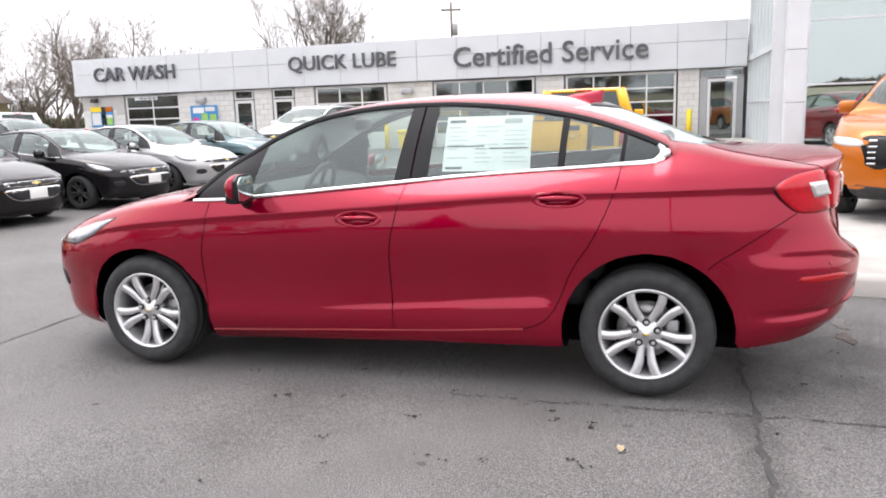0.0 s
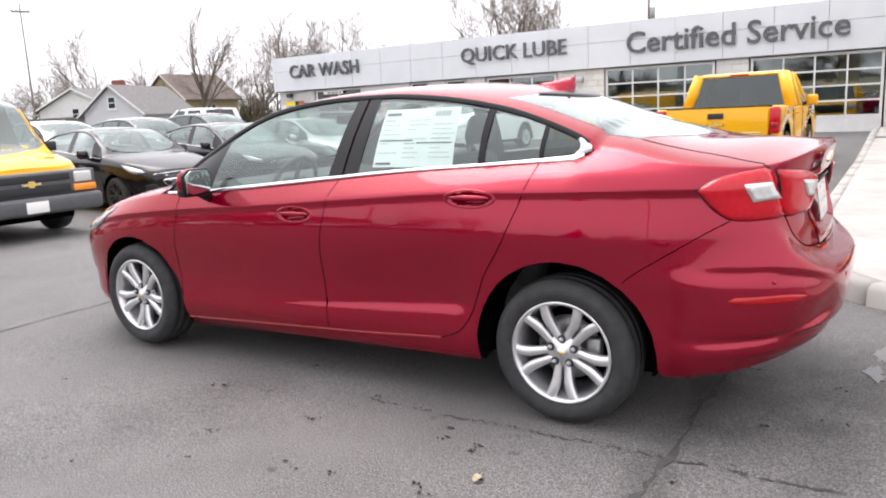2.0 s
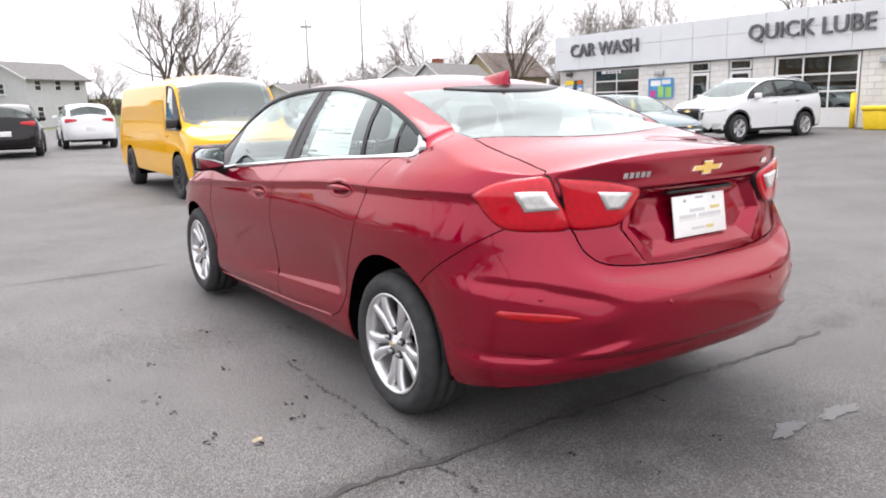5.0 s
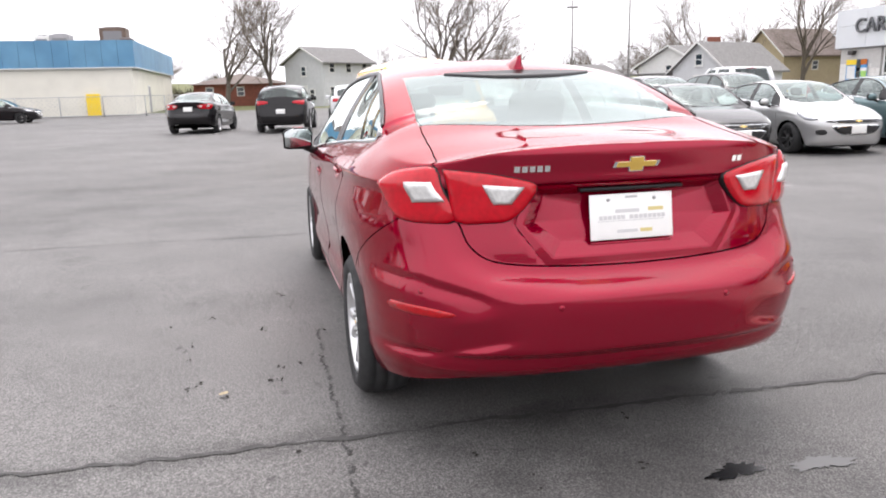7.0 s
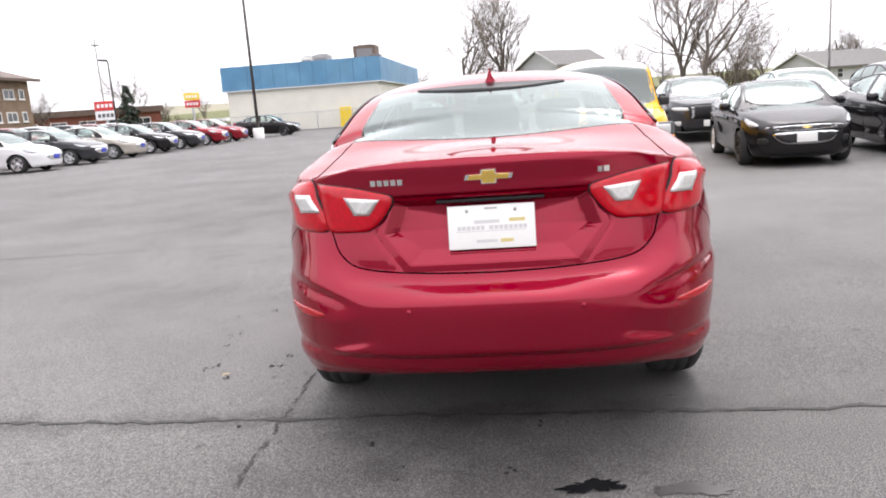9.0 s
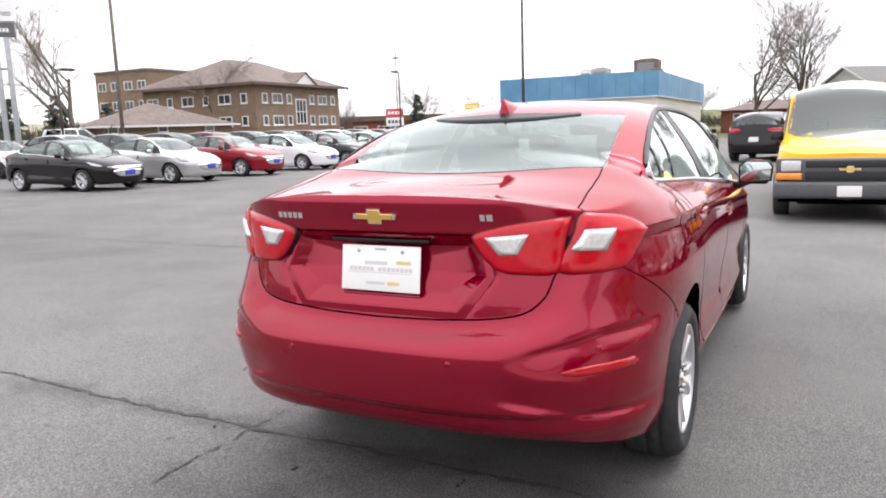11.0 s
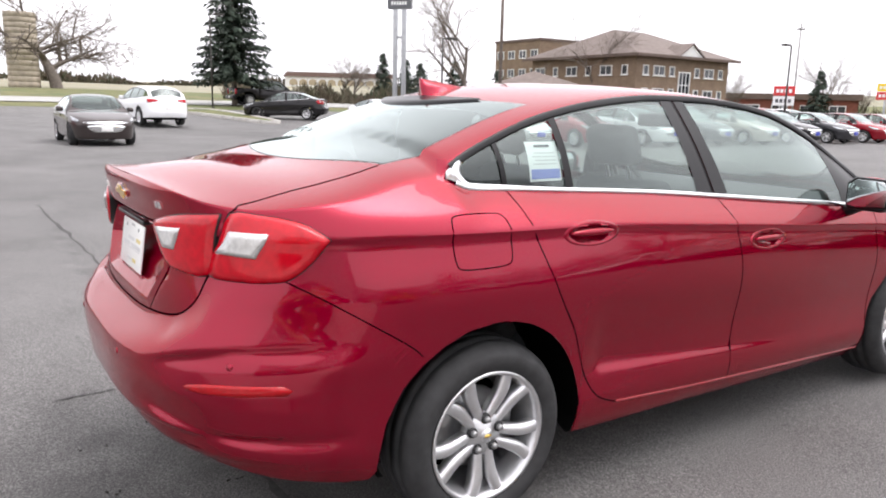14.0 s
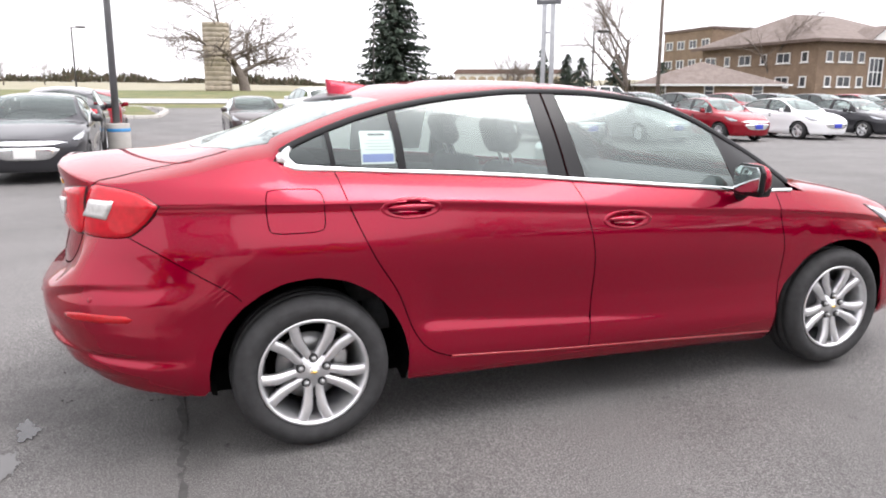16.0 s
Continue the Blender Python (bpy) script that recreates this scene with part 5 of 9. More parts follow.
    for line in q["tail"]:
        sh.patch("tail_lamp", line, sh.by_y, red, root, rise=0.010, rings=4, n=2)
    for line, material in q["head"]:
        sh.patch("headlamp", line, lambda a, b, o: sh.by_y(a, b, o, "f"), material, root, rise=0.010, rings=4, n=2)
    for line, material, n in q["face"]:
        gr = sh.patch("grille", line, lambda a, b, o: sh.by_y(a, b, o, "f"), material, root, both=False, rise=0.008, rings=4, n=2)[0]
        z0, z1 = min(p[1] for p in line), max(p[1] for p in line)
        wd = max(p[0] for p in line) * 0.86
        for k in range(n):
            zz = lerp(z0, z1, (k + 1) / (n + 1))
            part("grille_bar", bar_on(sh, -wd, wd, zz - 0.008, zz + 0.008, "f", 0.022), "chrome" if q.get("bright") else "trim", gr)
    ez = q["emblem"]
    emblem("nose_emblem", lambda a, b, off: sh.by_y(a, ez + b, off + 0.02, "f"), root, 0.10, 0.032)
    if q.get("plate_f"):
        p = sh.by_y(0, q["plate_f"], 0, "f")
        number_plate(root, Matrix.Translation((p.x - 0.03, 0, q["plate_f"])) @ Matrix.Rotation(radians(180), 4, "Z"), False)
    if q.get("plate_r"):
        p = sh.by_y(0, q["plate_r"], 0)
        number_plate(root, Matrix.Translation((p.x + 0.012, 0, q["plate_r"])), False)
    if roof_rails:
        for side in (-1, 1):
            pts = [(x, (sh.edge(x)[0] - 0.07) * side, sh.edge(x)[1] + 0.075) for x in (-0.25, 0.0, 0.5, 1.0, 1.45, 1.65)]
            pts[0] = (pts[0][0], pts[0][1], pts[0][2] - 0.05)
            pts[-1] = (pts[-1][0], pts[-1][1], pts[-1][2] - 0.05)
            part("roof_rail", tube_bm(pts, 0.018, 8), "alloy", root)
    return root, sh


SUV = dict(
    xsf=-1.05, xsr=1.55, pf=3.2, pr=4.2, floor=0.22, shoulder=1.6, clad=0.34, mid=0.16, seat=0.05, bright=True, handle="chrome", mirror=(-0.72, 1.08), beltline="chrome",
    rear=[(0.25, 2.22), (0.35, 2.33), (0.55, 2.38), (0.72, 2.36), (0.85, 2.33), (1.05, 2.30), (1.18, 2.27)],
    nose=[(0.20, -2.10), (0.30, -2.22), (0.50, -2.27), (0.80, -2.25), (0.98, -2.12)],
    sill=[(-2.3, 0.25), (-1.0, 0.25), (1.0, 0.25), (2.38, 0.32)],
    arches=[(-1.36, 0.35, 0.42, 0.42), (1.365, 0.35, 0.42, 0.42)],
    crease=[(-2.2, 0.82), (-1.0, 0.93), (0.5, 0.97), (2.3, 1.02)],
    flank=[(0, 0.82), (0.12, 0.885), (0.3, 0.895), (0.6, 0.905), (0.85, 0.915), (1.0, 0.905)],
    belt=[(-2.2, 0.90, 0.83), (-1.6, 1.02, 0.86), (-1.05, 1.07, 0.875), (0.0, 1.10, 0.865), (1.0, 1.13, 0.855), (1.7, 1.17, 0.85), (2.12, 1.20, 0.845), (2.3, 1.17, 0.845)],
    cant=[(-1.05, 0.85, 1.10), (-0.80, 0.755, 1.27), (-0.50, 0.70, 1.42), (-0.10, 0.665, 1.54), (0.4, 0.655, 1.575), (1.0, 0.665, 1.56), (1.6, 0.69, 1.48), (2.0, 0.72, 1.36), (2.12, 0.76, 1.26)],
    glass_x=(-1.05, 2.12), screens=(-1.10, -0.30, 2.02, 2.24), back_half=0.60,
    spine=[(-2.24, 0.90), (-2.0, 0.99), (-1.5, 1.07), (-1.12, 1.11), (-0.7, 1.37), (-0.35, 1.545), (0.0, 1.615), (0.5, 1.65), (1.2, 1.64), (1.8, 1.59), (2.02, 1.54), (2.15, 1.38), (2.29, 1.17)],
    lean=[(-2.2, 30, 0.08), (-1.1, 40, 0.12), (-0.8, 60, 0.05), (0.4, 55, 0.09), (1.8, 55, 0.1), (2.2, 30, 0.1)],
    panes=[(-0.72, 0.10, -0.62, 0.10), (0.24, 1.05, 0.24, 1.02), (1.13, 1.85, 1.10, 1.70)],
    pillars=[((0.10, 0.24), (0.10, 0.24)), ((1.05, 1.13), (1.02, 1.10)), ((-1.0, -0.72), (-0.95, -0.62))],
    doors=[[(-0.90, 1.06), (-0.93, 0.8), (-0.92, 0.42)], [(0.17, 1.09), (0.13, 0.8), (0.12, 0.40)], [(1.09, 1.12), (1.04, 0.86), (0.93, 0.62), (0.88, 0.42)]],
    handles=[(0.0, 0.98), (0.98, 1.01)],
    tail=[[(-0.80, 1.10), (-0.62, 1.10), (-0.42, 1.07), (-0.44, 1.01), (-0.62, 0.98), (-0.80, 0.96)]],
    head=[([(-0.84, 0.86), (-0.66, 0.86), (-0.50, 0.83), (-0.50, 0.78), (-0.66, 0.78), (-0.82, 0.80)], "lens_white"), ([(-0.80, 0.50), (-0.68, 0.52), (-0.66, 0.42), (-0.74, 0.40)], "lens_white")],
    face=[([(-0.50, 0.86), (-0.30, 0.88), (0.30, 0.88), (0.50, 0.86), (0.46, 0.66), (0.36, 0.56), (-0.36, 0.56), (-0.46, 0.66)], "trim", 5), ([(-0.52, 0.40), (0.52, 0.40), (0.48, 0.30), (-0.48, 0.30)], "plastic", 0)],
    emblem=0.80, plate_f=0.45, plate_r=0.74,
)
VAN = dict(
    xsf=-2.0, xsr=2.3, pf=3.4, pr=8.0, floor=0.28, shoulder=1.3, mid=-0.9, seat=-1.0, mirror=(-1.62, 1.18), mirror_paint="plastic", wheel="steel",
    rear=[(0.3, 2.75), (0.5, 2.80), (1.0, 2.80), (1.92, 2.74)],
    nose=[(0.30, -2.62), (0.40, -2.72), (0.55, -2.74), (0.62, -2.66), (0.95, -2.63), (1.12, -2.50)],
    sill=[(-2.8, 0.36), (2.8, 0.38)],
    arches=[(-1.72, 0.38, 0.44, 0.44), (1.71, 0.38, 0.42, 0.44)],
    crease=[(-2.8, 0.80), (2.8, 0.85)],
    flank=[(0, 0.93), (0.2, 0.97), (0.6, 0.985), (0.9, 0.99), (1.0, 0.985)],
    belt=[(-2.65, 0.96, 0.90), (-2.2, 1.06, 0.92), (-1.80, 1.14, 0.93), (-0.93, 1.16, 0.94), (-0.91, 1.88, 0.84), (1.0, 1.88, 0.84), (2.8, 1.88, 0.84)],
    cant=[(-1.80, 0.90, 1.18), (-1.55, 0.86, 1.48), (-1.25, 0.83, 1.84), (-0.90, 0.82, 1.90)],
    glass_x=(-1.80, -0.92), screens=(-1.98, -1.15, None, None), back_half=0.6,
    spine=[(-2.70, 0.96), (-2.4, 1.09), (-2.0, 1.17), (-1.6, 1.56), (-1.25, 1.97), (-1.0, 2.06), (0.0, 2.11), (2.6, 2.11), (2.79, 2.02)],
    lean=[(-2.6, 30, 0.08), (-1.9, 45, 0.1), (-1.2, 55, 0.1), (0.0, 62, 0.22), (2.7, 62, 0.2)],
    panes=[(-1.55, -0.98, -1.20, -0.98)], pillars=[((-1.76, -1.55), (-1.60, -1.20))],
    doors=[[(-1.78, 1.13), (-1.85, 0.8), (-1.30, 0.45)], [(-0.93, 1.70), (-0.93, 1.0), (-0.93, 0.42)]],
    handles=[(-1.05, 1.05)],
    tail=[[(-0.93, 1.2), (-0.86, 1.2), (-0.86, 0.9), (-0.93, 0.9)]],
    head=[([(-0.86, 0.84), (-0.64, 0.84), (-0.64, 0.70), (-0.86, 0.70)], "lens_white"), ([(-0.90, 0.685), (-0.62, 0.685), (-0.62, 0.60), (-0.90, 0.60)], "amber")],
    face=[([(-0.62, 0.88), (0.62, 0.88), (0.62, 0.77), (-0.62, 0.77)], "plastic", 1), ([(-0.62, 0.73), (0.62, 0.73), (0.62, 0.60), (-0.62, 0.60)], "plastic", 1), ([(-0.94, 0.905), (0.94, 0.905), (0.94, 0.582), (-0.94, 0.582)], "bumper_grey", 0), ([(-0.94, 0.575), (0.94, 0.575), (0.94, 0.36), (-0.94, 0.36)], "bumper_grey", 0)],
    emblem=0.755, plate_f=0.47,
)
M["bumper_grey"] = mat("grey_plastic_bumper", (0.085, 0.087, 0.092), 0.55, vary=0.12, scale=12)


def pickup(name, paint, label, group="", lit=False):
    """A crew-cab pickup truck, nose at local -x."""
    root = thing(name, label, "pickup truck", group)

    def taper(bm, z0, z1, k, cx):
        for v in bm.verts:
            f = max(0, min(1, (v.co.z - z0) / (z1 - z0)))
            v.co.y *= 1 - k * f
        return bm

    side = [(-2.62, 0.52), (-2.62, 0.86), (-2.50, 1.02), (-1.55, 1.12), (-1.40, 1.13), (0.98, 1.16), (0.98, 0.48), (-1.0, 0.44), (-1.08, 0.62), (-1.25, 0.84), (-1.60, 0.93), (-1.95, 0.84), (-2.12, 0.62), (-2.2, 0.52)]
    part("cab_body", taper(poly_prism(side, -0.93, 0.93, 0.035), 0.9, 1.16, 0.03, 0), paint, root)
    bed = [(1.0, 0.48), (1.0, 1.18), (2.68, 1.20), (2.68, 0.60), (2.32, 0.60), (2.22, 0.80), (1.95, 0.93), (1.60, 0.93), (1.34, 0.80), (1.22, 0.55)]
    for s_ in (-1, 1):
        part("bed_side", poly_prism(bed, 0.86 * s_ - 0.06, 0.86 * s_ + 0.07, 0.03), paint, root)
    part("bed_floor", box_bm(1.0, 2.62, -0.82, 0.82, 0.70, 0.76), "plastic", root)
    part("bed_front", box_bm(0.98, 1.05, -0.82, 0.82, 0.7, 1.16, 0.02), paint, root)
    tg = part("tailgate", box_bm(2.62, 2.70, -0.77, 0.77, 0.66, 1.20, 0.025), paint, root)
    part("tailgate_cap", box_bm(2.61, 2.71, -0.78, 0.78, 1.195, 1.215, 0.008), "plastic", tg)
    part("tailgate_handle", box_bm(2.695, 2.715, -0.12, 0.12, 1.02, 1.11, 0.012), "plastic", tg)
    emblem("tail_emblem", lambda a, b, off: Vector((2.702 + off, a, 0.93 + b)), root, 0.13, 0.045)
    part("badge", box_bm(2.70, 2.706, 0.35, 0.66, 0.78, 0.81), "gold_print", root, "small chrome badge")
    part("rear_bumper", box_bm(2.58, 2.86, -0.90, 0.90, 0.46, 0.66, 0.05), "trim", root)
    part("bumper_step", box_bm(2.62, 2.80, -0.90, 0.90, 0.655, 0.68, 0.01), "plastic", root)
    part("bumper_panel", box_bm(2.70, 2.872, -0.86, -0.32, 0.52, 0.645, 0.03), paint, root)
    part("bumper_panel", box_bm(2.70, 2.872, 0.32, 0.86, 0.52, 0.645, 0.03), paint, root)
    number_plate(root, Matrix.Translation((2.875, 0, 0.56)), False)
    for s_ in (-1, 1):
        lamp = part("tail_lamp", box_bm(2.56, 2.715, 0.855 * s_ - 0.075, 0.855 * s_ + 0.075, 0.78, 1.18, 0.03), "lens_lit" if lit else "lens_red", root)
        part("clear_lens", box_bm(2.70, 2.722, 0.855 * s_ - 0.05, 0.855 * s_ + 0.05, 0.86, 0.95, 0.01), "lens_red_dark", lamp)
    # cab roof with its pillars
    roof_p = [(-0.62, 1.70), (-0.30, 1.775), (0.35, 1.79), (0.78, 1.75), (0.80, 1.70)]
    part("roof", taper(poly_prism(roof_p, -0.74, 0.74, 0.03), 1.7, 1.8, 0.1, 0), paint, root)
    for s_ in (-1, 1):
        for a, b, w in (((-1.36, 1.13), (-0.60, 1.72), 0.05), ((-0.16, 1.14), (-0.08, 1.75), 0.06), ((0.92, 1.15), (0.74, 1.73), 0.10)):
            bm = tube_bm([(a[0], 0.87 * s_, a[1]), (b[0], 0.70 * s_, b[1])], w, 8)
            part("pillar", bm, paint, root)
        for x0, x1, t0, t1 in ((-1.22, -0.20, -0.60, -0.12), (-0.10, 0.86, -0.04, 0.70)):
            bm = bmesh.new()
            vs = [bm.verts.new(v) for v in ((x0, 0.875 * s_, 1.15), (x1, 0.875 * s_, 1.16), (t1, 0.715 * s_, 1.72), (t0, 0.715 * s_, 1.72))]
            bm.faces.new(vs)
            part("side_glass", bm, "dark_glass", root, smooth=False)
        bm = box_bm(-1.08, -0.96, 1.0 * s_ - 0.10, 1.0 * s_ + 0.10, 1.14, 1.34, 0.04)
        mir = part("door_mirror", bm, paint, root)
        part("mirror_arm", box_bm(-1.05, -0.99, 0.89 * s_ - 0.05, 0.89 * s_ + 0.05, 1.15, 1.21, 0.01), "trim", mir)
        for hx in (-0.30, 0.72):
            part("door_handle", box_bm(hx - 0.1, hx + 0.1, 0.94 * s_ - 0.015, 0.94 * s_ + 0.015, 1.02, 1.05, 0.01), paint, root)
        for gx in (-1.15, -0.14, 0.90):
            part("door_gap", box_bm(gx - 0.004, gx + 0.004, 0.931 * s_ - 0.002, 0.931 * s_ + 0.002, 0.5, 1.12), "seam", root)
        part("headlamp", box_bm(-2.64, -2.40, 0.72 * s_ - 0.18, 0.72 * s_ + 0.18, 0.76, 0.93, 0.04), "lens_white", root)
    for nm, a, b, w0, w1 in (("windscreen", (-1.38, 1.13), (-0.60, 1.73), 0.82, 0.68), ("rear_window", (0.90, 1.18), (0.775, 1.70), 0.76, 0.66)):
        bm = bmesh.new()
        bm.faces.new([bm.verts.new(v) for v in ((a[0], -w0, a[1]), (a[0], w0, a[1]), (b[0], w1, b[1]), (b[0], -w1, b[1]))])
        part(nm, bm, "dark_glass", root, smooth=False)
    part("high_brake_lamp", box_bm(0.78, 0.82, -0.16, 0.16, 1.715, 1.745, 0.008), "lens_red", root)
    part("grille", box_bm(-2.65, -2.6, -0.52, 0.52, 0.60, 0.92, 0.03), "plastic", root)
    part("front_bumper", box_bm(-2.72, -2.45, -0.90, 0.90, 0.42, 0.60, 0.05), paint, root)
    part("cabin", box_bm(-1.2, 0.85, -0.78, 0.78, 0.6, 1.12), "dash", root)
    for y in (-0.38, 0.38):
        part("seat", box_bm(-0.15, 0.0, y - 0.24, y + 0.24, 0.9, 1.5, 0.06), "seat", root)
    part("frame_rail", box_bm(-2.3, 2.6, -0.45, 0.45, 0.38, 0.56, 0.03), "liner", root)
    for xc in (-1.60, 1.66):
        for s_ in (-1, 1):
            wheel(root, pose(xc, 0.80 * s_, 0.385) if s_ == -1 else pose(xc, 0.80 * s_, 0.385, 0, 0, 180), 0.385, 0.24, 0.25, 6, "alloy", False)
            bm = bmesh.new()
            rows = []
            for k in range(11):
                a = math.pi * (1.05 - 1.1 * k / 10)
                rows.append([bm.verts.new((xc + 0.44 * math.cos(a), y * s_, max(0.45, 0.46 + 0.44 * math.sin(a)))) for y in (0.92, 0.55)])
            for a, b in zip(rows, rows[1:]):
                bm.faces.new((a[0], a[1], b[1], b[0]))
            part("wheel_well", bm, "liner", root)
    return root
# ---------------------------------------------------------------- the ground


def H(x, y):
    """Height of the ground: a lot with slight falls, and fields that rise to the south."""
    z = -0.13 * math.exp(-((x + 10) / 7.5) ** 2 - ((y - 6.5) / 8) ** 2)
    z += 0.20 * sstep(11, 20, y) * sstep(-60, -20, x)
    z += 0.028 * max(0.0, -y - 42) * sstep(-42, -60, y) - 0.007 * max(0.0, -y - 90)
    z += 0.9 * min(1.0, max(0.0, (-y - 25) / 25)) * sstep(-60, -32, x)
    z += 2.6 * math.exp(-((x + 103) / 45) ** 2 - ((y + 212) / 45) ** 2)
    z += 0.02 * max(0.0, -x - 75)
    return z


# damp patches, the first with the tail's shade painted in: place, reach, tone
DAMP_SHADE = [(2.36, -0.10, 1.7, 2.3, 0.68), (-0.4, -2.5, 6.0, 2.0, 0.90), (0.9, 2.8, 4.5, 2.4, 0.92), (-5.5, -3.5, 9.0, 6.0, 0.86), (1.83, -0.5, 0.34, 16.0, 0.72)]


def asphalt(name):
    m = bpy.data.materials.new(name)
    m.use_nodes = True
    t = m.node_tree
    p = t.nodes["Principled BSDF"]
    co = t.nodes.new("ShaderNodeTexCoord")

    def nz(s, d=5, rough=0.55):
        n = t.nodes.new("ShaderNodeTexNoise")
        n.inputs["Scale"].default_value, n.inputs["Detail"].default_value, n.inputs["Roughness"].default_value = s, d, rough
        t.links.new(co.outputs["Object"], n.inputs["Vector"])
        return n.outputs["Fac"]

    def ramp(f, stops):
        r = t.nodes.new("ShaderNodeValToRGB")
        e = r.color_ramp.elements
        while len(e) < len(stops):
            e.new(0.5)
        for el, (pos, c) in zip(e, stops):
            el.position, el.color = pos, (*c, 1)
        t.links.new(f, r.inputs[0])
        return r.outputs[0]

    def mul(a, b):
        h = t.nodes.new("ShaderNodeMixRGB")
        h.blend_type, h.inputs[0].default_value = "MULTIPLY", 1.0
        t.links.new(a, h.inputs[1])
        t.links.new(b, h.inputs[2])
        return h.outputs[0]

    def g(v):
        return (v, v * 0.965, v * 0.935)

    grain = ramp(nz(150, 3, 0.75), [(0.34, g(0.044)), (0.5, g(0.112)), (0.66, g(0.27))])
    patch = ramp(nz(0.9, 6), [(0.30, (0.80,) * 3), (0.5, (1.0,) * 3), (0.72, (1.13,) * 3)])
    wide = ramp(nz(0.16, 4), [(0.30, (0.78,) * 3), (0.7, (1.18,) * 3)])
    spots = ramp(nz(9, 3), [(0.26, (0.55,) * 3), (0.33, (1.0,) * 3)])
    tone = mul(mul(mul(grain, patch), wide), spots)
    for x, y, rx_, ry_, dark in DAMP_SHADE:
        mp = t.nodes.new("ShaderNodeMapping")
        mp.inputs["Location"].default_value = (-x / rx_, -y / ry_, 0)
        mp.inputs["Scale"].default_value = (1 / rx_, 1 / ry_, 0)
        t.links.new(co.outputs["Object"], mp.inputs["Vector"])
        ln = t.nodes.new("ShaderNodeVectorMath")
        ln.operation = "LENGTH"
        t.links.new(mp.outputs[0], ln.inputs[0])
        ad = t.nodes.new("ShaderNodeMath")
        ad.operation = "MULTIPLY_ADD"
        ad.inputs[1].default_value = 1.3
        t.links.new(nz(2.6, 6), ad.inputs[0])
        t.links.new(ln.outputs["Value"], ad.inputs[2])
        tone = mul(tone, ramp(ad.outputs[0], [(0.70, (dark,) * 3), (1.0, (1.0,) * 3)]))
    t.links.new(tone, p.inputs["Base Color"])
    rr = t.nodes.new("ShaderNodeMapRange")
    rr.inputs["From Min"].default_value, rr.inputs["From Max"].default_value = 0.35, 0.65
    rr.inputs["To Min"].default_value, rr.inputs["To Max"].default_value = 0.64, 0.71
    t.links.new(nz(0.5, 5), rr.inputs["Value"])
    t.links.new(rr.outputs[0], p.inputs["Roughness"])
    p.inputs["Specular IOR Level"].default_value = 0.3
    b = t.nodes.new("ShaderNodeBump")
    b.inputs["Strength"].default_value, b.inputs["Distance"].default_value = 0.55, 0.004
    t.links.new(nz(230, 2, 0.7), b.inputs["Height"])
    t.links.new(b.outputs[0], p.inputs["Normal"])
    return m


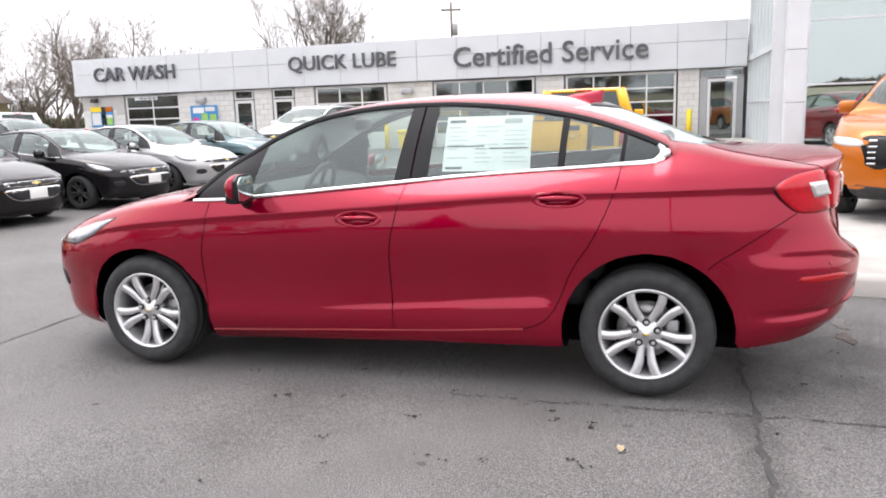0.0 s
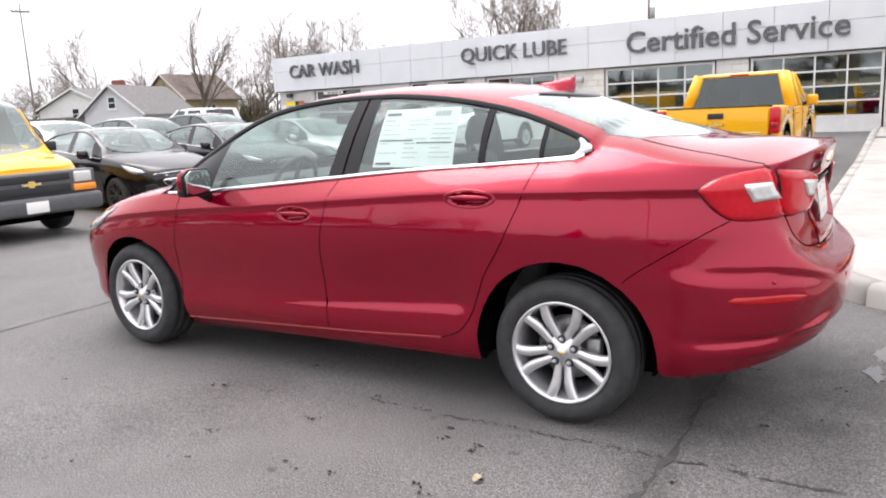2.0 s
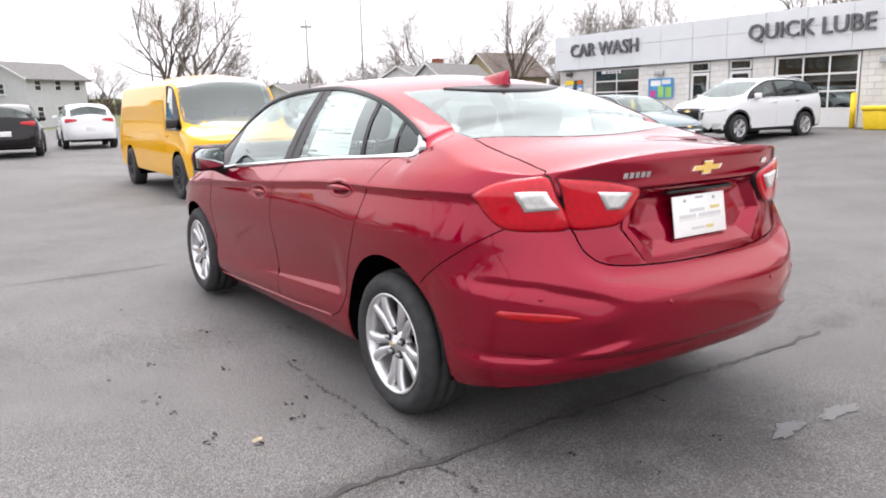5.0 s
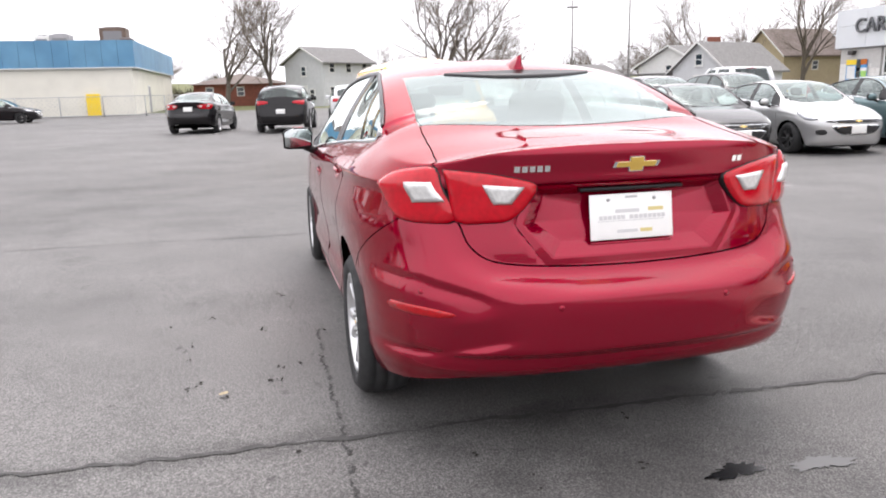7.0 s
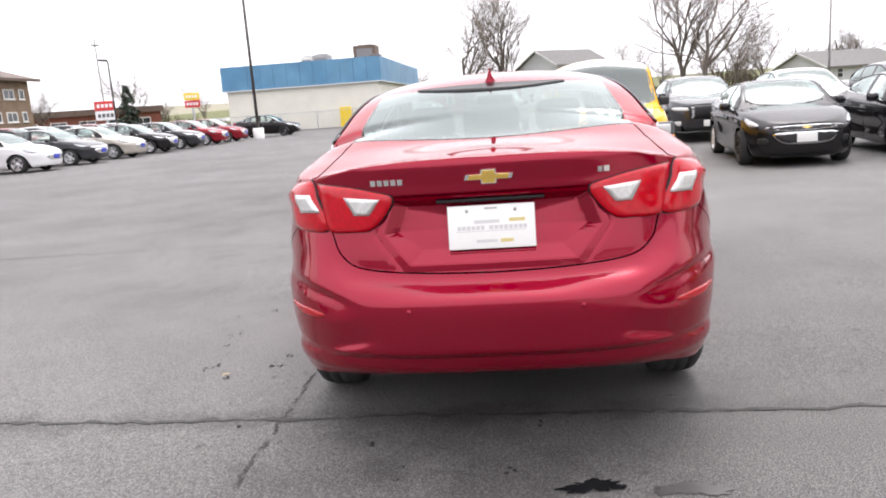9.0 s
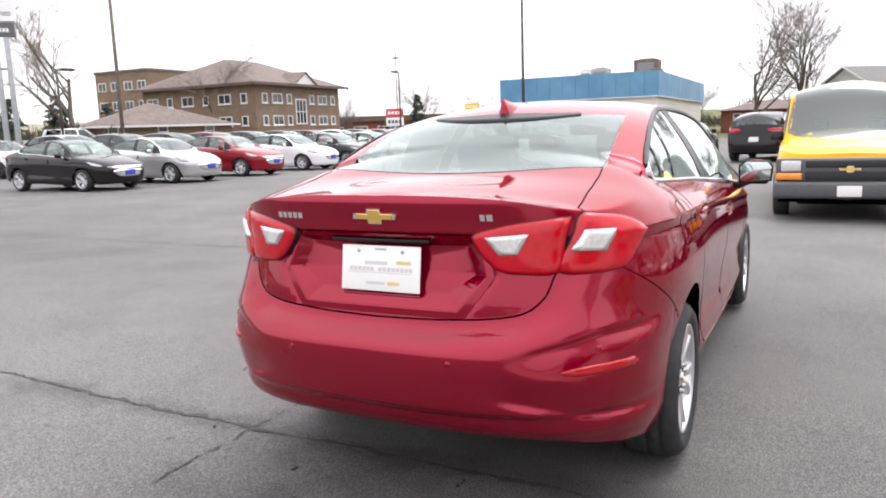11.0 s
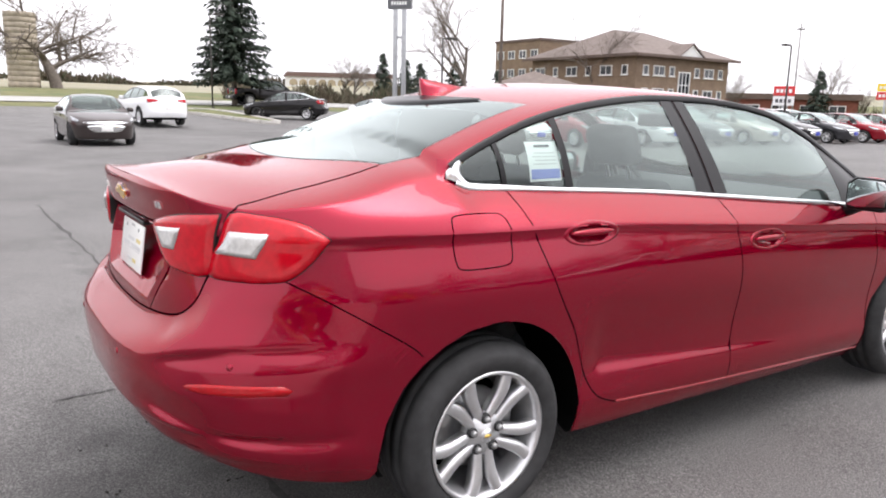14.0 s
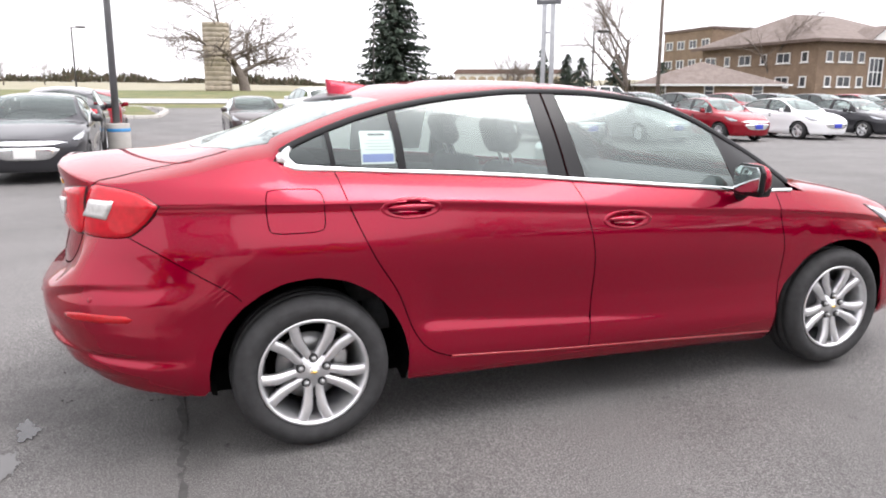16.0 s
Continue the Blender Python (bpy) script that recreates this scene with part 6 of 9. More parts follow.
M.update({
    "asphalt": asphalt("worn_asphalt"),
    "grass": mat("winter_grass", (0.085, 0.105, 0.030), 0.95, vary=0.35, scale=1.2, second=(0.14, 0.13, 0.05), mixscale=0.35, bump=0.6, bscale=40),
    "field": mat("stubble_field", (0.25, 0.235, 0.175), 0.95, vary=0.2, scale=0.4, second=(0.23, 0.21, 0.13), mixscale=0.06, bump=0.5, bscale=12),
    "road": mat("pale_road_surface", (0.34, 0.335, 0.32), 0.85, vary=0.12, scale=2, bump=0.3, bscale=90),
    "concrete": mat("pale_concrete", (0.40, 0.385, 0.36), 0.85, vary=0.12, scale=3, second=(0.34, 0.325, 0.30), mixscale=0.8, bump=0.3, bscale=120),
    "panel": mat("white_metal_panel", (0.66, 0.68, 0.70), 0.38, 0.15, 0.2, vary=0.03, scale=1.5),
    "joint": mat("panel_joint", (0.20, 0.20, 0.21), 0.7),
    "letter": mat("dark_grey_letter", (0.10, 0.104, 0.112), 0.45, vary=0.1, scale=8),
    "block": mat("painted_block", (0.70, 0.69, 0.66), 0.75, vary=0.05, scale=4, bump=0.35, bscale=70, island=0.05),
    "frame_white": mat("white_door_frame", (0.72, 0.72, 0.71), 0.45, vary=0.04, scale=5),
    "frame_grey": mat("grey_aluminium_frame", (0.42, 0.43, 0.44), 0.4, 0.6, vary=0.06, scale=6),
    "inside": mat("dim_shop_interior", (0.10, 0.10, 0.10), 0.9, vary=0.3, scale=1.5),
    "yellow": mat("yellow_plastic", (0.85, 0.60, 0.02), 0.5, vary=0.06, scale=8),
    "blue_wall": mat("blue_metal_fascia", (0.085, 0.235, 0.39), 0.5, vary=0.10, scale=0.7, second=(0.11, 0.27, 0.42), mixscale=0.3),
    "cream_wall": mat("cream_painted_wall", (0.72, 0.70, 0.62), 0.8, vary=0.05, scale=0.8, bump=0.2, bscale=20),
    "brick": mat("brown_brick", (0.185, 0.130, 0.088), 0.9, vary=0.18, scale=6, second=(0.225, 0.16, 0.11), mixscale=1.2, bump=0.3, bscale=25),
    "red_brick": mat("red_brick", (0.22, 0.075, 0.05), 0.9, vary=0.18, scale=4, bump=0.3, bscale=25),
    "shingle": mat("brown_shingles", (0.145, 0.115, 0.10), 0.9, vary=0.2, scale=5, second=(0.18, 0.145, 0.13), mixscale=1.5, bump=0.5, bscale=14),
    "shingle_grey": mat("grey_shingles", (0.17, 0.165, 0.16), 0.9, vary=0.2, scale=5, bump=0.5, bscale=14),
    "siding_tan": mat("tan_siding", (0.40, 0.33, 0.22), 0.8, vary=0.06, scale=3),
    "siding_grey": mat("grey_siding", (0.33, 0.33, 0.34), 0.8, vary=0.06, scale=3),
    "siding_pale": mat("pale_grey_siding", (0.55, 0.56, 0.57), 0.8, vary=0.05, scale=3),
    "siding_white": mat("white_siding", (0.70, 0.70, 0.68), 0.8, vary=0.05, scale=3),
    "window_dark": mat("dark_window_pane", (0.03, 0.034, 0.04), 0.08, 0, 0.6),
    "pole_paint": mat("dark_bronze_pole", (0.055, 0.050, 0.046), 0.5, 0.3, vary=0.1, scale=4),
    "pole_steel": mat("galvanised_pole", (0.36, 0.37, 0.38), 0.45, 0.7, vary=0.1, scale=4),
    "wood_pole": mat("weathered_wood_pole", (0.16, 0.13, 0.11), 0.9, vary=0.2, scale=6, bump=0.4, bscale=30),
    "silo": mat("silo_block", (0.47, 0.41, 0.33), 0.9, vary=0.18, scale=1.5, second=(0.40, 0.35, 0.28), mixscale=0.6, bump=0.4, bscale=6),
    "bark": mat("grey_bark", (0.125, 0.105, 0.088), 0.95, vary=0.25, scale=6, bump=0.5, bscale=20),
    "twig": mat("bare_twigs", (0.185, 0.155, 0.132), 0.95, vary=0.2, scale=3),
    "needle": mat("spruce_needles", (0.032, 0.052, 0.036), 0.9, vary=0.4, scale=2.5, second=(0.055, 0.072, 0.050), mixscale=3),
    "hedge": mat("winter_shrub", (0.11, 0.085, 0.060), 0.95, vary=0.35, scale=2, second=(0.06, 0.065, 0.035), mixscale=0.5),
    "tar": mat("black_tar_crack", (0.056, 0.054, 0.052), 0.9, vary=0.3, scale=20),
    "oil": mat("oil_stain", (0.010, 0.010, 0.011), 0.25, vary=0.3, scale=12),
    "crumb": mat("dark_debris", (0.022, 0.019, 0.016), 0.9, vary=0.3, scale=40),
    "puddle": mat("shallow_puddle", (0.070, 0.068, 0.066), 0.32, coat=0.0, vary=0.1, scale=8),
    "leaf": mat("dry_leaf", (0.40, 0.33, 0.21), 0.8, vary=0.2, scale=40),
    "white_line": mat("worn_white_marking", (0.42, 0.42, 0.40), 0.85, vary=0.25, scale=8, second=(0.16, 0.16, 0.155), mixscale=3),
    "poster_blue": mat("blue_poster", (0.05, 0.26, 0.55), 0.5, vary=0.15, scale=3),
    "poster_green": mat("green_poster", (0.30, 0.55, 0.12), 0.5, vary=0.1, scale=5),
    "poster_pink": mat("magenta_poster", (0.55, 0.05, 0.25), 0.5, vary=0.1, scale=5),
    "sign_red": mat("red_sign", (0.60, 0.03, 0.03), 0.5, vary=0.05, scale=3),
    "sign_white": mat("white_sign_face", (0.80, 0.80, 0.80), 0.4),
    "snow": mat("white_trim_paint", (0.78, 0.78, 0.76), 0.6, vary=0.03, scale=4),
})


def ground():
    xs = sorted({*range(-16, 17), *[v * 2 for v in range(-10, 11)], *[v * 5 for v in range(-24, 25)], *[v * 40 for v in range(-16, 17)], -62})
    ys = sorted({*range(-16, 25), *[v * 5 for v in range(-24, 13)], *[v * 40 for v in range(-20, 17)], -42, -44, -46, -48, -52, -54, -56})
    me = data_mesh("ground", [(x, y, H(x, y)) for x in xs for y in ys], [(i * len(ys) + j, (i + 1) * len(ys) + j, (i + 1) * len(ys) + j + 1, i * len(ys) + j + 1) for i in range(len(xs) - 1) for j in range(len(ys) - 1)])
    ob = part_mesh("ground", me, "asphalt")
    me.materials.append(M["grass"])
    me.materials.append(M["field"])
    k = 0
    for i in range(len(xs) - 1):
        for j in range(len(ys) - 1):
            x, y = (xs[i] + xs[i + 1]) / 2, (ys[j] + ys[j + 1]) / 2
            me.polygons[k].material_index = 2 if y < -90 else 1 if y < -46 or x < -64 or y > 45 or x > 60 else 0
            k += 1
    tagged(ob, "worn grey asphalt lot running into grass and stubble fields", "ground", kind="structure")


def slab(name, outline, z0, z1, material, label, category, kind="structure", drape=False, bevel=0.0):
    """A flat slab of an (x, y) outline."""
    bm = bmesh.new()
    top = [bm.verts.new((x, y, z1 + (H(x, y) if drape else 0))) for x, y in outline]
    low = [bm.verts.new((x, y, z0 + (H(x, y) if drape else 0))) for x, y in outline]
    bm.faces.new(top)
    for i in range(len(outline)):
        j = (i + 1) % len(outline)
        bm.faces.new((low[i], low[j], top[j], top[i]))
    bmesh.ops.recalc_face_normals(bm, faces=bm.faces)
    if bevel:
        bmesh.ops.bevel(bm, geom=[e for e in bm.edges if all(v.co.z > z1 - 0.01 for v in e.verts)], offset=bevel, segments=2, affect="EDGES")
    return tagged(part(name, bm, material, smooth=False), label, category, kind=kind)


def kerb_line(name, pts, parent=None, w=0.16, h=0.14, label="pale concrete kerb stone along the paving"):
    """A row of kerb stones along a line of (x, y) points."""
    root = thing(name, label, "kerb", kind="structure")
    line = smooth_line([(x, y, 0) for x, y in pts], 4)
    d = [0.0]
    for a, b in zip(line, line[1:]):
        d.append(d[-1] + (b - a).length)
    n = max(1, round(d[-1] / 1.2))

    def at(s):
        for i in range(len(d) - 1):
            if s <= d[i + 1] + 1e-9:
                return lerp(line[i], line[i + 1], (s - d[i]) / max(1e-9, d[i + 1] - d[i]))
        return line[-1]

    for k in range(n):
        a, b = d[-1] * k / n + 0.006, d[-1] * (k + 1) / n - 0.006
        q = [at(lerp(a, b, f / 3)) for f in range(4)]
        bm = bmesh.new()
        rows = []
        for i, p in enumerate(q):
            t = (q[min(i + 1, 3)] - q[max(i - 1, 0)]).normalized()
            c = Vector((t.y, -t.x, 0))
            z = H(p.x, p.y)
            rows.append([bm.verts.new(p + c * o + Vector((0, 0, z + zz))) for o, zz in ((w / 2, -0.05), (w / 2 - 0.012, h - 0.035), (w / 2 - 0.045, h), (-w / 2, h), (-w / 2, -0.05))])
        for r0, r1 in zip(rows, rows[1:]):
            for j in range(4):
                bm.faces.new((r0[j], r0[j + 1], r1[j + 1], r1[j]))
        bm.faces.new(rows[0][::-1])
        bm.faces.new(rows[-1])
        bmesh.ops.recalc_face_normals(bm, faces=bm.faces)
        part("kerb_stone", bm, "concrete", root)
    return root


def strip_on_ground(name, pts, width, material, label, category, wob=0.3, seed=1, lift=0.004, kind=""):
    """An uneven thin strip on the ground: a crack, a seam or a marking."""
    rnd = random.Random(seed)
    line = smooth_line([(x, y, 0) for x, y in pts], 10)
    bm = bmesh.new()
    prev = None
    for i, p in enumerate(line):
        t = (line[min(i + 1, len(line) - 1)] - line[max(i - 1, 0)]).normalized()
        c = Vector((-t.y, t.x, 0))
        j = (rnd.random() - 0.5) * width * wob * 2
        w = width * (1 + (rnd.random() - 0.5) * wob * 1.6) / 2
        z = H(p.x, p.y) + lift
        a, b = p + c * (w + j), p - c * (w - j)
        cur = [bm.verts.new((a.x, a.y, z)), bm.verts.new((b.x, b.y, z))]
        if prev:
            bm.faces.new((prev[0], prev[1], cur[1], cur[0]))
        prev = cur
    bmesh.ops.recalc_face_normals(bm, faces=bm.faces)
    ob = part(name, bm, material, smooth=False)
    if ob.data.polygons[0].normal.z < 0:
        ob.data.flip_normals()
    return tagged(ob, label, category, kind=kind or "structure")


def blot(name, x, y, rx, ry, material, label, category, seed, lift=0.005, n=64):
    """A flat stain with a ragged outline."""
    rnd = random.Random(seed)
    ph = [rnd.random() * 6.28 for _ in range(5)]
    bm = bmesh.new()
    vs = []
    for k in range(n):
        a = 2 * math.pi * k / n
        f = 1 + 0.22 * math.sin(2 * a + ph[0]) + 0.16 * math.sin(3 * a + ph[1]) + 0.12 * math.sin(7 * a + ph[2]) + 0.14 * math.sin(13 * a + ph[3]) + 0.22 * (rnd.random() - 0.5)
        px, py = x + rx * f * math.cos(a), y + ry * f * math.sin(a)
        vs.append(bm.verts.new((px, py, H(px, py) + lift)))
    bm.faces.new(vs)
    return tagged(part(name, bm, material, smooth=False), label, category, kind="structure")


ground()
rx = [-320 + 10 * k for k in range(65)]
ry = [-57, -56, -54, -52, -50]
tagged(part_mesh("road", data_mesh("road", [(x, y, H(x, y) + 0.05) for x in rx for y in ry], [(i * 5 + j, (i + 1) * 5 + j, (i + 1) * 5 + j + 1, i * 5 + j + 1) for i in range(64) for j in range(4)]), "road"), "pale country road beyond the car lot", "road", kind="structure")
APRON = [(1.93, 20.9), (1.93, 12.0), (1.93, 8.0), (1.93, 4.6), (1.95, 3.2), (2.06, 2.6), (2.22, 2.1), (2.46, 1.74), (2.80, 1.52), (3.4, 1.45), (6.0, 1.45), (14.0, 1.45), (14.0, 20.9)]
slab("pavement", APRON, -0.05, 0.132, "concrete", "pale concrete paving beside the showroom", "paving", drape=True)
for k in range(5):
    slab("pavement_joint", [(1.95, 4.0 + 3.2 * k), (14, 4.0 + 3.2 * k), (14, 4.012 + 3.2 * k), (1.95, 4.012 + 3.2 * k)], 0.10, 0.1345, "joint", "dark joint in the concrete paving", "paving joint", drape=True)
kerb_line("kerb", [(1.86, 20.5), (1.86, 14), (1.86, 8), (1.86, 4.4), (1.89, 3.2), (2.0, 2.55), (2.17, 2.0), (2.43, 1.65), (2.80, 1.43), (3.4, 1.36), (6.0, 1.36), (13, 1.36)], label="pale concrete kerb round the showroom paving")
# planted islands by the exit
for nm, pts in (("island_west", [(-11.3, -33.0), (-10.5, -33.2), (-9.2, -40.0), (-7.4, -43.6), (-11.2, -44.2), (-11.6, -36.0)]), ("island_east", [(2.9, -36.0), (1.7, -37.0), (2.7, -45.8), (16, -45.8), (16, -36.0)])):
    slab(nm, pts, -0.02, 0.12, "grass", "grass island with a pale kerb", "island", drape=True)
    kerb_line("island_kerb", pts + pts[:1], w=0.3, h=0.16, label="pale kerb round a grass island")
# cracks and seams in the asphalt
strip_on_ground("asphalt_seam", [(1.885, 1.6), (1.872, 0.95), (1.86, 0.6), (1.842, 0.0), (1.832, -0.95), (1.82, -1.5), (1.80, -2.0), (1.76, -2.6), (1.72, -3.2), (1.75, -5), (1.80, -8)], 0.022, "tar", "dark uneven seam across the asphalt", "crack", 0.9, 3)
strip_on_ground("asphalt_seam", [(-2.67, 0.9), (-2.70, -0.1), (-2.66, -1.6), (-2.71, -3.1), (-2.62, -6), (-2.7, -10)], 0.014, "tar", "dark uneven seam across the asphalt", "crack", 0.8, 4)
strip_on_ground("asphalt_seam", [(-7.4, 0.5), (-7.36, -1.5), (-7.43, -4), (-7.4, -9)], 0.02, "tar", "dark uneven seam across the asphalt", "crack", 0.8, 5)
for k, (x0, x1) in enumerate(((0.42, 0.62), (0.68, 0.78), (0.84, 1.12), (1.16, 1.22), (1.27, 1.55), (1.60, 1.66), (1.72, 1.98), (2.05, 2.12), (2.16, 2.42))):
    strip_on_ground("asphalt_crack", [(x0, -0.965 - 0.012 * (k % 3)), ((x0 + x1) / 2, -0.985 + 0.01 * (k % 2)), (x1, -0.972 - 0.01 * (k % 2))], 0.011, "tar", "broken dark crack along the asphalt", "crack", 1.0, 10 + k)
# ---------------------------------------------------------------- buildings
M.update({
    "shop_dark": pane_glass("bay_door_glass", (0.30, 0.32, 0.33), 2.2, 0.03),
    "hazy_glass": pane_glass("hazy_bay_glass", (0.42, 0.44, 0.42), 1.2, 0.08),
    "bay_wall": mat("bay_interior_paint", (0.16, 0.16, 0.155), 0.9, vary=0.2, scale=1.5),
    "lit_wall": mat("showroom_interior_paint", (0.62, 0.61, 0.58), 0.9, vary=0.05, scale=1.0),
    "gravel_roof": mat("grey_roof_membrane", (0.30, 0.30, 0.30), 0.9, vary=0.1, scale=2),
    "mortar": mat("painted_mortar", (0.50, 0.49, 0.47), 0.9, vary=0.05, scale=8),
})


def letters(name, text, x0, x1, y, z0, z1, material, parent, label="", depth=0.07, axis="x"):
    """Raised lettering in the built-in font, fitted between x0 and x1, facing -y."""
    cu = bpy.data.curves.new("lettering", "FONT")
    cu.body, cu.extrude, cu.offset, cu.resolution_u = text, 0.02, 0.008, 3
    ob = new("lettering_curve", cu)
    me = bpy.data.meshes.new_from_object(ob.evaluated_get(bpy.context.evaluated_depsgraph_get()))
    bpy.data.objects.remove(ob)
    xs, ys = [v.co.x for v in me.vertices], [v.co.y for v in me.vertices]
    for v in me.vertices:
        a = lerp(x0, x1, (v.co.x - min(xs)) / (max(xs) - min(xs)))
        v.co = (a, y - (depth if v.co.z > 0 else 0), lerp(z0, z1, (v.co.y - min(ys)) / (max(ys) - min(ys))))
    me.materials.clear()
    return part_mesh(name, me, material, parent, label, smooth=False)


def window_in(parent, x0, x1, y, z0, z1, cols=1, rows=1, fw=0.06, glass="window_dark", fmat="frame_white", name="window", depth=0.06, m=None, sill=False, solid=0):
    """A framed window facing -y, with its panes; solid lower rows become panels."""
    bm = bmesh.new()
    for a, b, c, d in ((x0, x1, z0, z0 + fw), (x0, x1, z1 - fw, z1), (x0, x0 + fw, z0 + fw, z1 - fw), (x1 - fw, x1, z0 + fw, z1 - fw)):
        add_box(bm, a, b, y - depth, y + 0.02, c, d, 0, m)
    w, h = (x1 - x0 - 2 * fw) / cols, (z1 - z0 - 2 * fw) / rows
    bar = fw * 0.7
    for i in range(1, cols):
        add_box(bm, x0 + fw + w * i - bar / 2, x0 + fw + w * i + bar / 2, y - depth * 0.8, y, z0 + fw, z1 - fw, 0, m)
    for j in range(1, rows):
        add_box(bm, x0 + fw, x1 - fw, y - depth * 0.75, y, z0 + fw + h * j - bar / 2, z0 + fw + h * j + bar / 2, 0, m)
    win = part(name, bm, fmat, parent, smooth=False)
    for i in range(cols):
        for j in range(rows):
            a, c = x0 + fw + w * i, z0 + fw + h * j
            part("panel" if j < solid else "pane", box_bm(a + 0.004, a + w - 0.004, y - 0.028, y - 0.018, c + 0.004, c + h - 0.004, 0, m), fmat if j < solid else glass, win, smooth=False)
    if sill:
        part("sill", box_bm(x0 - 0.08, x1 + 0.08, y - 0.14, y + 0.02, z0 - 0.08, z0, 0.01, m), fmat, win, smooth=False)
    return win


def service_building():
    b = thing("service_building", "low white service building with metal fascia and block walls", "building", kind="structure")
    y, zb, zt, zf = 21.4, 0.16, 3.98, 2.55
    # fascia panels, two courses, standing forward of the wall
    xs = [-21.4 + 1.46 * k for k in range(18)] + [4.06]
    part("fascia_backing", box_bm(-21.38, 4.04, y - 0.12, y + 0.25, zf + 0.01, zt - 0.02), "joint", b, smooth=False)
    for x0, x1 in zip(xs, xs[1:]):
        for z0, z1 in ((zf, 3.372), (3.384, zt)):
            part("fascia_panel", box_bm(x0 + 0.006, x1 - 0.006, y - 0.16, y - 0.11, z0, z1, 0.004), "panel", b, smooth=False)
    part("fascia_return", box_bm(-21.46, -21.40, y - 0.16, y + 12, zf, zt), "panel", b, smooth=False)
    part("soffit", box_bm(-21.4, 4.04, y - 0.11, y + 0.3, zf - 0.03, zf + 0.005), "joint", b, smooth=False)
    part("roof", box_bm(-21.4, 4.04, y + 0.25, y + 12, 3.5, 3.6), "gravel_roof", b, smooth=False)
    for text, x0, x1, z0, z1 in (("CAR WASH", -20.4, -16.64, 3.07, 3.62), ("QUICK LUBE", -11.76, -7.56, 3.0, 3.62), ("Certified Service", -5.44, 1.07, 2.93, 3.62)):
        letters("lettering", text, x0, x1, y - 0.19, z0, z1, "letter", b, "dark grey raised lettering")
    # openings and the block wall between them
    holes = [(-19.3, -16.7, 2.5), (-14.3, -13.4, 2.5), (-12.65, -11.7, 2.5), (-10.9, -8.0, 2.5), (-6.3, -2.63, 2.5), (-1.67, 2.0, 2.5), (2.66, 4.0, 2.5)]
    edges = [-21.3] + [v for h in holes for v in h[:2]] + [4.04]
    for x0, x1 in zip(edges[::2], edges[1::2]):
        if x1 - x0 > 0.1:
            part("wall_section", box_bm(x0, x1, y + 0.01, y + 0.25, zb - 0.2, zf), "mortar", b, smooth=False)
    part("end_wall", box_bm(-21.3, -21.1, y + 0.25, y + 12, zb - 0.2, 3.5), "block", b, smooth=False)
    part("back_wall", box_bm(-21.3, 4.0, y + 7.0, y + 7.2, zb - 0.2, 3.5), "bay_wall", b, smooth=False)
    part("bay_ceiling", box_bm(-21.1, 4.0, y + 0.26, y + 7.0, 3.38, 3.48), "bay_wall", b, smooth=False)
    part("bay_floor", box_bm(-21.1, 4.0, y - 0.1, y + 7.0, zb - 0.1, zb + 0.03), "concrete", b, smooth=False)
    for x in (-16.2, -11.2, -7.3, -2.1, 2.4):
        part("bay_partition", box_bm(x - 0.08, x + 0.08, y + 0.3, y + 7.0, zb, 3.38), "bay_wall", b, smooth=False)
    # doors
    window_in(b, -19.25, -16.75, y + 0.12, zb, 2.5, 2, 5, 0.07, "hazy_glass", "frame_white", "bay_door", 0.05, solid=1)
    window_in(b, -10.85, -8.05, y + 0.08, zb, 2.5, 3, 4, 0.08, "shop_dark", "frame_white", "bay_door", 0.05, solid=1)
    for x0, x1 in ((-6.25, -2.68), (-1.62, 1.95)):
        window_in(b, x0, x1, y + 0.08, zb, 2.5, 4, 5, 0.07, "shop_dark", "frame_white", "bay_door", 0.05, solid=1)
    for x0, x1 in ((-14.25, -13.45), (-12.6, -11.75)):
        window_in(b, x0, x1, y + 0.06, 2.16, 2.5, 1, 1, 0.05, "shop_dark", "frame_white", "transom", 0.05)
        d = window_in(b, x0, x1, y + 0.06, zb, 2.12, 1, 2, 0.10, "shop_dark", "frame_white", "side_door", 0.05, solid=0)
        part("door_handle", tube_bm([(x1 - 0.14, y - 0.03, 1.05), (x1 - 0.14, y - 0.03, 1.30)], 0.015, 6), "steel", d)
    window_in(b, 2.70, 3.97, y + 0.10, 2.24, 2.5, 2, 1, 0.05, "shop_dark", "frame_grey", "transom", 0.05)
    part("door_side_panel", box_bm(2.68, 2.90, y + 0.06, y + 0.16, zb, 2.24), "frame_grey", b, smooth=False)
    d = window_in(b, 2.91, 3.79, y + 0.08, zb, 2.2, 1, 1, 0.09, "shop_dark", "frame_white", "entry_door", 0.06)
    part("door_handle", tube_bm([(3.03, y - 0.04, 1.0), (3.03, y - 0.04, 1.35)], 0.016, 6), "steel", d)
    part("door_side_panel", box_bm(3.80, 4.0, y + 0.06, y + 0.16, zb, 2.24), "frame_grey", b, smooth=False)
    for x in (-15.67, -7.22):
        l = part("wall_lamp", box_bm(x - 0.2, x + 0.2, y - 0.17, y + 0.01, 2.10, 2.30, 0.03), "frame_grey", b, "grey box wall lamp")
        part("lamp_glass", box_bm(x - 0.15, x + 0.15, y - 0.15, y - 0.03, 2.085, 2.1), "sign_white", l, smooth=False)
    part("wall_lamp", box_bm(-20.75, -20.5, y - 0.2, y + 0.01, 2.28, 2.44, 0.03), "pole_paint", b, "small dark flood lamp")
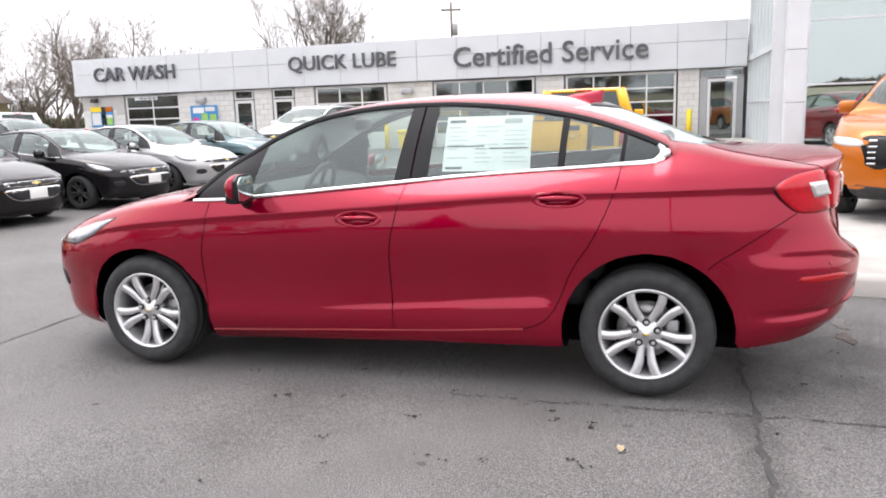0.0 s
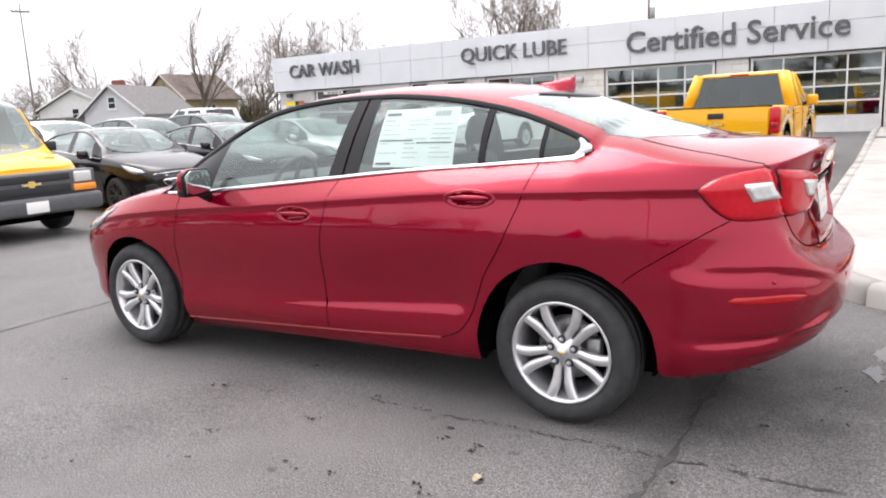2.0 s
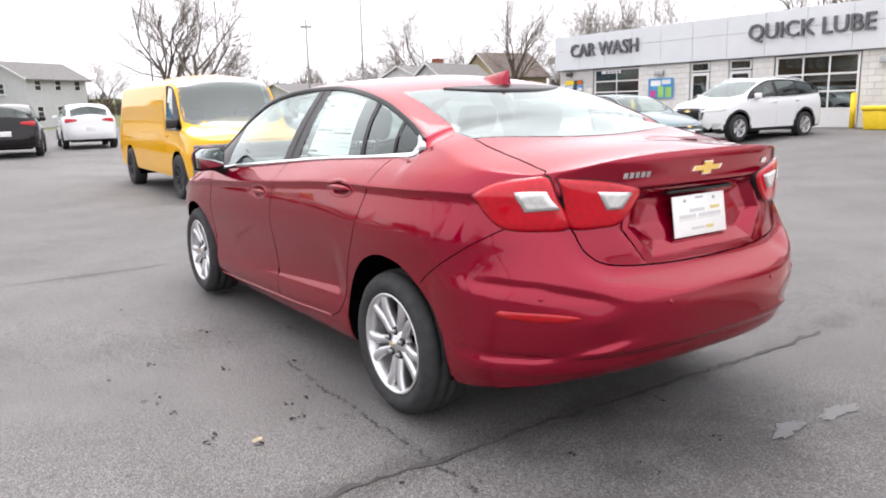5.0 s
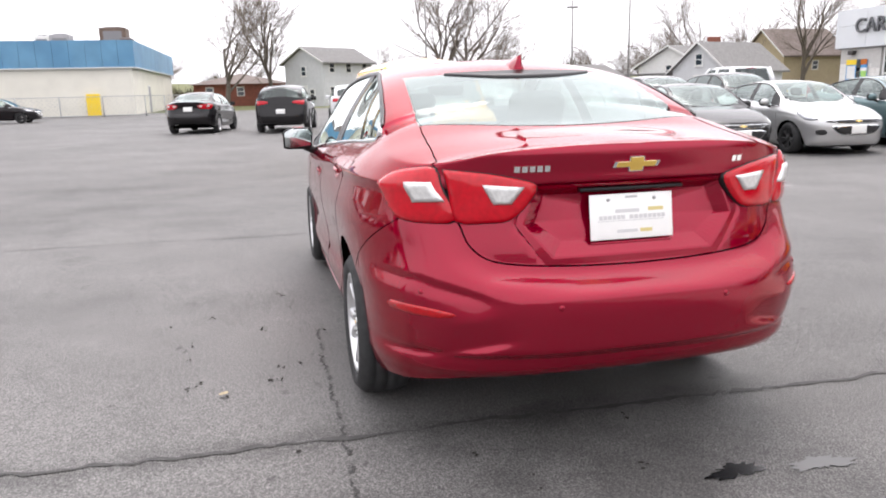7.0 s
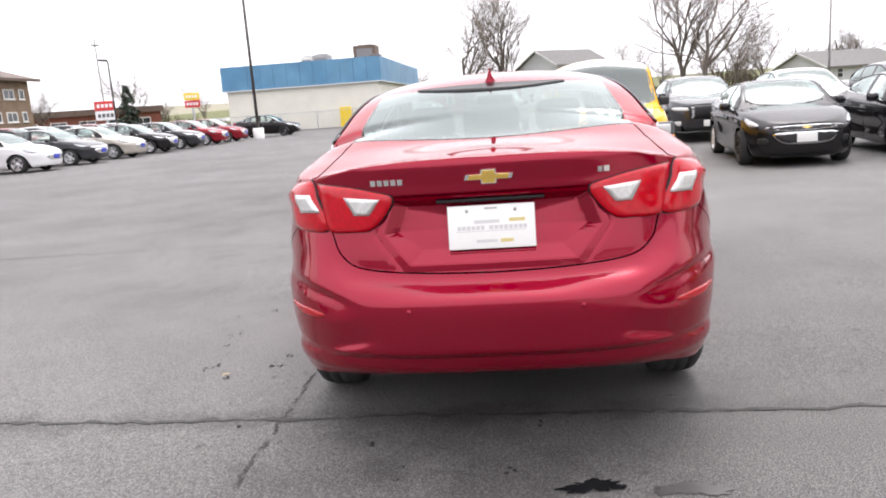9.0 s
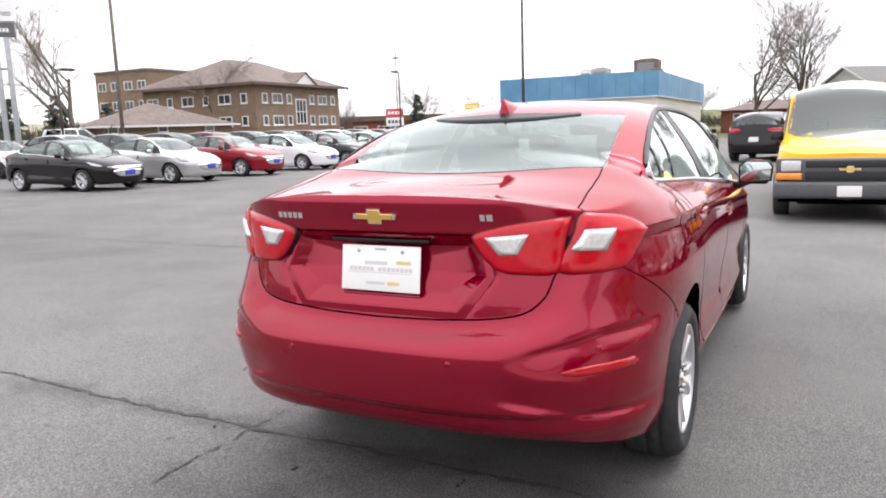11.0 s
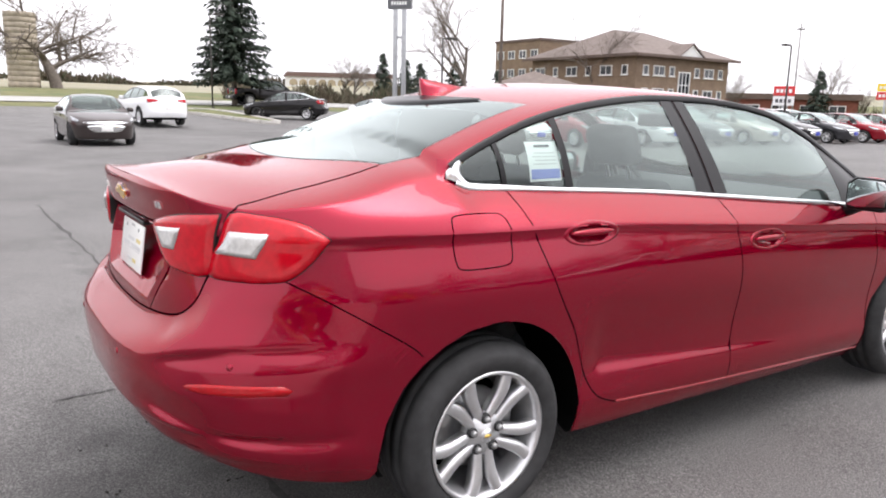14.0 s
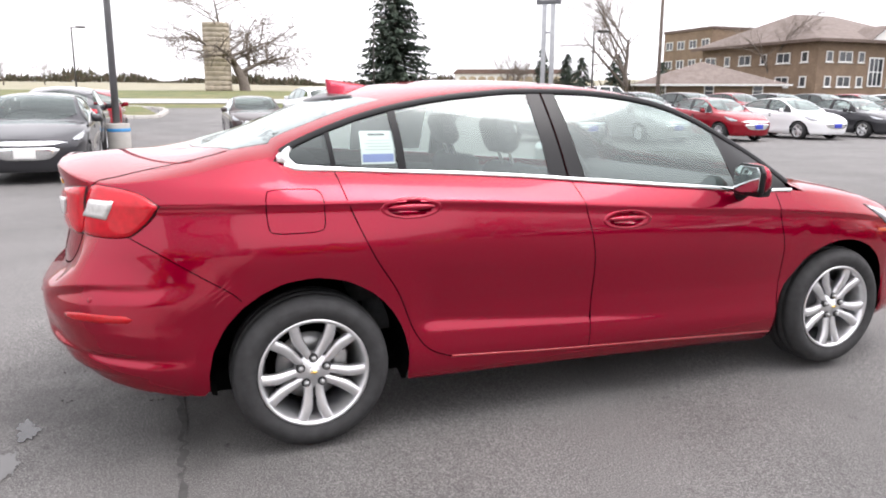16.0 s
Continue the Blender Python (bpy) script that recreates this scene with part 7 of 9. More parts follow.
    sg = part("bay_sign", box_bm(-18.75, -17.7, y - 0.03, y + 0.02, 2.30, 2.42, 0.01), "sign_white", b, "small sign with unreadable print", smooth=False)
    for k in range(4):
        part("print_bar", box_bm(-18.5 + 0.2 * k, -18.36 + 0.2 * k, y - 0.036, y - 0.03, 2.335, 2.385), "ink_dark", sg, smooth=False)
    return b


SERVICE = service_building()


def poster(x0, x1, y, z0, z1, patches, label):
    p = thing("wall_poster", label, "poster")
    part("backing", box_bm(x0, x1, y - 0.02, y, z0, z1, 0.004), "poster_blue" if patches else "sign_white", p, smooth=False)
    for a, b, c, d, m_ in patches:
        part("print_patch", box_bm(lerp(x0, x1, a), lerp(x0, x1, b), y - 0.025, y - 0.021, lerp(z0, z1, c), lerp(z0, z1, d)), m_, p, smooth=False)


poster(-16.2, -15.0, 21.36, 1.24, 2.0, ((0.08, 0.3, 0.05, 0.4, "poster_pink"), (0.4, 0.62, 0.05, 0.6, "poster_green"), (0.70, 0.94, 0.05, 0.55, "poster_green"), (0.1, 0.5, 0.62, 0.9, "sign_white"), (0.55, 0.9, 0.7, 0.92, "siding_white")), "blue and green wash-price poster on the block wall")
poster(-20.9, -19.85, 21.36, 1.30, 2.1, ((0.0, 0.5, 0.75, 1.0, "yellow"), (0.05, 0.45, 0.1, 0.7, "siding_white"), (0.5, 0.7, 0.02, 1.0, "window_dark"), (0.7, 1.0, 0.75, 1.0, "orange_paint"), (0.72, 1.0, 0.1, 0.45, "poster_green"), (0.5, 1.0, 0.45, 0.6, "frame_white")), "colourful menu poster beside the car wash door")


def bin_box(x, y):
    z = H(x, y)
    b = thing("grit_bin", "yellow plastic grit bin with a sloping lid", "bin")
    body = poly_prism([(-0.42, 0), (0.42, 0), (0.48, 0.55), (-0.48, 0.55)], -0.3, 0.3, 0.03, Matrix.Translation((x, y, z)))
    part("body", body, "yellow", b)
    part("lid", box_bm(x - 0.52, x + 0.52, y - 0.34, y + 0.34, z + 0.552, z + 0.68, 0.04), "yellow", b)


bin_box(-6.75, 20.4)


def bollard(x, y):
    z = H(x, y)
    b = thing("bollard", "yellow steel bollard guarding a bay door", "bollard", "bollards by the bay doors")
    part("post", tube_bm([(x, y, z), (x, y, z + 1.02)], 0.085, 14), "yellow", b)
    cap = spin_bm([(0.0005, 1.08), (0.05, 1.065), (0.085, 1.02)], 14, "z")
    bmesh.ops.translate(cap, vec=(x, y, z), verts=cap.verts)
    part("cap", cap, "yellow", b)


bollard(-7.9, 20.9)
bollard(-16.55, 20.9)
bollard(2.35, 20.9)


def showroom():
    s = thing("showroom", "tall glazed showroom with pale metal panels", "building", kind="structure")
    z0, z1 = 0.1, 6.4
    # corner column of stacked panels
    for k in range(5):
        part("column_panel", box_bm(4.38, 4.82, 15.75, 16.25, z0 + 1.26 * k + 0.006, z0 + 1.26 * (k + 1) - 0.006, 0.01), "panel", s, smooth=False)
    # side glazing running back to the service building
    m = Matrix.Translation((4.20, 16.25, 0)) @ Matrix.Rotation(radians(-90), 4, "Z") @ Matrix.Translation((-5.2, 0, 0))
    window_in(s, 0.0, 5.2, 0.0, z0, 2.75, 7, 2, 0.07, "shop_glass", "panel", "side_glazing", 0.10, m)
    window_in(s, 0.0, 5.2, 0.0, 2.75, z1, 7, 2, 0.07, "shop_glass", "panel", "side_glazing", 0.10, m)
    part("corner_panel", box_bm(4.16, 4.40, 16.2, 16.5, z0, z1), "panel", s, smooth=False)
    # front glazing
    window_in(s, 4.82, 14.0, 16.0, z0 + 0.1, z1, 5, 4, 0.06, "shop_glass", "panel", "front_glazing", 0.12)
    part("base_course", box_bm(4.82, 14.0, 15.9, 16.1, 0, z0 + 0.1), "panel", s, smooth=False)
    part("parapet", box_bm(4.1, 14.2, 15.7, 22.0, z1, z1 + 0.8), "panel", s, smooth=False)
    part("back_wall", box_bm(4.3, 14.0, 24.0, 24.2, 0, z1), "lit_wall", s, smooth=False)
    part("ceiling", box_bm(4.3, 14.0, 16.2, 24.0, 4.6, 4.7), "lit_wall", s, smooth=False)
    part("floor_slab", box_bm(4.3, 14.0, 16.1, 24.0, 0.05, 0.14), "concrete", s, smooth=False)
    part("roof", box_bm(4.2, 14.2, 15.9, 24.2, z1 - 0.1, z1), "gravel_roof", s, smooth=False)
    part("side_wall", box_bm(14.0, 14.2, 15.9, 24.2, 0, z1), "panel", s, smooth=False)
    part("inner_wall", box_bm(4.22, 4.3, 21.45, 24.0, 0, z1), "lit_wall", s, smooth=False)


showroom()


def block_store():
    """The low building with the blue fascia beyond the lot."""
    b = thing("store_building", "low cream store with a weathered blue metal fascia", "building")
    x0, x1, y0, y1 = -88.0, -60.0, -24.8, -10.6
    part("wall", box_bm(x0 + 0.3, x1 - 0.3, y0 + 0.3, y1 - 0.3, -1, 3.75), "cream_wall", b, smooth=False)
    part("roof", box_bm(x0 + 0.3, x1 - 0.3, y0 + 0.3, y1 - 0.3, 5.4, 5.5), "gravel_roof", b, smooth=False)
    n = 12
    for k in range(n):
        a, c = lerp(y0, y1, k / n), lerp(y0, y1, (k + 1) / n)
        part("fascia_panel", box_bm(x1 - 0.3, x1, a + 0.01, c - 0.01, 3.7, 5.8), "blue_wall", b, smooth=False)
    for k in range(18):
        a, c = lerp(x0, x1, k / 18), lerp(x0, x1, (k + 1) / 18)
        part("fascia_panel", box_bm(a + 0.01, c - 0.01, y1 - 0.3, y1, 3.7, 5.8), "blue_wall", b, smooth=False)
    part("fascia_trim", box_bm(x1 - 0.02, x1 + 0.05, y0, y1 + 0.05, 3.66, 3.74), "siding_white", b, smooth=False)
    part("fascia_trim", box_bm(x0, x1 + 0.05, y1 - 0.02, y1 + 0.05, 3.66, 3.74), "siding_white", b, smooth=False)
    d = part("door", box_bm(x1 - 9.2, x1 - 8.2, y1 - 0.3, y1 - 0.22, 0, 2.3), "siding_grey", b, "plain grey steel door", smooth=False)
    part("door_frame", box_bm(x1 - 9.3, x1 - 8.1, y1 - 0.3, y1 - 0.25, 0, 2.4), "frame_white", d, smooth=False)
    part("yellow_door", box_bm(x1 - 0.3, x1 - 0.1, -14.5, -13.5, 0, 1.7, 0.02), "yellow", b, "yellow painted door", smooth=False)
    for x, y, w, h, m_ in ((-70, -13.5, 2.2, 1.7, "crumb_box"), (-68, -17.5, 1.6, 1.0, "siding_grey"), (-69, -19.2, 1.2, 1.0, "siding_white"), (-66, -11.9, 1.0, 0.5, "crumb_box")):
        u = part("roof_unit", box_bm(x - w / 2, x + w / 2, y - w / 2, y + w / 2, 5.5, 5.5 + h + 0.3, 0.05), m_, b, "boxy rooftop air unit", smooth=False)
        part("unit_grille", box_bm(x + w / 2, x + w / 2 + 0.03, y - w * 0.35, y + w * 0.35, 5.9, 5.5 + h), "joint", u, smooth=False)
        part("unit_cap", box_bm(x - w * 0.3, x + w * 0.3, y - w * 0.3, y + w * 0.3, 5.8 + h, 5.9 + h), "joint", u, smooth=False)


M["crumb_box"] = mat("rusty_roof_unit", (0.13, 0.09, 0.07), 0.7, vary=0.2, scale=3)
block_store()


def chain_fence(pts):
    f = thing("chain_fence", "chain-link fence with thin steel posts", "fence")
    for (ax, ay), (bx, by) in zip(pts, pts[1:]):
        n = max(1, round(math.hypot(bx - ax, by - ay) / 3.0))
        for k in range(n):
            x, y = lerp(ax, bx, k / n), lerp(ay, by, k / n)
            part("post", tube_bm([(x, y, H(x, y)), (x, y, H(x, y) + 1.5)], 0.035, 6), "pole_steel", f)
        for z in (1.48, 0.1):
            part("rail", tube_bm([(ax, ay, z), (bx, by, z)], 0.022, 5), "pole_steel", f)
        bm = bmesh.new()
        ln = math.hypot(bx - ax, by - ay)
        step = 0.34
        for k in range(int(ln / step)):
            for sgn in (0, 1):
                p, q = k * step, min(ln, k * step + 1.3)
                za, zb_ = (0.12, 1.45) if sgn else (1.45, 0.12)
                add_tube(bm, [(lerp(ax, bx, p / ln), lerp(ay, by, p / ln), za), (lerp(ax, bx, q / ln), lerp(ay, by, q / ln), zb_)], 0.006, 3, False)
        part("mesh", bm, "pole_steel", f)


chain_fence([(-55.5, -33.0), (-55.5, -9.5), (-62.0, -7.5)])


def gable_house(label, x, y, w, d, h, ridge, rz, wall, roof="shingle_grey", wins=((0.25, 0.55), (0.75, 0.55)), hip=False, porch=False, chimney=False, rows=1, side_n=3, side_z=1.2):
    """A house of width w (local x, gable end facing -y) and depth d, standing at (x, y)."""
    b = thing("house", label, "house", "houses beyond the lot")
    m = pose(x, y, H(x, y) - 0.3, 0, 0, rz)
    if hip:
        part("wall", box_bm(-w / 2, w / 2, -d / 2, d / 2, 0, h, 0, m), wall, b, smooth=False)
        bm = bmesh.new()
        e = 0.6
        lo = [bm.verts.new(m @ Vector(v)) for v in ((-w / 2 - e, -d / 2 - e, h - 0.05), (w / 2 + e, -d / 2 - e, h - 0.05), (w / 2 + e, d / 2 + e, h - 0.05), (-w / 2 - e, d / 2 + e, h - 0.05))]
        t = [bm.verts.new(m @ Vector((-max(0.1, w - d) / 2 - 0.1, 0, ridge))), bm.verts.new(m @ Vector((max(0.1, w - d) / 2 + 0.1, 0, ridge)))]
        for f in ((lo[0], lo[1], t[1], t[0]), (lo[1], lo[2], t[1]), (lo[2], lo[3], t[0], t[1]), (lo[3], lo[0], t[0]), lo[::-1]):
            bm.faces.new(f)
        r = part("roof", bm, roof, b, smooth=False)
        part("gutter", box_bm(-w / 2 - e, w / 2 + e, -d / 2 - e - 0.1, -d / 2 - e, h - 0.15, h, 0, m), "siding_white", r, smooth=False)
        part("gutter", box_bm(w / 2 + e, w / 2 + e + 0.1, -d / 2 - e, d / 2 + e, h - 0.15, h, 0, m), "siding_white", r, smooth=False)
    else:
        part("wall", poly_prism([(-w / 2, 0), (w / 2, 0), (w / 2, h), (0, ridge - 0.15), (-w / 2, h)], -d / 2, d / 2, 0, m), wall, b, smooth=False)
        for s_ in (-1, 1):
            k = (ridge - h) / (w / 2)
            o = [(0, ridge), (s_ * (w / 2 + 0.45), h - 0.45 * k), (s_ * (w / 2 + 0.45), h - 0.45 * k - 0.16), (0, ridge - 0.16)]
            r = part("roof_slope", poly_prism(o, -d / 2 - 0.4, d / 2 + 0.4, 0, m), roof, b, smooth=False)
            part("barge_board", poly_prism(o, -d / 2 - 0.44, -d / 2 - 0.402, 0, m), "siding_white", r, smooth=False)
    for fx, fz in wins:
        window_in(b, (fx - 0.5) * w - 0.4, (fx - 0.5) * w + 0.4, -d / 2 - 0.005, fz * h, fz * h + 1.05, 1, 2, 0.09, "window_dark", "siding_white", "window", 0.06, m, True)
    for k in range(side_n):
        for j in range(rows):
            yy = lerp(-d / 2, d / 2, (k + 0.5) / side_n)
            z0 = side_z + 2.4 * j
            for s_ in (-1, 1):
                mm = m @ Matrix.Translation((s_ * w / 2, yy, 0)) @ Matrix.Rotation(radians(90 * s_), 4, "Z")
                window_in(b, -0.42, 0.42, -0.005, z0, z0 + 1.05, 1, 2, 0.09, "window_dark", "siding_white", "window", 0.06, mm)
    part("door", box_bm(-0.5, 0.5, -d / 2 - 0.06, -d / 2, 0.3, 2.4, 0.01, m), "siding_white", b, smooth=False)
    if porch:
        p = part("porch_roof", poly_prism([(-w / 2, 2.6), (w / 2, 2.6), (w / 2, 2.75), (-w / 2, 2.75)], -d / 2 - 2.0, -d / 2, 0, m), roof, b, smooth=False)
        for fx in (-0.45, 0, 0.45):
            part("porch_post", box_bm(fx * w - 0.07, fx * w + 0.07, -d / 2 - 1.95, -d / 2 - 1.8, 0, 2.6, 0, m), "siding_white", p, smooth=False)
    if chimney:
        part("chimney", box_bm(w * 0.22, w * 0.22 + 0.9, 0, 0.9, h, ridge + 0.7, 0, m), "red_brick", b, smooth=False)
    return b


def polar(az, dist, ex=4.6, ey=-0.5):
    return ex + dist * math.cos(radians(az)), ey + dist * math.sin(radians(az))


gable_house("tan two-storey house with a brown gable roof", -72, 59.2, 7.5, 8.0, 4.8, 7.6, 0, "siding_tan", "shingle", ((0.33, 0.72), (0.67, 0.72)), side_n=1, rows=1, side_z=2.9)
hx, hy = polar(148.7, 80)
gable_house("white two-storey house with grey roof and red chimney", hx, hy, 7.5, 7, 3.6, 5.4, 22, "siding_white", "shingle_grey", ((0.5, 0.70),), chimney=True, porch=True, side_n=2)
hx, hy = polar(146.3, 72)
gable_house("small grey house with a grey gable roof", hx, hy, 5.5, 8, 3.0, 5.2, 20, "siding_pale", "shingle_grey", ((0.5, 1.05),), side_n=2)
hx, hy = polar(175.3, 84)
gable_house("grey two-storey house with white window frames", hx, hy, 6.0, 7.2, 4.9, 6.4, 38, "siding_pale", "shingle_grey", ((0.3, 0.2), (0.7, 0.2), (0.5, 0.68)), rows=2, side_n=3)
hx, hy = polar(157, 95)
gable_house("low white house with a grey roof behind trees", hx, hy, 8, 10, 2.6, 4.2, 20, "siding_pale")
hx, hy = polar(-178.4, 96)
gable_house("low red-brick bungalow with a brown roof", hx, hy, 16, 10, 2.6, 3.8, 180, "red_brick", "shingle", hip=True, wins=())


def brick_block():
    b = thing("brick_building", "brown brick three-storey building with a hipped roof", "building")
    x0, x1, y0, y1, h = -66.5, -52.5, -62.0, -47.0, 6.6
    part("wall", box_bm(x0, x1, y0, y1, -1, h), "brick", b, smooth=False)
    bm = bmesh.new()
    e = 0.8
    lo = [bm.verts.new(v) for v in ((x0 - e, y0 - e, h), (x1 + e, y0 - e, h), (x1 + e, y1 + e, h), (x0 - e, y1 + e, h))]
    t = [bm.verts.new((-62, -54.5, 9.6)), bm.verts.new((-57, -54.5, 9.6))]
    for f in ((lo[0], lo[1], t[1], t[0]), (lo[1], lo[2], t[1]), (lo[2], lo[3], t[0], t[1]), (lo[3], lo[0], t[0]), lo[::-1]):
        bm.faces.new(f)
    r = part("roof", bm, "shingle", b, smooth=False)
    part("eave", box_bm(x0 - e, x1 + e + 0.05, y1 + e, y1 + e + 0.12, h - 0.22, h + 0.04), "eave_brown", r, smooth=False)
    part("eave", box_bm(x1 + e, x1 + e + 0.12, y0 - e, y1 + e, h - 0.22, h + 0.04), "eave_brown", r, smooth=False)
    # a small white gable over the entrance bay
    g = Matrix.Translation((-59.5, y1 + e, 0)) @ Matrix.Rotation(radians(180), 4, "Z")
    part("dormer", poly_prism([(-1.7, h + 0.05), (1.7, h + 0.05), (0, h + 1.2)], 0.02, 2.2, 0, g), "siding_white", r, "white gable over the entrance", smooth=False)
    for s_ in (-1, 1):
        part("dormer_roof", poly_prism([(0, h + 1.35), (s_ * 2.0, h + 0.0), (s_ * 2.0, h - 0.1), (0, h + 1.22)], -0.15, 2.6, 0, g), "shingle", r, smooth=False)
    for j in range(3):
        z = 0.2 + 2.15 * j
        for k, w in enumerate((1.0, 2.1, 1.0, 0, 1.0, 2.0, 1.0)):
            if w:
                c = lerp(x1 - 1.3, x0 + 1.3, k / 6)
                m = Matrix.Translation((c, y1, 0)) @ Matrix.Rotation(radians(180), 4, "Z")
                window_in(b, -w * 0.38, w * 0.38, -0.01, z + 0.2, z + 1.15, 2 if w > 1.5 else 1, 1, 0.09, "window_dark", "siding_white", "window", 0.08, m, True)
        for k, w in enumerate((1.0, 2.1, 1.0, 2.1, 1.0, 2.1)):
            c = lerp(y1 - 1.4, y0 + 1.4, k / 5)
            m = Matrix.Translation((x1, c, 0)) @ Matrix.Rotation(radians(90), 4, "Z")
            window_in(b, -w * 0.38, w * 0.38, -0.01, z + 0.2, z + 1.15, 2 if w > 1.5 else 1, 1, 0.09, "window_dark", "siding_white", "window", 0.08, m, True)
    m = Matrix.Translation((-59.5, y1, 0)) @ Matrix.Rotation(radians(180), 4, "Z")
    window_in(b, -0.9, 0.9, -0.01, 2.6, 5.2, 3, 2, 0.12, "window_dark", "frame_white", "stair_window", 0.08, m)
    # the taller wing behind
    w2 = part("rear_wing", box_bm(-70, -57, -74.5, -66, -1, 9.2), "brick", b, smooth=False)
    part("parapet", box_bm(-70.1, -56.9, -74.6, -65.9, 9.2, 9.5), "eave_brown", w2, smooth=False)
    for j in range(4):
        for k in range(4):
            m = Matrix.Translation((-57, lerp(-67.0, -73.4, k / 3), 0)) @ Matrix.Rotation(radians(90), 4, "Z")
            window_in(w2, -0.65, 0.65, -0.01, 0.6 + 2.2 * j, 1.6 + 2.2 * j, 2, 1, 0.09, "window_dark", "siding_white", "window", 0.08, m)
    gable_house("low brick porch building with a wide brown hipped roof", -45.0, -53.0, 9.0, 12.0, 2.3, 4.4, 60, "brick", "shingle", hip=True, wins=())


M["pole_grey"] = mat("grey_painted_pole", (0.15, 0.15, 0.155), 0.5, 0.2, vary=0.1, scale=4)
M["eave_brown"] = mat("brown_eave_board", (0.12, 0.085, 0.07), 0.8, vary=0.1, scale=3)
brick_block()


def terrace():
    """A long low row of flats with arched porches, far beyond the road."""
    b = thing("terrace_block", "low white terrace with arches and a faded red roof", "building")
    m = pose(-103.0, -212.0, 6.6, 0, 0, 154)
    part("wall", box_bm(-17, 17, -4, 4, -1.5, 2.5, 0, m), "siding_white", b, smooth=False)
    part("roof", poly_prism([(-17.6, 2.5), (17.6, 2.5), (16.4, 3.9), (-16.4, 3.9)], -4.6, 4.6, 0, m), "red_shingle", b, smooth=False)
    # flat panels in place of open porches, their shade put into the tan
    for k in range(11):
        x = -14.5 + 2.9 * k
        arch = [(x - 1.2, 0), (x + 1.2, 0), (x + 1.2, 0.9)] + [(x + 1.2 * math.cos(a), 0.9 + 0.9 * math.sin(a)) for a in (0.6, 1.2, 1.57, 1.94, 2.54)] + [(x - 1.2, 0.9)]
        part("arch", poly_prism(arch, -4.08, -4.0, 0, m), "siding_tan", b, smooth=False)


M["red_shingle"] = mat("faded_red_shingles", (0.15, 0.10, 0.085), 0.9, vary=0.2, scale=5, bump=0.5, bscale=14)
terrace()


def restaurant():
    hx, hy = polar(-150.2, 104)
    b = thing("restaurant", "low red-brown roadside restaurant with flat roof", "building")
    m = pose(hx, hy, 0, 0, 0, 120)
    part("wall", box_bm(-8, 8, -5, 5, -0.5, 3.0, 0, m), "red_brick", b, smooth=False)
    part("roof_band", box_bm(-8.4, 8.4, -5.4, 5.4, 3.0, 3.7, 0, m), "crumb_box", b, smooth=False)
    for k in range(5):
        window_in(b, -7.4 + 3.1 * k, -5.6 + 3.1 * k, -5.01, 0.9, 2.4, 2, 1, 0.1, "window_dark", "siding_white", "window", 0.06, m)


restaurant()


def road_sign(x, y, h, w, hh, colours, label, rz=0.0):
    """A sign on a post with coloured panels and unreadable print."""
    z = H(x, y)
    s = thing("roadside_sign", label, "sign", "roadside signs")
    m = pose(x, y, z, 0, 0, rz)
    part("post", box_bm(-0.09, 0.09, -0.09, 0.09, 0, h, 0.01, m), "pole_steel", s)
    z1 = h + hh
    for k, c in enumerate(colours):
        a, b = lerp(h, z1, k / len(colours)), lerp(h, z1, (k + 1) / len(colours))
        f = part("sign_panel", box_bm(-w / 2, w / 2, -0.12, 0.12, a + 0.02, b - 0.02, 0.02, m), c, s, smooth=False)
        for q in range(4):
            part("print_bar", box_bm(-w * 0.38 + q * w * 0.2, -w * 0.38 + q * w * 0.2 + w * 0.14, -0.135, -0.12, lerp(a, b, 0.32), lerp(a, b, 0.68), 0, m), "sign_white" if c != "sign_white" else "ink_dark", f, smooth=False)


sx, sy = polar(-151.4, 64)
road_sign(sx, sy, 1.9, 1.5, 1.5, ["sign_white", "sign_red"], "white and red restaurant sign on a post", 118)
sx, sy = polar(-157.2, 70)
road_sign(sx, sy, 2.6, 1.3, 1.3, ["sign_red", "yellow"], "yellow arrow sign over a red panel", 112)


def lamp_pole(x, y, h, r=0.07, base="", head=1, az=0.0, material="pole_paint", label="dark lot lamp pole with a flat box head"):
    z = H(x, y)
    p = thing("lamp_pole", label, "lamp pole", "lot lamps")
    part("pole", tube_bm([(x, y, z + 0.05), (x, y, z + h)], [r, r * 0.75], 12), material, p)
    part("base_plate", box_bm(x - r * 2, x + r * 2, y - r * 2, y + r * 2, z, z + 0.05, 0.01), material, p)
    for k in range(head):
        a = radians(az + 180 * k)
        c, s_ = math.cos(a), math.sin(a)
        ar = part("arm", tube_bm([(x, y, z + h - 0.06), (x + 0.35 * c, y + 0.35 * s_, z + h)], 0.03, 6), material, p)
        part("lamp_head", box_bm(-0.32, 0.32, -0.16, 0.16, -0.06, 0.06, 0.02, pose(x + 0.6 * c, y + 0.6 * s_, z + h, 0, 0, math.degrees(a))), material, ar)
    if base:
        ped = spin_bm([(0.0005, 0.68), (0.31, 0.68), (0.34, 0.65), (0.34, 0.0)], 28, "z")
        bmesh.ops.translate(ped, vec=(x, y, z), verts=ped.verts)
        q = part("pedestal", ped, "concrete" if base == "banded" else "sign_white", p)
        if base == "banded":
            band = spin_bm([(0.344, 0.46), (0.348, 0.47), (0.348, 0.54), (0.344, 0.55)], 28, "z")
            bmesh.ops.translate(band, vec=(x, y, z), verts=band.verts)
            part("band", band, "poster_blue", q)
    return p


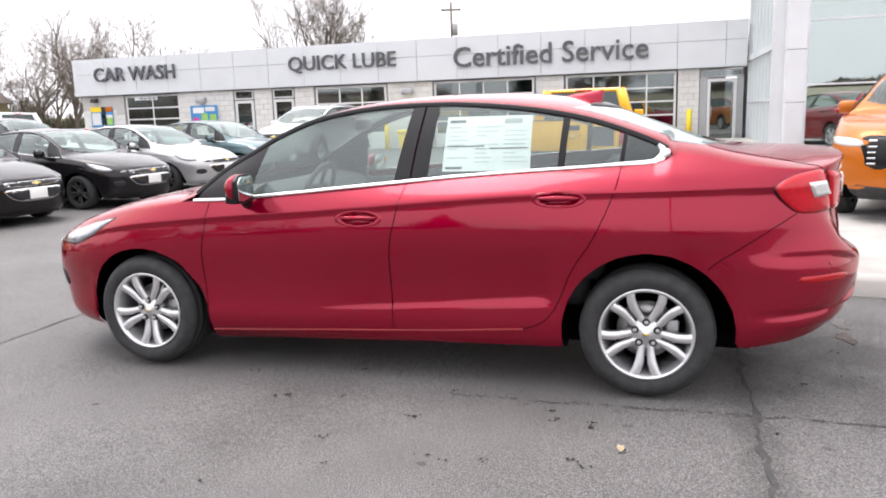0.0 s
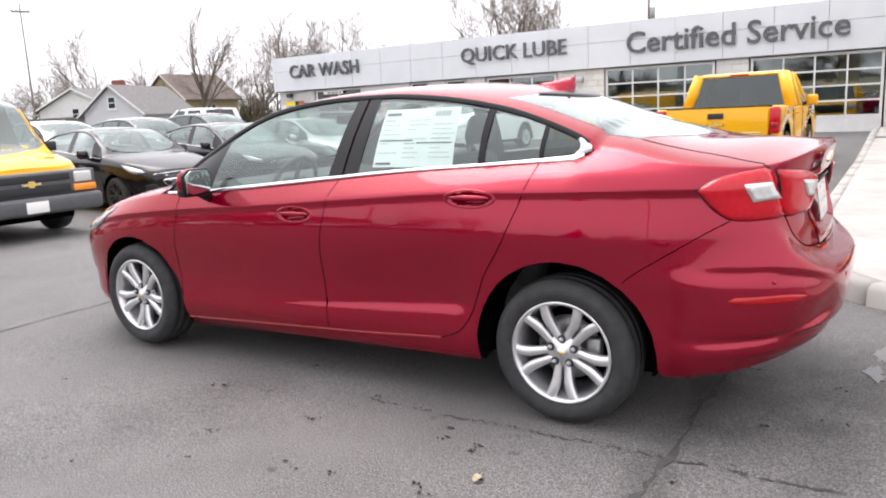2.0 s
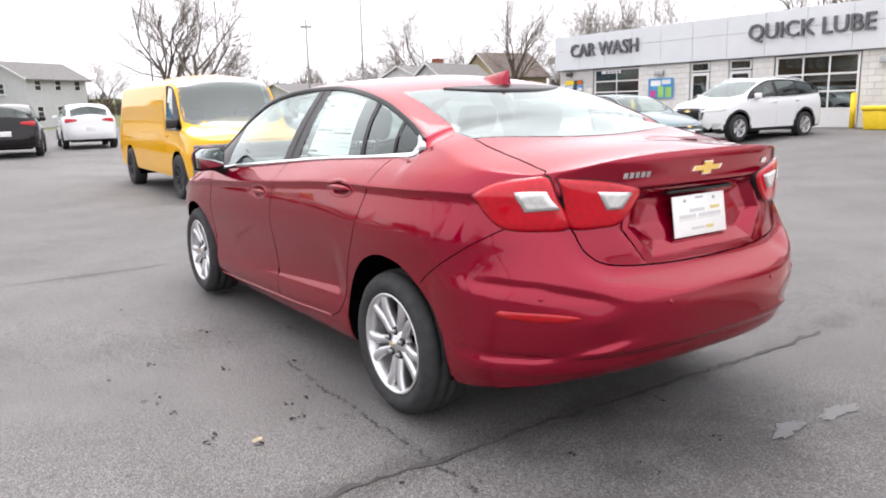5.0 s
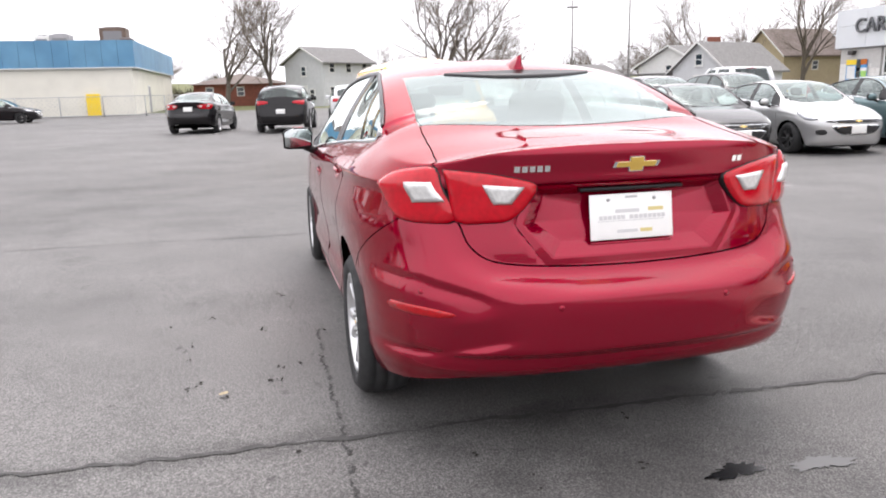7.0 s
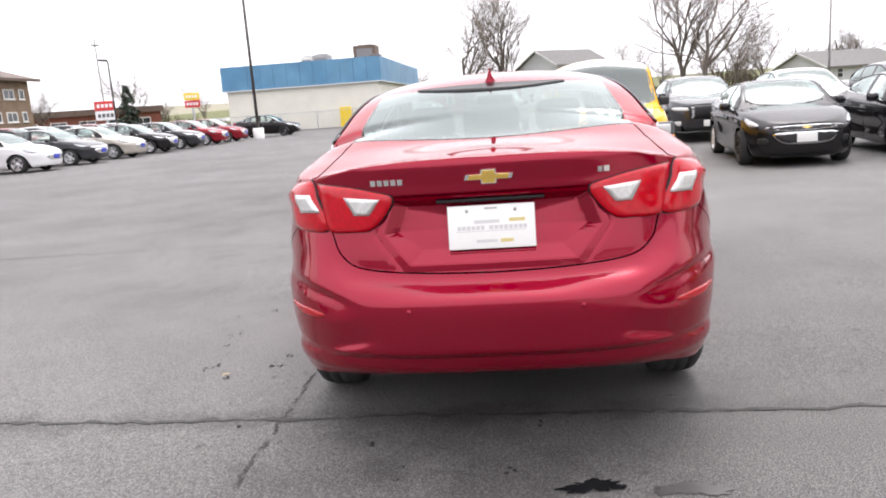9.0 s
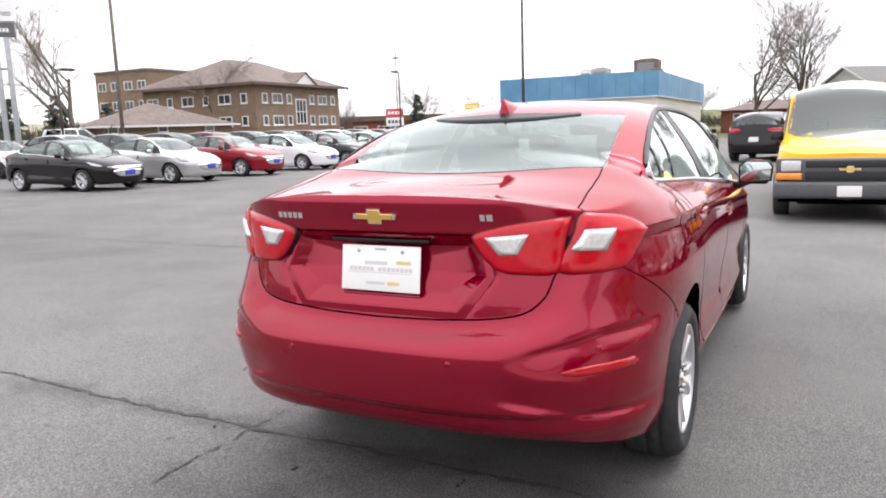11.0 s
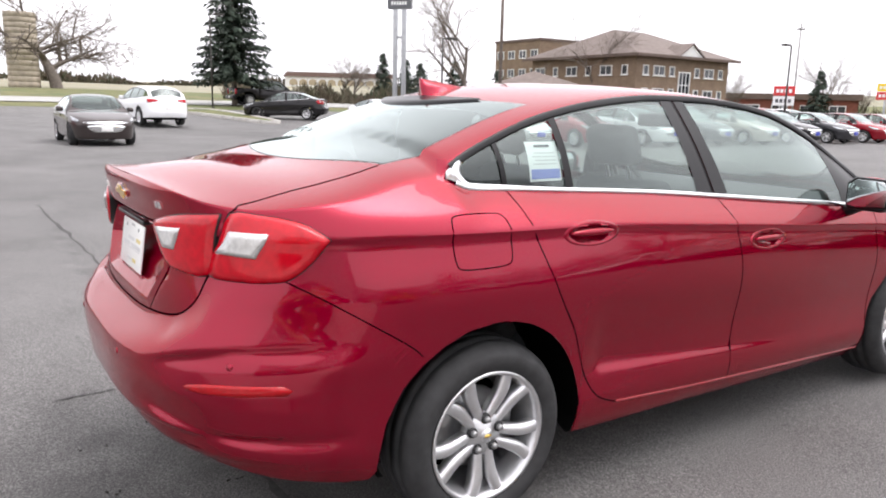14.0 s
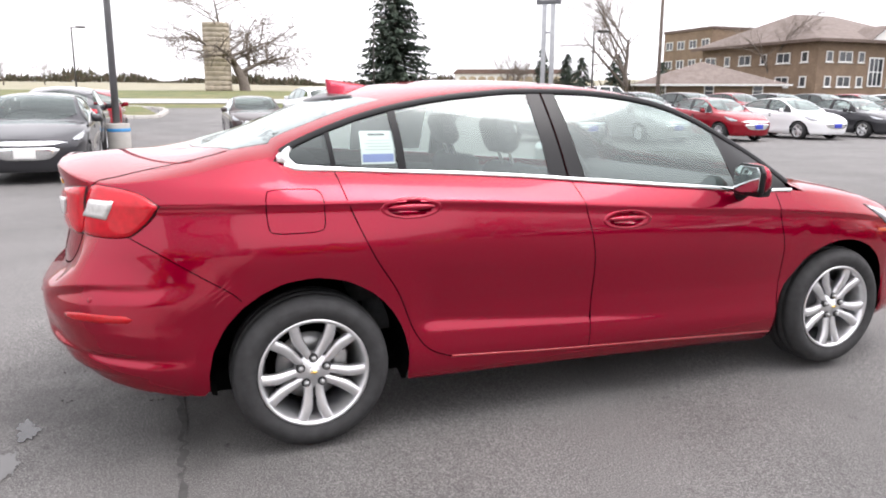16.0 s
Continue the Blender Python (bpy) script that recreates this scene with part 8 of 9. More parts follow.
lamp_pole(2.9, -19.0, 9.5, 0.10, "banded", 2, 0, material="pole_grey", label="tall dark lamp pole on a beige pedestal with blue band")
lamp_pole(-41.0, -15.5, 10.0, 0.10, "white", 2, 90, label="tall dark lamp pole on a white pedestal")
lamp_pole(-20.2, -31.7, 4.7, 0.06, az=180)
lamp_pole(-43.9, -26.2, 5.7, 0.07, az=0)
lamp_pole(7.0, -56.0, 5.0, 0.07, az=180)
lamp_pole(-12.5, -47.5, 6.0, 0.06, az=150)


M["pole_weathered"] = mat("weathered_grey_pole", (0.22, 0.21, 0.20), 0.8, vary=0.15, scale=5)


def utility_pole(x, y, h, arm=2.2, rz=0.0, wire=True, box=False, r=0.13, material="wood_pole"):
    z = H(x, y)
    p = thing("utility_pole", "weathered grey utility pole beyond the lot", "utility pole", "utility poles")
    part("pole", tube_bm([(x, y, z), (x, y, z + h)], [r, r * 0.7], 10), material, p)
    m = pose(x, y, z + h - 0.6, 0, 0, rz)
    if arm:
        a = part("crossarm", box_bm(-arm / 2, arm / 2, -0.06, 0.06, -0.07, 0.07, 0, m), material, p)
        for k in (-0.45, -0.2, 0.2, 0.45):
            ins = spin_bm([(0.0005, 0.2), (0.05, 0.18), (0.03, 0.1), (0.05, 0.07)], 8, "z")
            bmesh.ops.transform(ins, matrix=m @ Matrix.Translation((k * arm, 0, 0)), verts=ins.verts)
            part("insulator", ins, "siding_grey", a)
    if box:
        part("transformer", tube_bm([(x + 0.3, y, z + h - 2.6), (x + 0.3, y, z + h - 1.7)], 0.22, 10), "siding_grey", p)
    return p


utility_pole(-29.7, -38.7, 12.5, 2.0, 30, box=True)
for az, d, h, arm in ((157.3, 64, 8.3, 0.9), (153.2, 66, 10.8, 1.3), (168.1, 70, 10.5, 0), (-151.3, 82, 10.0, 0.7)):
    ux, uy = polar(az, d)
    utility_pole(ux, uy, h, arm, az + 90, r=0.085, material="pole_weathered")
ux, uy = polar(105.1, 62, 1.4, -4.3)
utility_pole(ux, uy, 10.0, 1.6, 15, box=True)


def cable(a, b, sag, r=0.014):
    w = thing("overhead_wire", "thin dark overhead wire between poles", "wire", "overhead wires")
    pts = [(lerp(a[0], b[0], k / 12), lerp(a[1], b[1], k / 12), lerp(a[2], b[2], k / 12) - sag * 4 * (k / 12) * (1 - k / 12)) for k in range(13)]
    part("strand", tube_bm(pts, r, 4), "pole_paint", w)


for dz in (0.0, -0.5):
    cable((-29.7, -38.7, 12.0 + dz), (60, -62, 13.5 + dz), 1.2)


def pylon_sign():
    s = thing("pylon_sign", "dealer pylon sign on two steel posts, white and dark panels", "sign")
    m = pose(-16.65, -30.25, H(-16.6, -30.2), 0, 0, 135)
    for x in (-0.22, 0.22):
        part("post", box_bm(x - 0.10, x + 0.10, -0.10, 0.10, 0, 5.8, 0.01, m), "pole_steel", s)
    part("tie", box_bm(-0.15, 0.15, -0.04, 0.04, 4.4, 4.5, 0, m), "pole_steel", s)
    d = part("dark_panel", box_bm(-0.60, 0.60, -0.15, 0.15, 5.8, 6.38, 0.02, m), "letter", s, "dark panel with pale print", smooth=False)
    for k in range(6):
        part("print_bar", box_bm(-0.40 + 0.135 * k, -0.31 + 0.135 * k, -0.158, -0.15, 5.98, 6.14, 0, m), "sign_white", d, smooth=False)
        part("print_bar", box_bm(-0.40 + 0.135 * k, -0.31 + 0.135 * k, 0.15, 0.158, 5.98, 6.14, 0, m), "sign_white", d, smooth=False)
    w = part("white_panel", box_bm(-0.66, 0.66, -0.15, 0.15, 6.42, 8.6, 0.02, m), "sign_white", s, "white panel with grey lettering", smooth=False)
    t = letters("lettering", "CERTIFIED", -0.52, 0.52, -0.151, 6.66, 6.82, "letter", w, depth=0.008)
    t.data.transform(m)
    t2 = letters("lettering", "CERTIFIED", -0.52, 0.52, -0.151, 6.66, 6.82, "letter", w, depth=0.008)
    t2.data.transform(m @ Matrix.Rotation(radians(180), 4, "Z"))


pylon_sign()


def silo(x, y):
    z = H(x, y)
    s = thing("silo", "old round concrete-block farm silo without a roof", "silo")
    for k in range(14):
        ring = spin_bm([(1.45, 0.57 * k), (1.6, 0.57 * k + 0.01), (1.6, 0.57 * k + 0.53), (1.57, 0.57 * k + 0.57), (1.45, 0.57 * k + 0.57)], 28, "z")
        bmesh.ops.translate(ring, vec=(x, y, z), verts=ring.verts)
        part("stave_ring", ring, "silo", s)


silo(-5.6, -93.0)

# loose bits on the asphalt
rng = random.Random(8)
for k, (x, y) in enumerate([(-1.22, -1.46), (-.71, -.86), (-.4, -1.18), (.03, -1.57), (-.09, -1.11), (-.12, -.74), (.36, -1.28), (.45, -.93), (.6, -1.68), (.99, -1.19), (1.09, -1.56), (1.14, -1.61), (1.13, -1.2), (1.3, -1.43), (-.28, -2.05), (.77, -1.64), (-.36, -1.14), (.12, -1.81), (.52, -1.65), (.34, -1.27), (1.16, -1.25), (2.1, -.53), (1.9, -1.14), (.96, -1.09), (2.31, -.37), (2.4, -.39), (1.94, .15), (2.34, .02)]):
    clump = bmesh.new()
    for j in range(rng.randint(2, 5)):
        s_ = rng.uniform(0.003, 0.007)
        bmesh.ops.create_icosphere(clump, subdivisions=1, radius=1, matrix=Matrix.Translation((x + rng.gauss(0, 0.016), y + rng.gauss(0, 0.009), s_ * 0.2)) @ pose(0, 0, 0, 0, 0, rng.uniform(0, 180)) @ Matrix.Diagonal((s_ * rng.uniform(1, 2), s_, s_ * 0.45, 1)))
    tagged(part("debris", clump, "crumb", smooth=False), "small dark crumbs of debris on the asphalt", "debris", "bits on the asphalt")
blot("oil_stain", 2.47, 0.30, 0.045, 0.09, "oil", "dark wet oil stain on the asphalt", "stain", 5)
blot("puddle", 2.50, 0.62, 0.045, 0.10, "puddle", "shallow pale puddle on the asphalt", "puddle", 6, 0.004)
lf = bmesh.new()
bmesh.ops.create_grid(lf, x_segments=3, y_segments=3, size=0.5)
for v in lf.verts:
    v.co = (1.28 + v.co.x * 0.036 * (1 - abs(v.co.y)), -1.45 + v.co.y * 0.04, 0.008 + 0.02 * v.co.x * v.co.x + 0.006 * (v.co.y + 0.5))
tagged(part("dry_leaf", lf, "leaf"), "small dry tan leaf lying on asphalt", "leaf")
strip_on_ground("parking_line", [(-4.16, 4.7), (-4.12, 5.1), (-4.06, 5.7)], 0.09, "white_line", "worn pale parking line on the asphalt", "marking", 0.2, 31)
strip_on_ground("parking_line", [(-7.5, 2.38), (-7.2, 2.54), (-6.8, 2.75)], 0.09, "white_line", "worn pale parking line on the asphalt", "marking", 0.2, 32)
# ---------------------------------------------------------------- trees


def bare_tree(label, seed, h, spread=0.5, limbs=5, low=0.25, up=0.6, sub=5, group="bare trees", levels=4, thick=1.0):
    """A leafless tree: trunk and limbs in one mesh, the twigs of the crown in another."""
    rnd = random.Random(seed)
    root = thing("bare_tree", label, "tree", group)
    wood, crown = bmesh.new(), bmesh.new()

    def turn(d, ang):
        a = d.orthogonal().normalized()
        a = Matrix.Rotation(rnd.uniform(0, 2 * math.pi), 3, d) @ a
        return (d * math.cos(ang) + a * math.sin(ang)).normalized()

    def limb(p, d, ln, r, lev):
        pts, rad = [p], [r]
        n = 4 if lev < 2 else 3 if lev < 3 else 2
        for k in range(n):
            d = (d + Vector((rnd.gauss(0, 0.16), rnd.gauss(0, 0.16), rnd.gauss(0.05, 0.10) * up))).normalized()
            p = p + d * ln / n
            pts.append(p)
            rad.append(max(0.006, r * (1 - 0.62 * (k + 1) / n)))
        add_tube(wood if lev < 2 else crown, pts, rad, 7 if lev == 0 else 5 if lev == 1 else 3, False)
        if lev >= levels:
            return
        cnt = (limbs if lev == 0 else sub + (1 if rnd.random() > 0.5 else 0))
        for k in range(cnt):
            f = lerp(low if lev == 0 else 0.30, 1.0, (k + rnd.random() * 0.7) / cnt)
            i = min(n - 1, int(f * n))
            q = lerp(pts[i], pts[i + 1], f * n - i)
            rr = max((0.028 if lev < 2 else 0.013) * thick, lerp(rad[i], rad[i + 1], f * n - i) * rnd.uniform(0.55, 0.8))
            limb(q, turn(d if lev else Vector((0, 0, 1)), rnd.uniform(0.45, 1.1) * spread * 1.6), ln * (rnd.uniform(0.75, 1.1) if lev == 0 else rnd.uniform(0.45, 0.70)), rr, lev + 1)

    limb(Vector((0, 0, -0.2)), Vector((rnd.gauss(0, 0.04), rnd.gauss(0, 0.04), 1)).normalized(), h * 0.52, (h * 0.020 + 0.05) * thick, 0)
    part("trunk", wood, "bark", root)
    part("crown", crown, "twig", root)
    return root


def spruce(x, y, h, w, seed=3, low=0.6):
    rnd = random.Random(seed)
    z = H(x, y)
    root = thing("spruce_tree", "tall dark green spruce beside the road", "tree", "evergreens")
    part("trunk", tube_bm([(x, y, z - 0.1), (x, y, z + h)], [h * 0.02, 0.02], 8), "bark", root)
    vs, fs = [], []
    n = int(h * 4.2)
    for k in range(n):
        f = (k + 0.5) / n
        zz = z + lerp(low, h, f)
        reach = w / 2 * (1 - f) ** 0.8 * rnd.uniform(0.8, 1.12) + 0.08
        for b in range(max(5, int(12 * (1 - f * 0.6)))):
            a = rnd.uniform(0, 6.283)
            ln = reach * rnd.uniform(0.72, 1.1)
            c, s_ = math.cos(a), math.sin(a)
            steps = max(3, int(ln / 0.17))
            for q in range(steps):
                g = (q + 1) / steps
                px, py = x + c * ln * g, y + s_ * ln * g
                pz = zz - ln * 0.34 * g + ln * 0.16 * g * g
                for t in range(3):
                    e = rnd.uniform(0.20, 0.42)
                    ta = a + rnd.uniform(-1.3, 1.3)
                    d = Vector((math.cos(ta) * e, math.sin(ta) * e, -e * rnd.uniform(0.1, 0.9)))
                    s2 = Vector((-math.sin(ta), math.cos(ta), 0)) * e * 0.40
                    o = Vector((px, py, pz)) + Vector((rnd.gauss(0, 0.04), rnd.gauss(0, 0.04), rnd.gauss(0, 0.05)))
                    i = len(vs)
                    vs += [o - s2, o + s2, o + d]
                    fs.append((i, i + 1, i + 2))
    part_mesh("crown", data_mesh("crown", vs, fs), "needle", root, smooth=False)
    return root


def thicket(label, a0, a1, dist, h, seed, n=2600, material="hedge", category="shrubs", wide=1.0):
    """A band of winter shrubs between two bearings."""
    rnd = random.Random(seed)
    vs, fs = [], []
    for k in range(n):
        f = rnd.random()
        cx, cy = polar(lerp(a0, a1, f), dist + rnd.uniform(-4, 4))
        top = h * (0.55 + 0.3 * math.sin(f * 23 + seed) + 0.15 * math.sin(f * 71)) * rnd.uniform(0.3, 1.0) + 0.4
        base = H(cx, cy) + rnd.uniform(0, 0.55) * top
        lean = Vector((rnd.gauss(0, 0.25), rnd.gauss(0, 0.25), 1)) * top * rnd.uniform(0.2, 0.5)
        w = Vector((rnd.gauss(0, 1), rnd.gauss(0, 1), 0)).normalized() * rnd.uniform(0.03, 0.12) * wide
        i = len(vs)
        p = Vector((cx, cy, base))
        vs += [p - w, p + w, p + lean]
        fs.append((i, i + 1, i + 2))
    ob = part_mesh("thicket", data_mesh("thicket", vs, fs), material, smooth=False)
    tagged(ob, label, category, kind="stuff")


KINDS = [
    bare_tree("leafless spreading tree beyond the lot", 11, 10.0, 0.55, 6, 0.22),
    bare_tree("tall leafless tree with upright limbs", 12, 11.0, 0.36, 7, 0.30, 0.9),
    bare_tree("leafless tree with a rounded crown", 13, 8.0, 0.62, 6, 0.30),
    bare_tree("slender upright leafless tree beyond roofs", 14, 9.0, 0.42, 5, 0.25, 0.8),
]
SPOTS = [  # kind, bearing, distance, height in parts of its own
    (0, -177.2, 82, 1.20), (1, 179.4, 84, 1.12), (0, 165.4, 74, 1.05), (1, 166.6, 78, 1.0), (2, 161.2, 80, 0.75), (3, 163.5, 88, 0.9),
    (1, 117.6, 66, 0.98), (0, 119.8, 70, 1.0), (1, 115.4, 72, 0.92),
    (1, 141.3, 92, 1.02), (2, 138.0, 96, 1.15), (3, 136.4, 90, 1.05), (1, 134.8, 95, 1.0), (2, 133.0, 92, 1.05), (3, 129.4, 82, 1.05), (2, 128.2, 86, 1.15), (3, 131.2, 96, 1.1),
    (2, 149.6, 98, 1.22), (0, 148.2, 104, 1.0), (2, 146.8, 100, 1.15), (3, 144.4, 106, 1.05), (2, 143.0, 100, 1.05), (3, 151.0, 108, 1.0), (2, 153.2, 110, 1.0), (3, 155.2, 100, 0.8), (2, 157.5, 108, 0.85), (2, 159.3, 104, 0.72), (3, 139.6, 100, 1.1),
    (2, -147.2, 90, 0.95), (3, -153.4, 100, 0.9), (2, -155.0, 105, 0.7), (3, -158.0, 110, 0.7), (2, -160.5, 112, 0.8), (2, -170.0, 104, 0.8), (3, -173.0, 110, 0.7), (2, -145.5, 108, 0.7),
    (0, -128.6, 66, 0.92), (3, -137.4, 78, 1.12), (2, -119.6, 70, 0.72), (2, -118.6, 73, 0.68), (3, -136.2, 88, 0.9), (2, -131.5, 84, 0.7), (2, -81.6, 150, 0.85), (3, -84.0, 170, 0.6),
    (2, 127.0, 78, 1.1), (3, 128.9, 90, 1.2), (0, 130.6, 84, 1.0), (2, 132.2, 80, 1.2), (3, 133.7, 86, 1.2), (2, 135.4, 82, 1.15), (0, 137.2, 98, 1.0), (3, 145.4, 96, 1.1), (2, 150.2, 92, 1.1), (2, 152.2, 96, 1.0), (2, 162.4, 92, 0.9), (2, 164.3, 84, 1.0), (2, 172.5, 96, 0.7), (3, 170.6, 100, 0.8), (2, 168.6, 104, 0.75), (3, -179.2, 108, 0.8),
]
used = set()
rt = random.Random(4)
for k, az, d, s_ in SPOTS:
    tx, ty = polar(az, d)
    m = pose(tx, ty, H(tx, ty), 0, 0, rt.uniform(0, 360)) @ Matrix.Diagonal((s_, s_, s_, 1))
    if k in used:
        copy_thing(KINDS[k], m)
    else:
        used.add(k)
        KINDS[k].matrix_basis = m
old_oak = bare_tree("gnarled wide leafless tree beside a silo", 29, 8.0, 0.75, 8, 0.34, 0.45, 5, thick=1.7)
ox, oy = -8.7, -92.0
old_oak.matrix_basis = pose(ox, oy, H(ox, oy), 0, 0, 40) @ Matrix.Diagonal((2.0, 2.0, 1.45, 1))
spruce(-15.0, -50.5, 10.8, 5.9, low=1.9)
for az, d, h, w in ((-121.9, 70, 4.6, 2.2), (-124.6, 76, 4.2, 3.0), (-123.4, 78, 4.6, 2.6), (-127.4, 72, 4.4, 3.4), (-152.8, 84, 5.6, 3.0), (-130.6, 74, 4.0, 3.2)):
    tx, ty = polar(az, d)
    spruce(tx, ty, h, w, int(d))
thicket("brown leafless shrubs along the far lots", 127, 163, 112, 8.0, 1, 12000)
thicket("brown leafless shrubs beyond the lot", 163, 200, 118, 6.0, 2, 9000)
thicket("winter shrubs and hedges along the road", -134, -119, 66, 2.6, 3, 2600)
thicket("winter shrubs near the restaurant", -165, -144, 96, 3.4, 4, 3000)
thicket("brown winter hedge beside the road", -131, -110.0, 68, 2.4, 5, 7000)
thicket("dark distant woodland on the horizon", -113, -70, 420, 10.0, 6, 7000, "hedge", "woodland", 9.0)
# ---------------------------------------------------------------- the parked vehicles


def put(x, y, rz, dz=0.0, tilt=0.0):
    return pose(x, y, H(x, y) + dz, 0, 0, rz)


def dress(ob, label, group=""):
    tagged(ob, label, "", group)
    return ob


MINOR = ("door_gap", "handle_cup", "mirror_arm", "mirror_base", "headliner", "parcel_shelf", "door_lining", "fog_lamp_bezel", "front_lip", "grille_mesh", "head_restraint", "reflector", "window_seal", "emblem_face", "nose_emblem", "cabin_floor", "wheel_well", "mirror_glass", "window_trim", "wheel_back", "roof_antenna")


def plainer(root):
    """Take away the small parts that cannot be told apart far off."""
    for o in list(root.children_recursive):
        if o.name.split(".")[0] in MINOR and not o.children:
            bpy.data.objects.remove(o)
    return root


# dealer sedans: one built, the others copied and repainted
black_sedan, _s = sedan("parked_sedan", "black_paint", "black sedan with a silver steel-look front wheel and front plate", "parked sedans", full=False, steel=True)
black_sedan.matrix_basis = put(-10.0, 5.1, 174)
for x, y, rz, paint, label in (
    (-9.8, 7.6, 174, "black_paint", "glossy black sedan with a white front plate"),
    (-9.8, 10.1, 174, "silver_paint", "pale silver sedan parked nose-out beside black sedans"),
    (-9.5, 12.5, 174, "teal_paint", "dark teal sedan parked nose-out near the service bays"),
):
    dress(recoloured(copy_thing(black_sedan, put(x, y, rz)), "black_paint", paint), label, "parked sedans")
far_sedan = plainer(copy_thing(black_sedan, put(-25.6, -3.3, -10)))
dress(far_sedan, "black sedan crossing the open lot", "parked sedans")
for x, y, rz, paint, label in (
    (-45.0, 5.0, 176, "white_paint", "white sedan far across the lot"),
    (-1.2, -22.5, -90, "brown_paint", "brownish grey sedan driving in from the road"),
    (3.85, -12.0, -90, "grey_paint", "dark grey sedan with chrome grille parked by a lamp base"),
    (-14.7, -28.5, -90, "white_paint", "white sedan in the second row"),
    (-13.35, -37.0, 143, "black_paint", "black coupe-like sedan parked near the exit"),
    (-45.5, -16.4, -90, "black_paint", "black sedan parked in front of the blue building"),
    (6.1, 13.0, 70, "bright_red_paint", "bright red car on the showroom paving"),
):
    dress(recoloured(copy_thing(far_sedan, put(x, y, rz, 0.13 if y > 11 and x > 2 else 0)), "black_paint", paint), label, "parked sedans")
row = [("black_paint", "black"), ("silver_paint", "silver"), ("bright_red_paint", "red"), ("white_paint", "white"), ("grey_paint", "dark grey"), ("tan_paint", "champagne"), ("black_paint", "black"), ("grey_paint", "charcoal"), ("bright_red_paint", "red"), ("bright_red_paint", "red")]
blue_tag, _s = sedan("parked_sedan", "black_paint", "black sedan with a blue front plate in a sales row", "sales row of sedans", full=False, front_plate="plate_blue")
plainer(blue_tag)
blue_tag.matrix_basis = put(-10.5, -18.3, -90)
for x, (paint, word) in list(zip((-10.5, -13.6, -16.8, -20.3, -23.5, -26.7, -30.0, -33.3, -36.7, -39.9), row))[1:]:
    dress(recoloured(copy_thing(blue_tag, put(x, -18.2, -90 + (x * 7.3) % 2 - 1)), "black_paint", paint), word + " sedan with a blue front plate in a sales row", "sales row of sedans")
# sport-utility vehicles
white_suv, _s = plain_vehicle("sport_utility_vehicle", SUV, "white_paint", "clean white SUV with black cladding and silver roof rails", "SUVs", roof_rails=True, fine=0.9, wheel_full=True)
white_suv.matrix_basis = put(-8.5, 16.3, 86)
far_suv, _s = plain_vehicle("sport_utility_vehicle", SUV, "white_paint", "small white SUV far across the lot", "SUVs", fine=0.6)
plainer(far_suv)
far_suv.matrix_basis = put(-28.0, 2.6, -4)
dress(recoloured(copy_thing(white_suv, put(4.68, 5.70, 66, 0.132)), "white_paint", "orange_paint"), "bright orange SUV parked on the showroom paving", "SUVs")
for x, y, rz, dz, paint, label in (
    (-24.3, -0.2, -8, 0, "black_paint", "black SUV crossing the lot behind a black sedan"),
    (-16.5, 5.2, 176, 0, "grey_paint", "dark grey SUV in the row behind"),
    (-16.6, 8.0, 174, 0, "white_paint", "white SUV in the row behind"),
    (-17.0, 11.0, 174, 0, "grey_paint", "dark grey SUV beside the car wash"),
    (-17.2, 13.8, 174, 0, "black_paint", "black SUV beside the car wash"),
    (-5.0, -32.0, 96, 0, "white_paint", "white SUV leaving by the exit"),
    (4.0, -18.5, 90, 0, "grey_paint", "grey SUV parked beyond a lamp base"),
    (3.8, -25.0, 90, 0, "bright_red_paint", "red SUV parked beyond a lamp base"),
):
    dress(recoloured(copy_thing(far_suv, put(x, y, rz, dz)), "white_paint", paint), label, "SUVs")
for k in range(11):
    x = -18.0 - 3.0 * k
    paint, word = [("silver_paint", "silver"), ("black_paint", "black"), ("white_paint", "white"), ("grey_paint", "grey"), ("bright_red_paint", "red")][(k * 3 + k // 4) % 5]
    dress(recoloured(copy_thing(far_suv, put(x, -28.3, -90 + (k * 37) % 3 - 1)), "white_paint", paint), word + " SUV in the second sales row", "SUVs in the second row")
# van and pickups
van, _s = plain_vehicle("cargo_van", VAN, "yellow_paint", "yellow cargo van with a dark grey bumper", glass="glass", category="van", r=0.38, rim=0.21)
van.matrix_basis = put(-9.66, 1.72, 180) @ Matrix.Diagonal((0.97, 0.96, 0.95, 1))
for o in van.children:
    if o.name.startswith("windscreen"):
        o.data.materials[0] = M["screen_glass"]
part("front_bumper", box_bm(-2.84, -2.45, -0.98, 0.98, 0.36, 0.60, 0.05), "bumper_grey", van, "dark grey plastic bumper")
part("grille_surround", box_bm(-2.74, -2.5, -0.95, 0.95, 0.60, 0.93, 0.03), "bumper_grey", van)
for z0, z1 in ((0.80, 0.90), (0.63, 0.75)):
    part("grille_slot", box_bm(-2.755, -2.7, -0.56, 0.56, z0, z1, 0.01), "plastic", van)
for s_ in (-1, 1):
    part("square_headlamp", box_bm(-2.765, -2.6, 0.75 * s_ - 0.13, 0.75 * s_ + 0.13, 0.75, 0.90, 0.015), "lens_white", van)
    part("turn_lamp", box_bm(-2.765, -2.6, 0.77 * s_ - 0.17, 0.77 * s_ + 0.17, 0.625, 0.725, 0.015), "amber", van)
emblem("nose_badge", lambda a, b, off: Vector((-2.765 - off, a, 0.775 + b)), van, 0.14, 0.045)
number_plate(van, Matrix.Translation((-2.845, 0, 0.47)) @ Matrix.Rotation(radians(180), 4, "Z"), False)
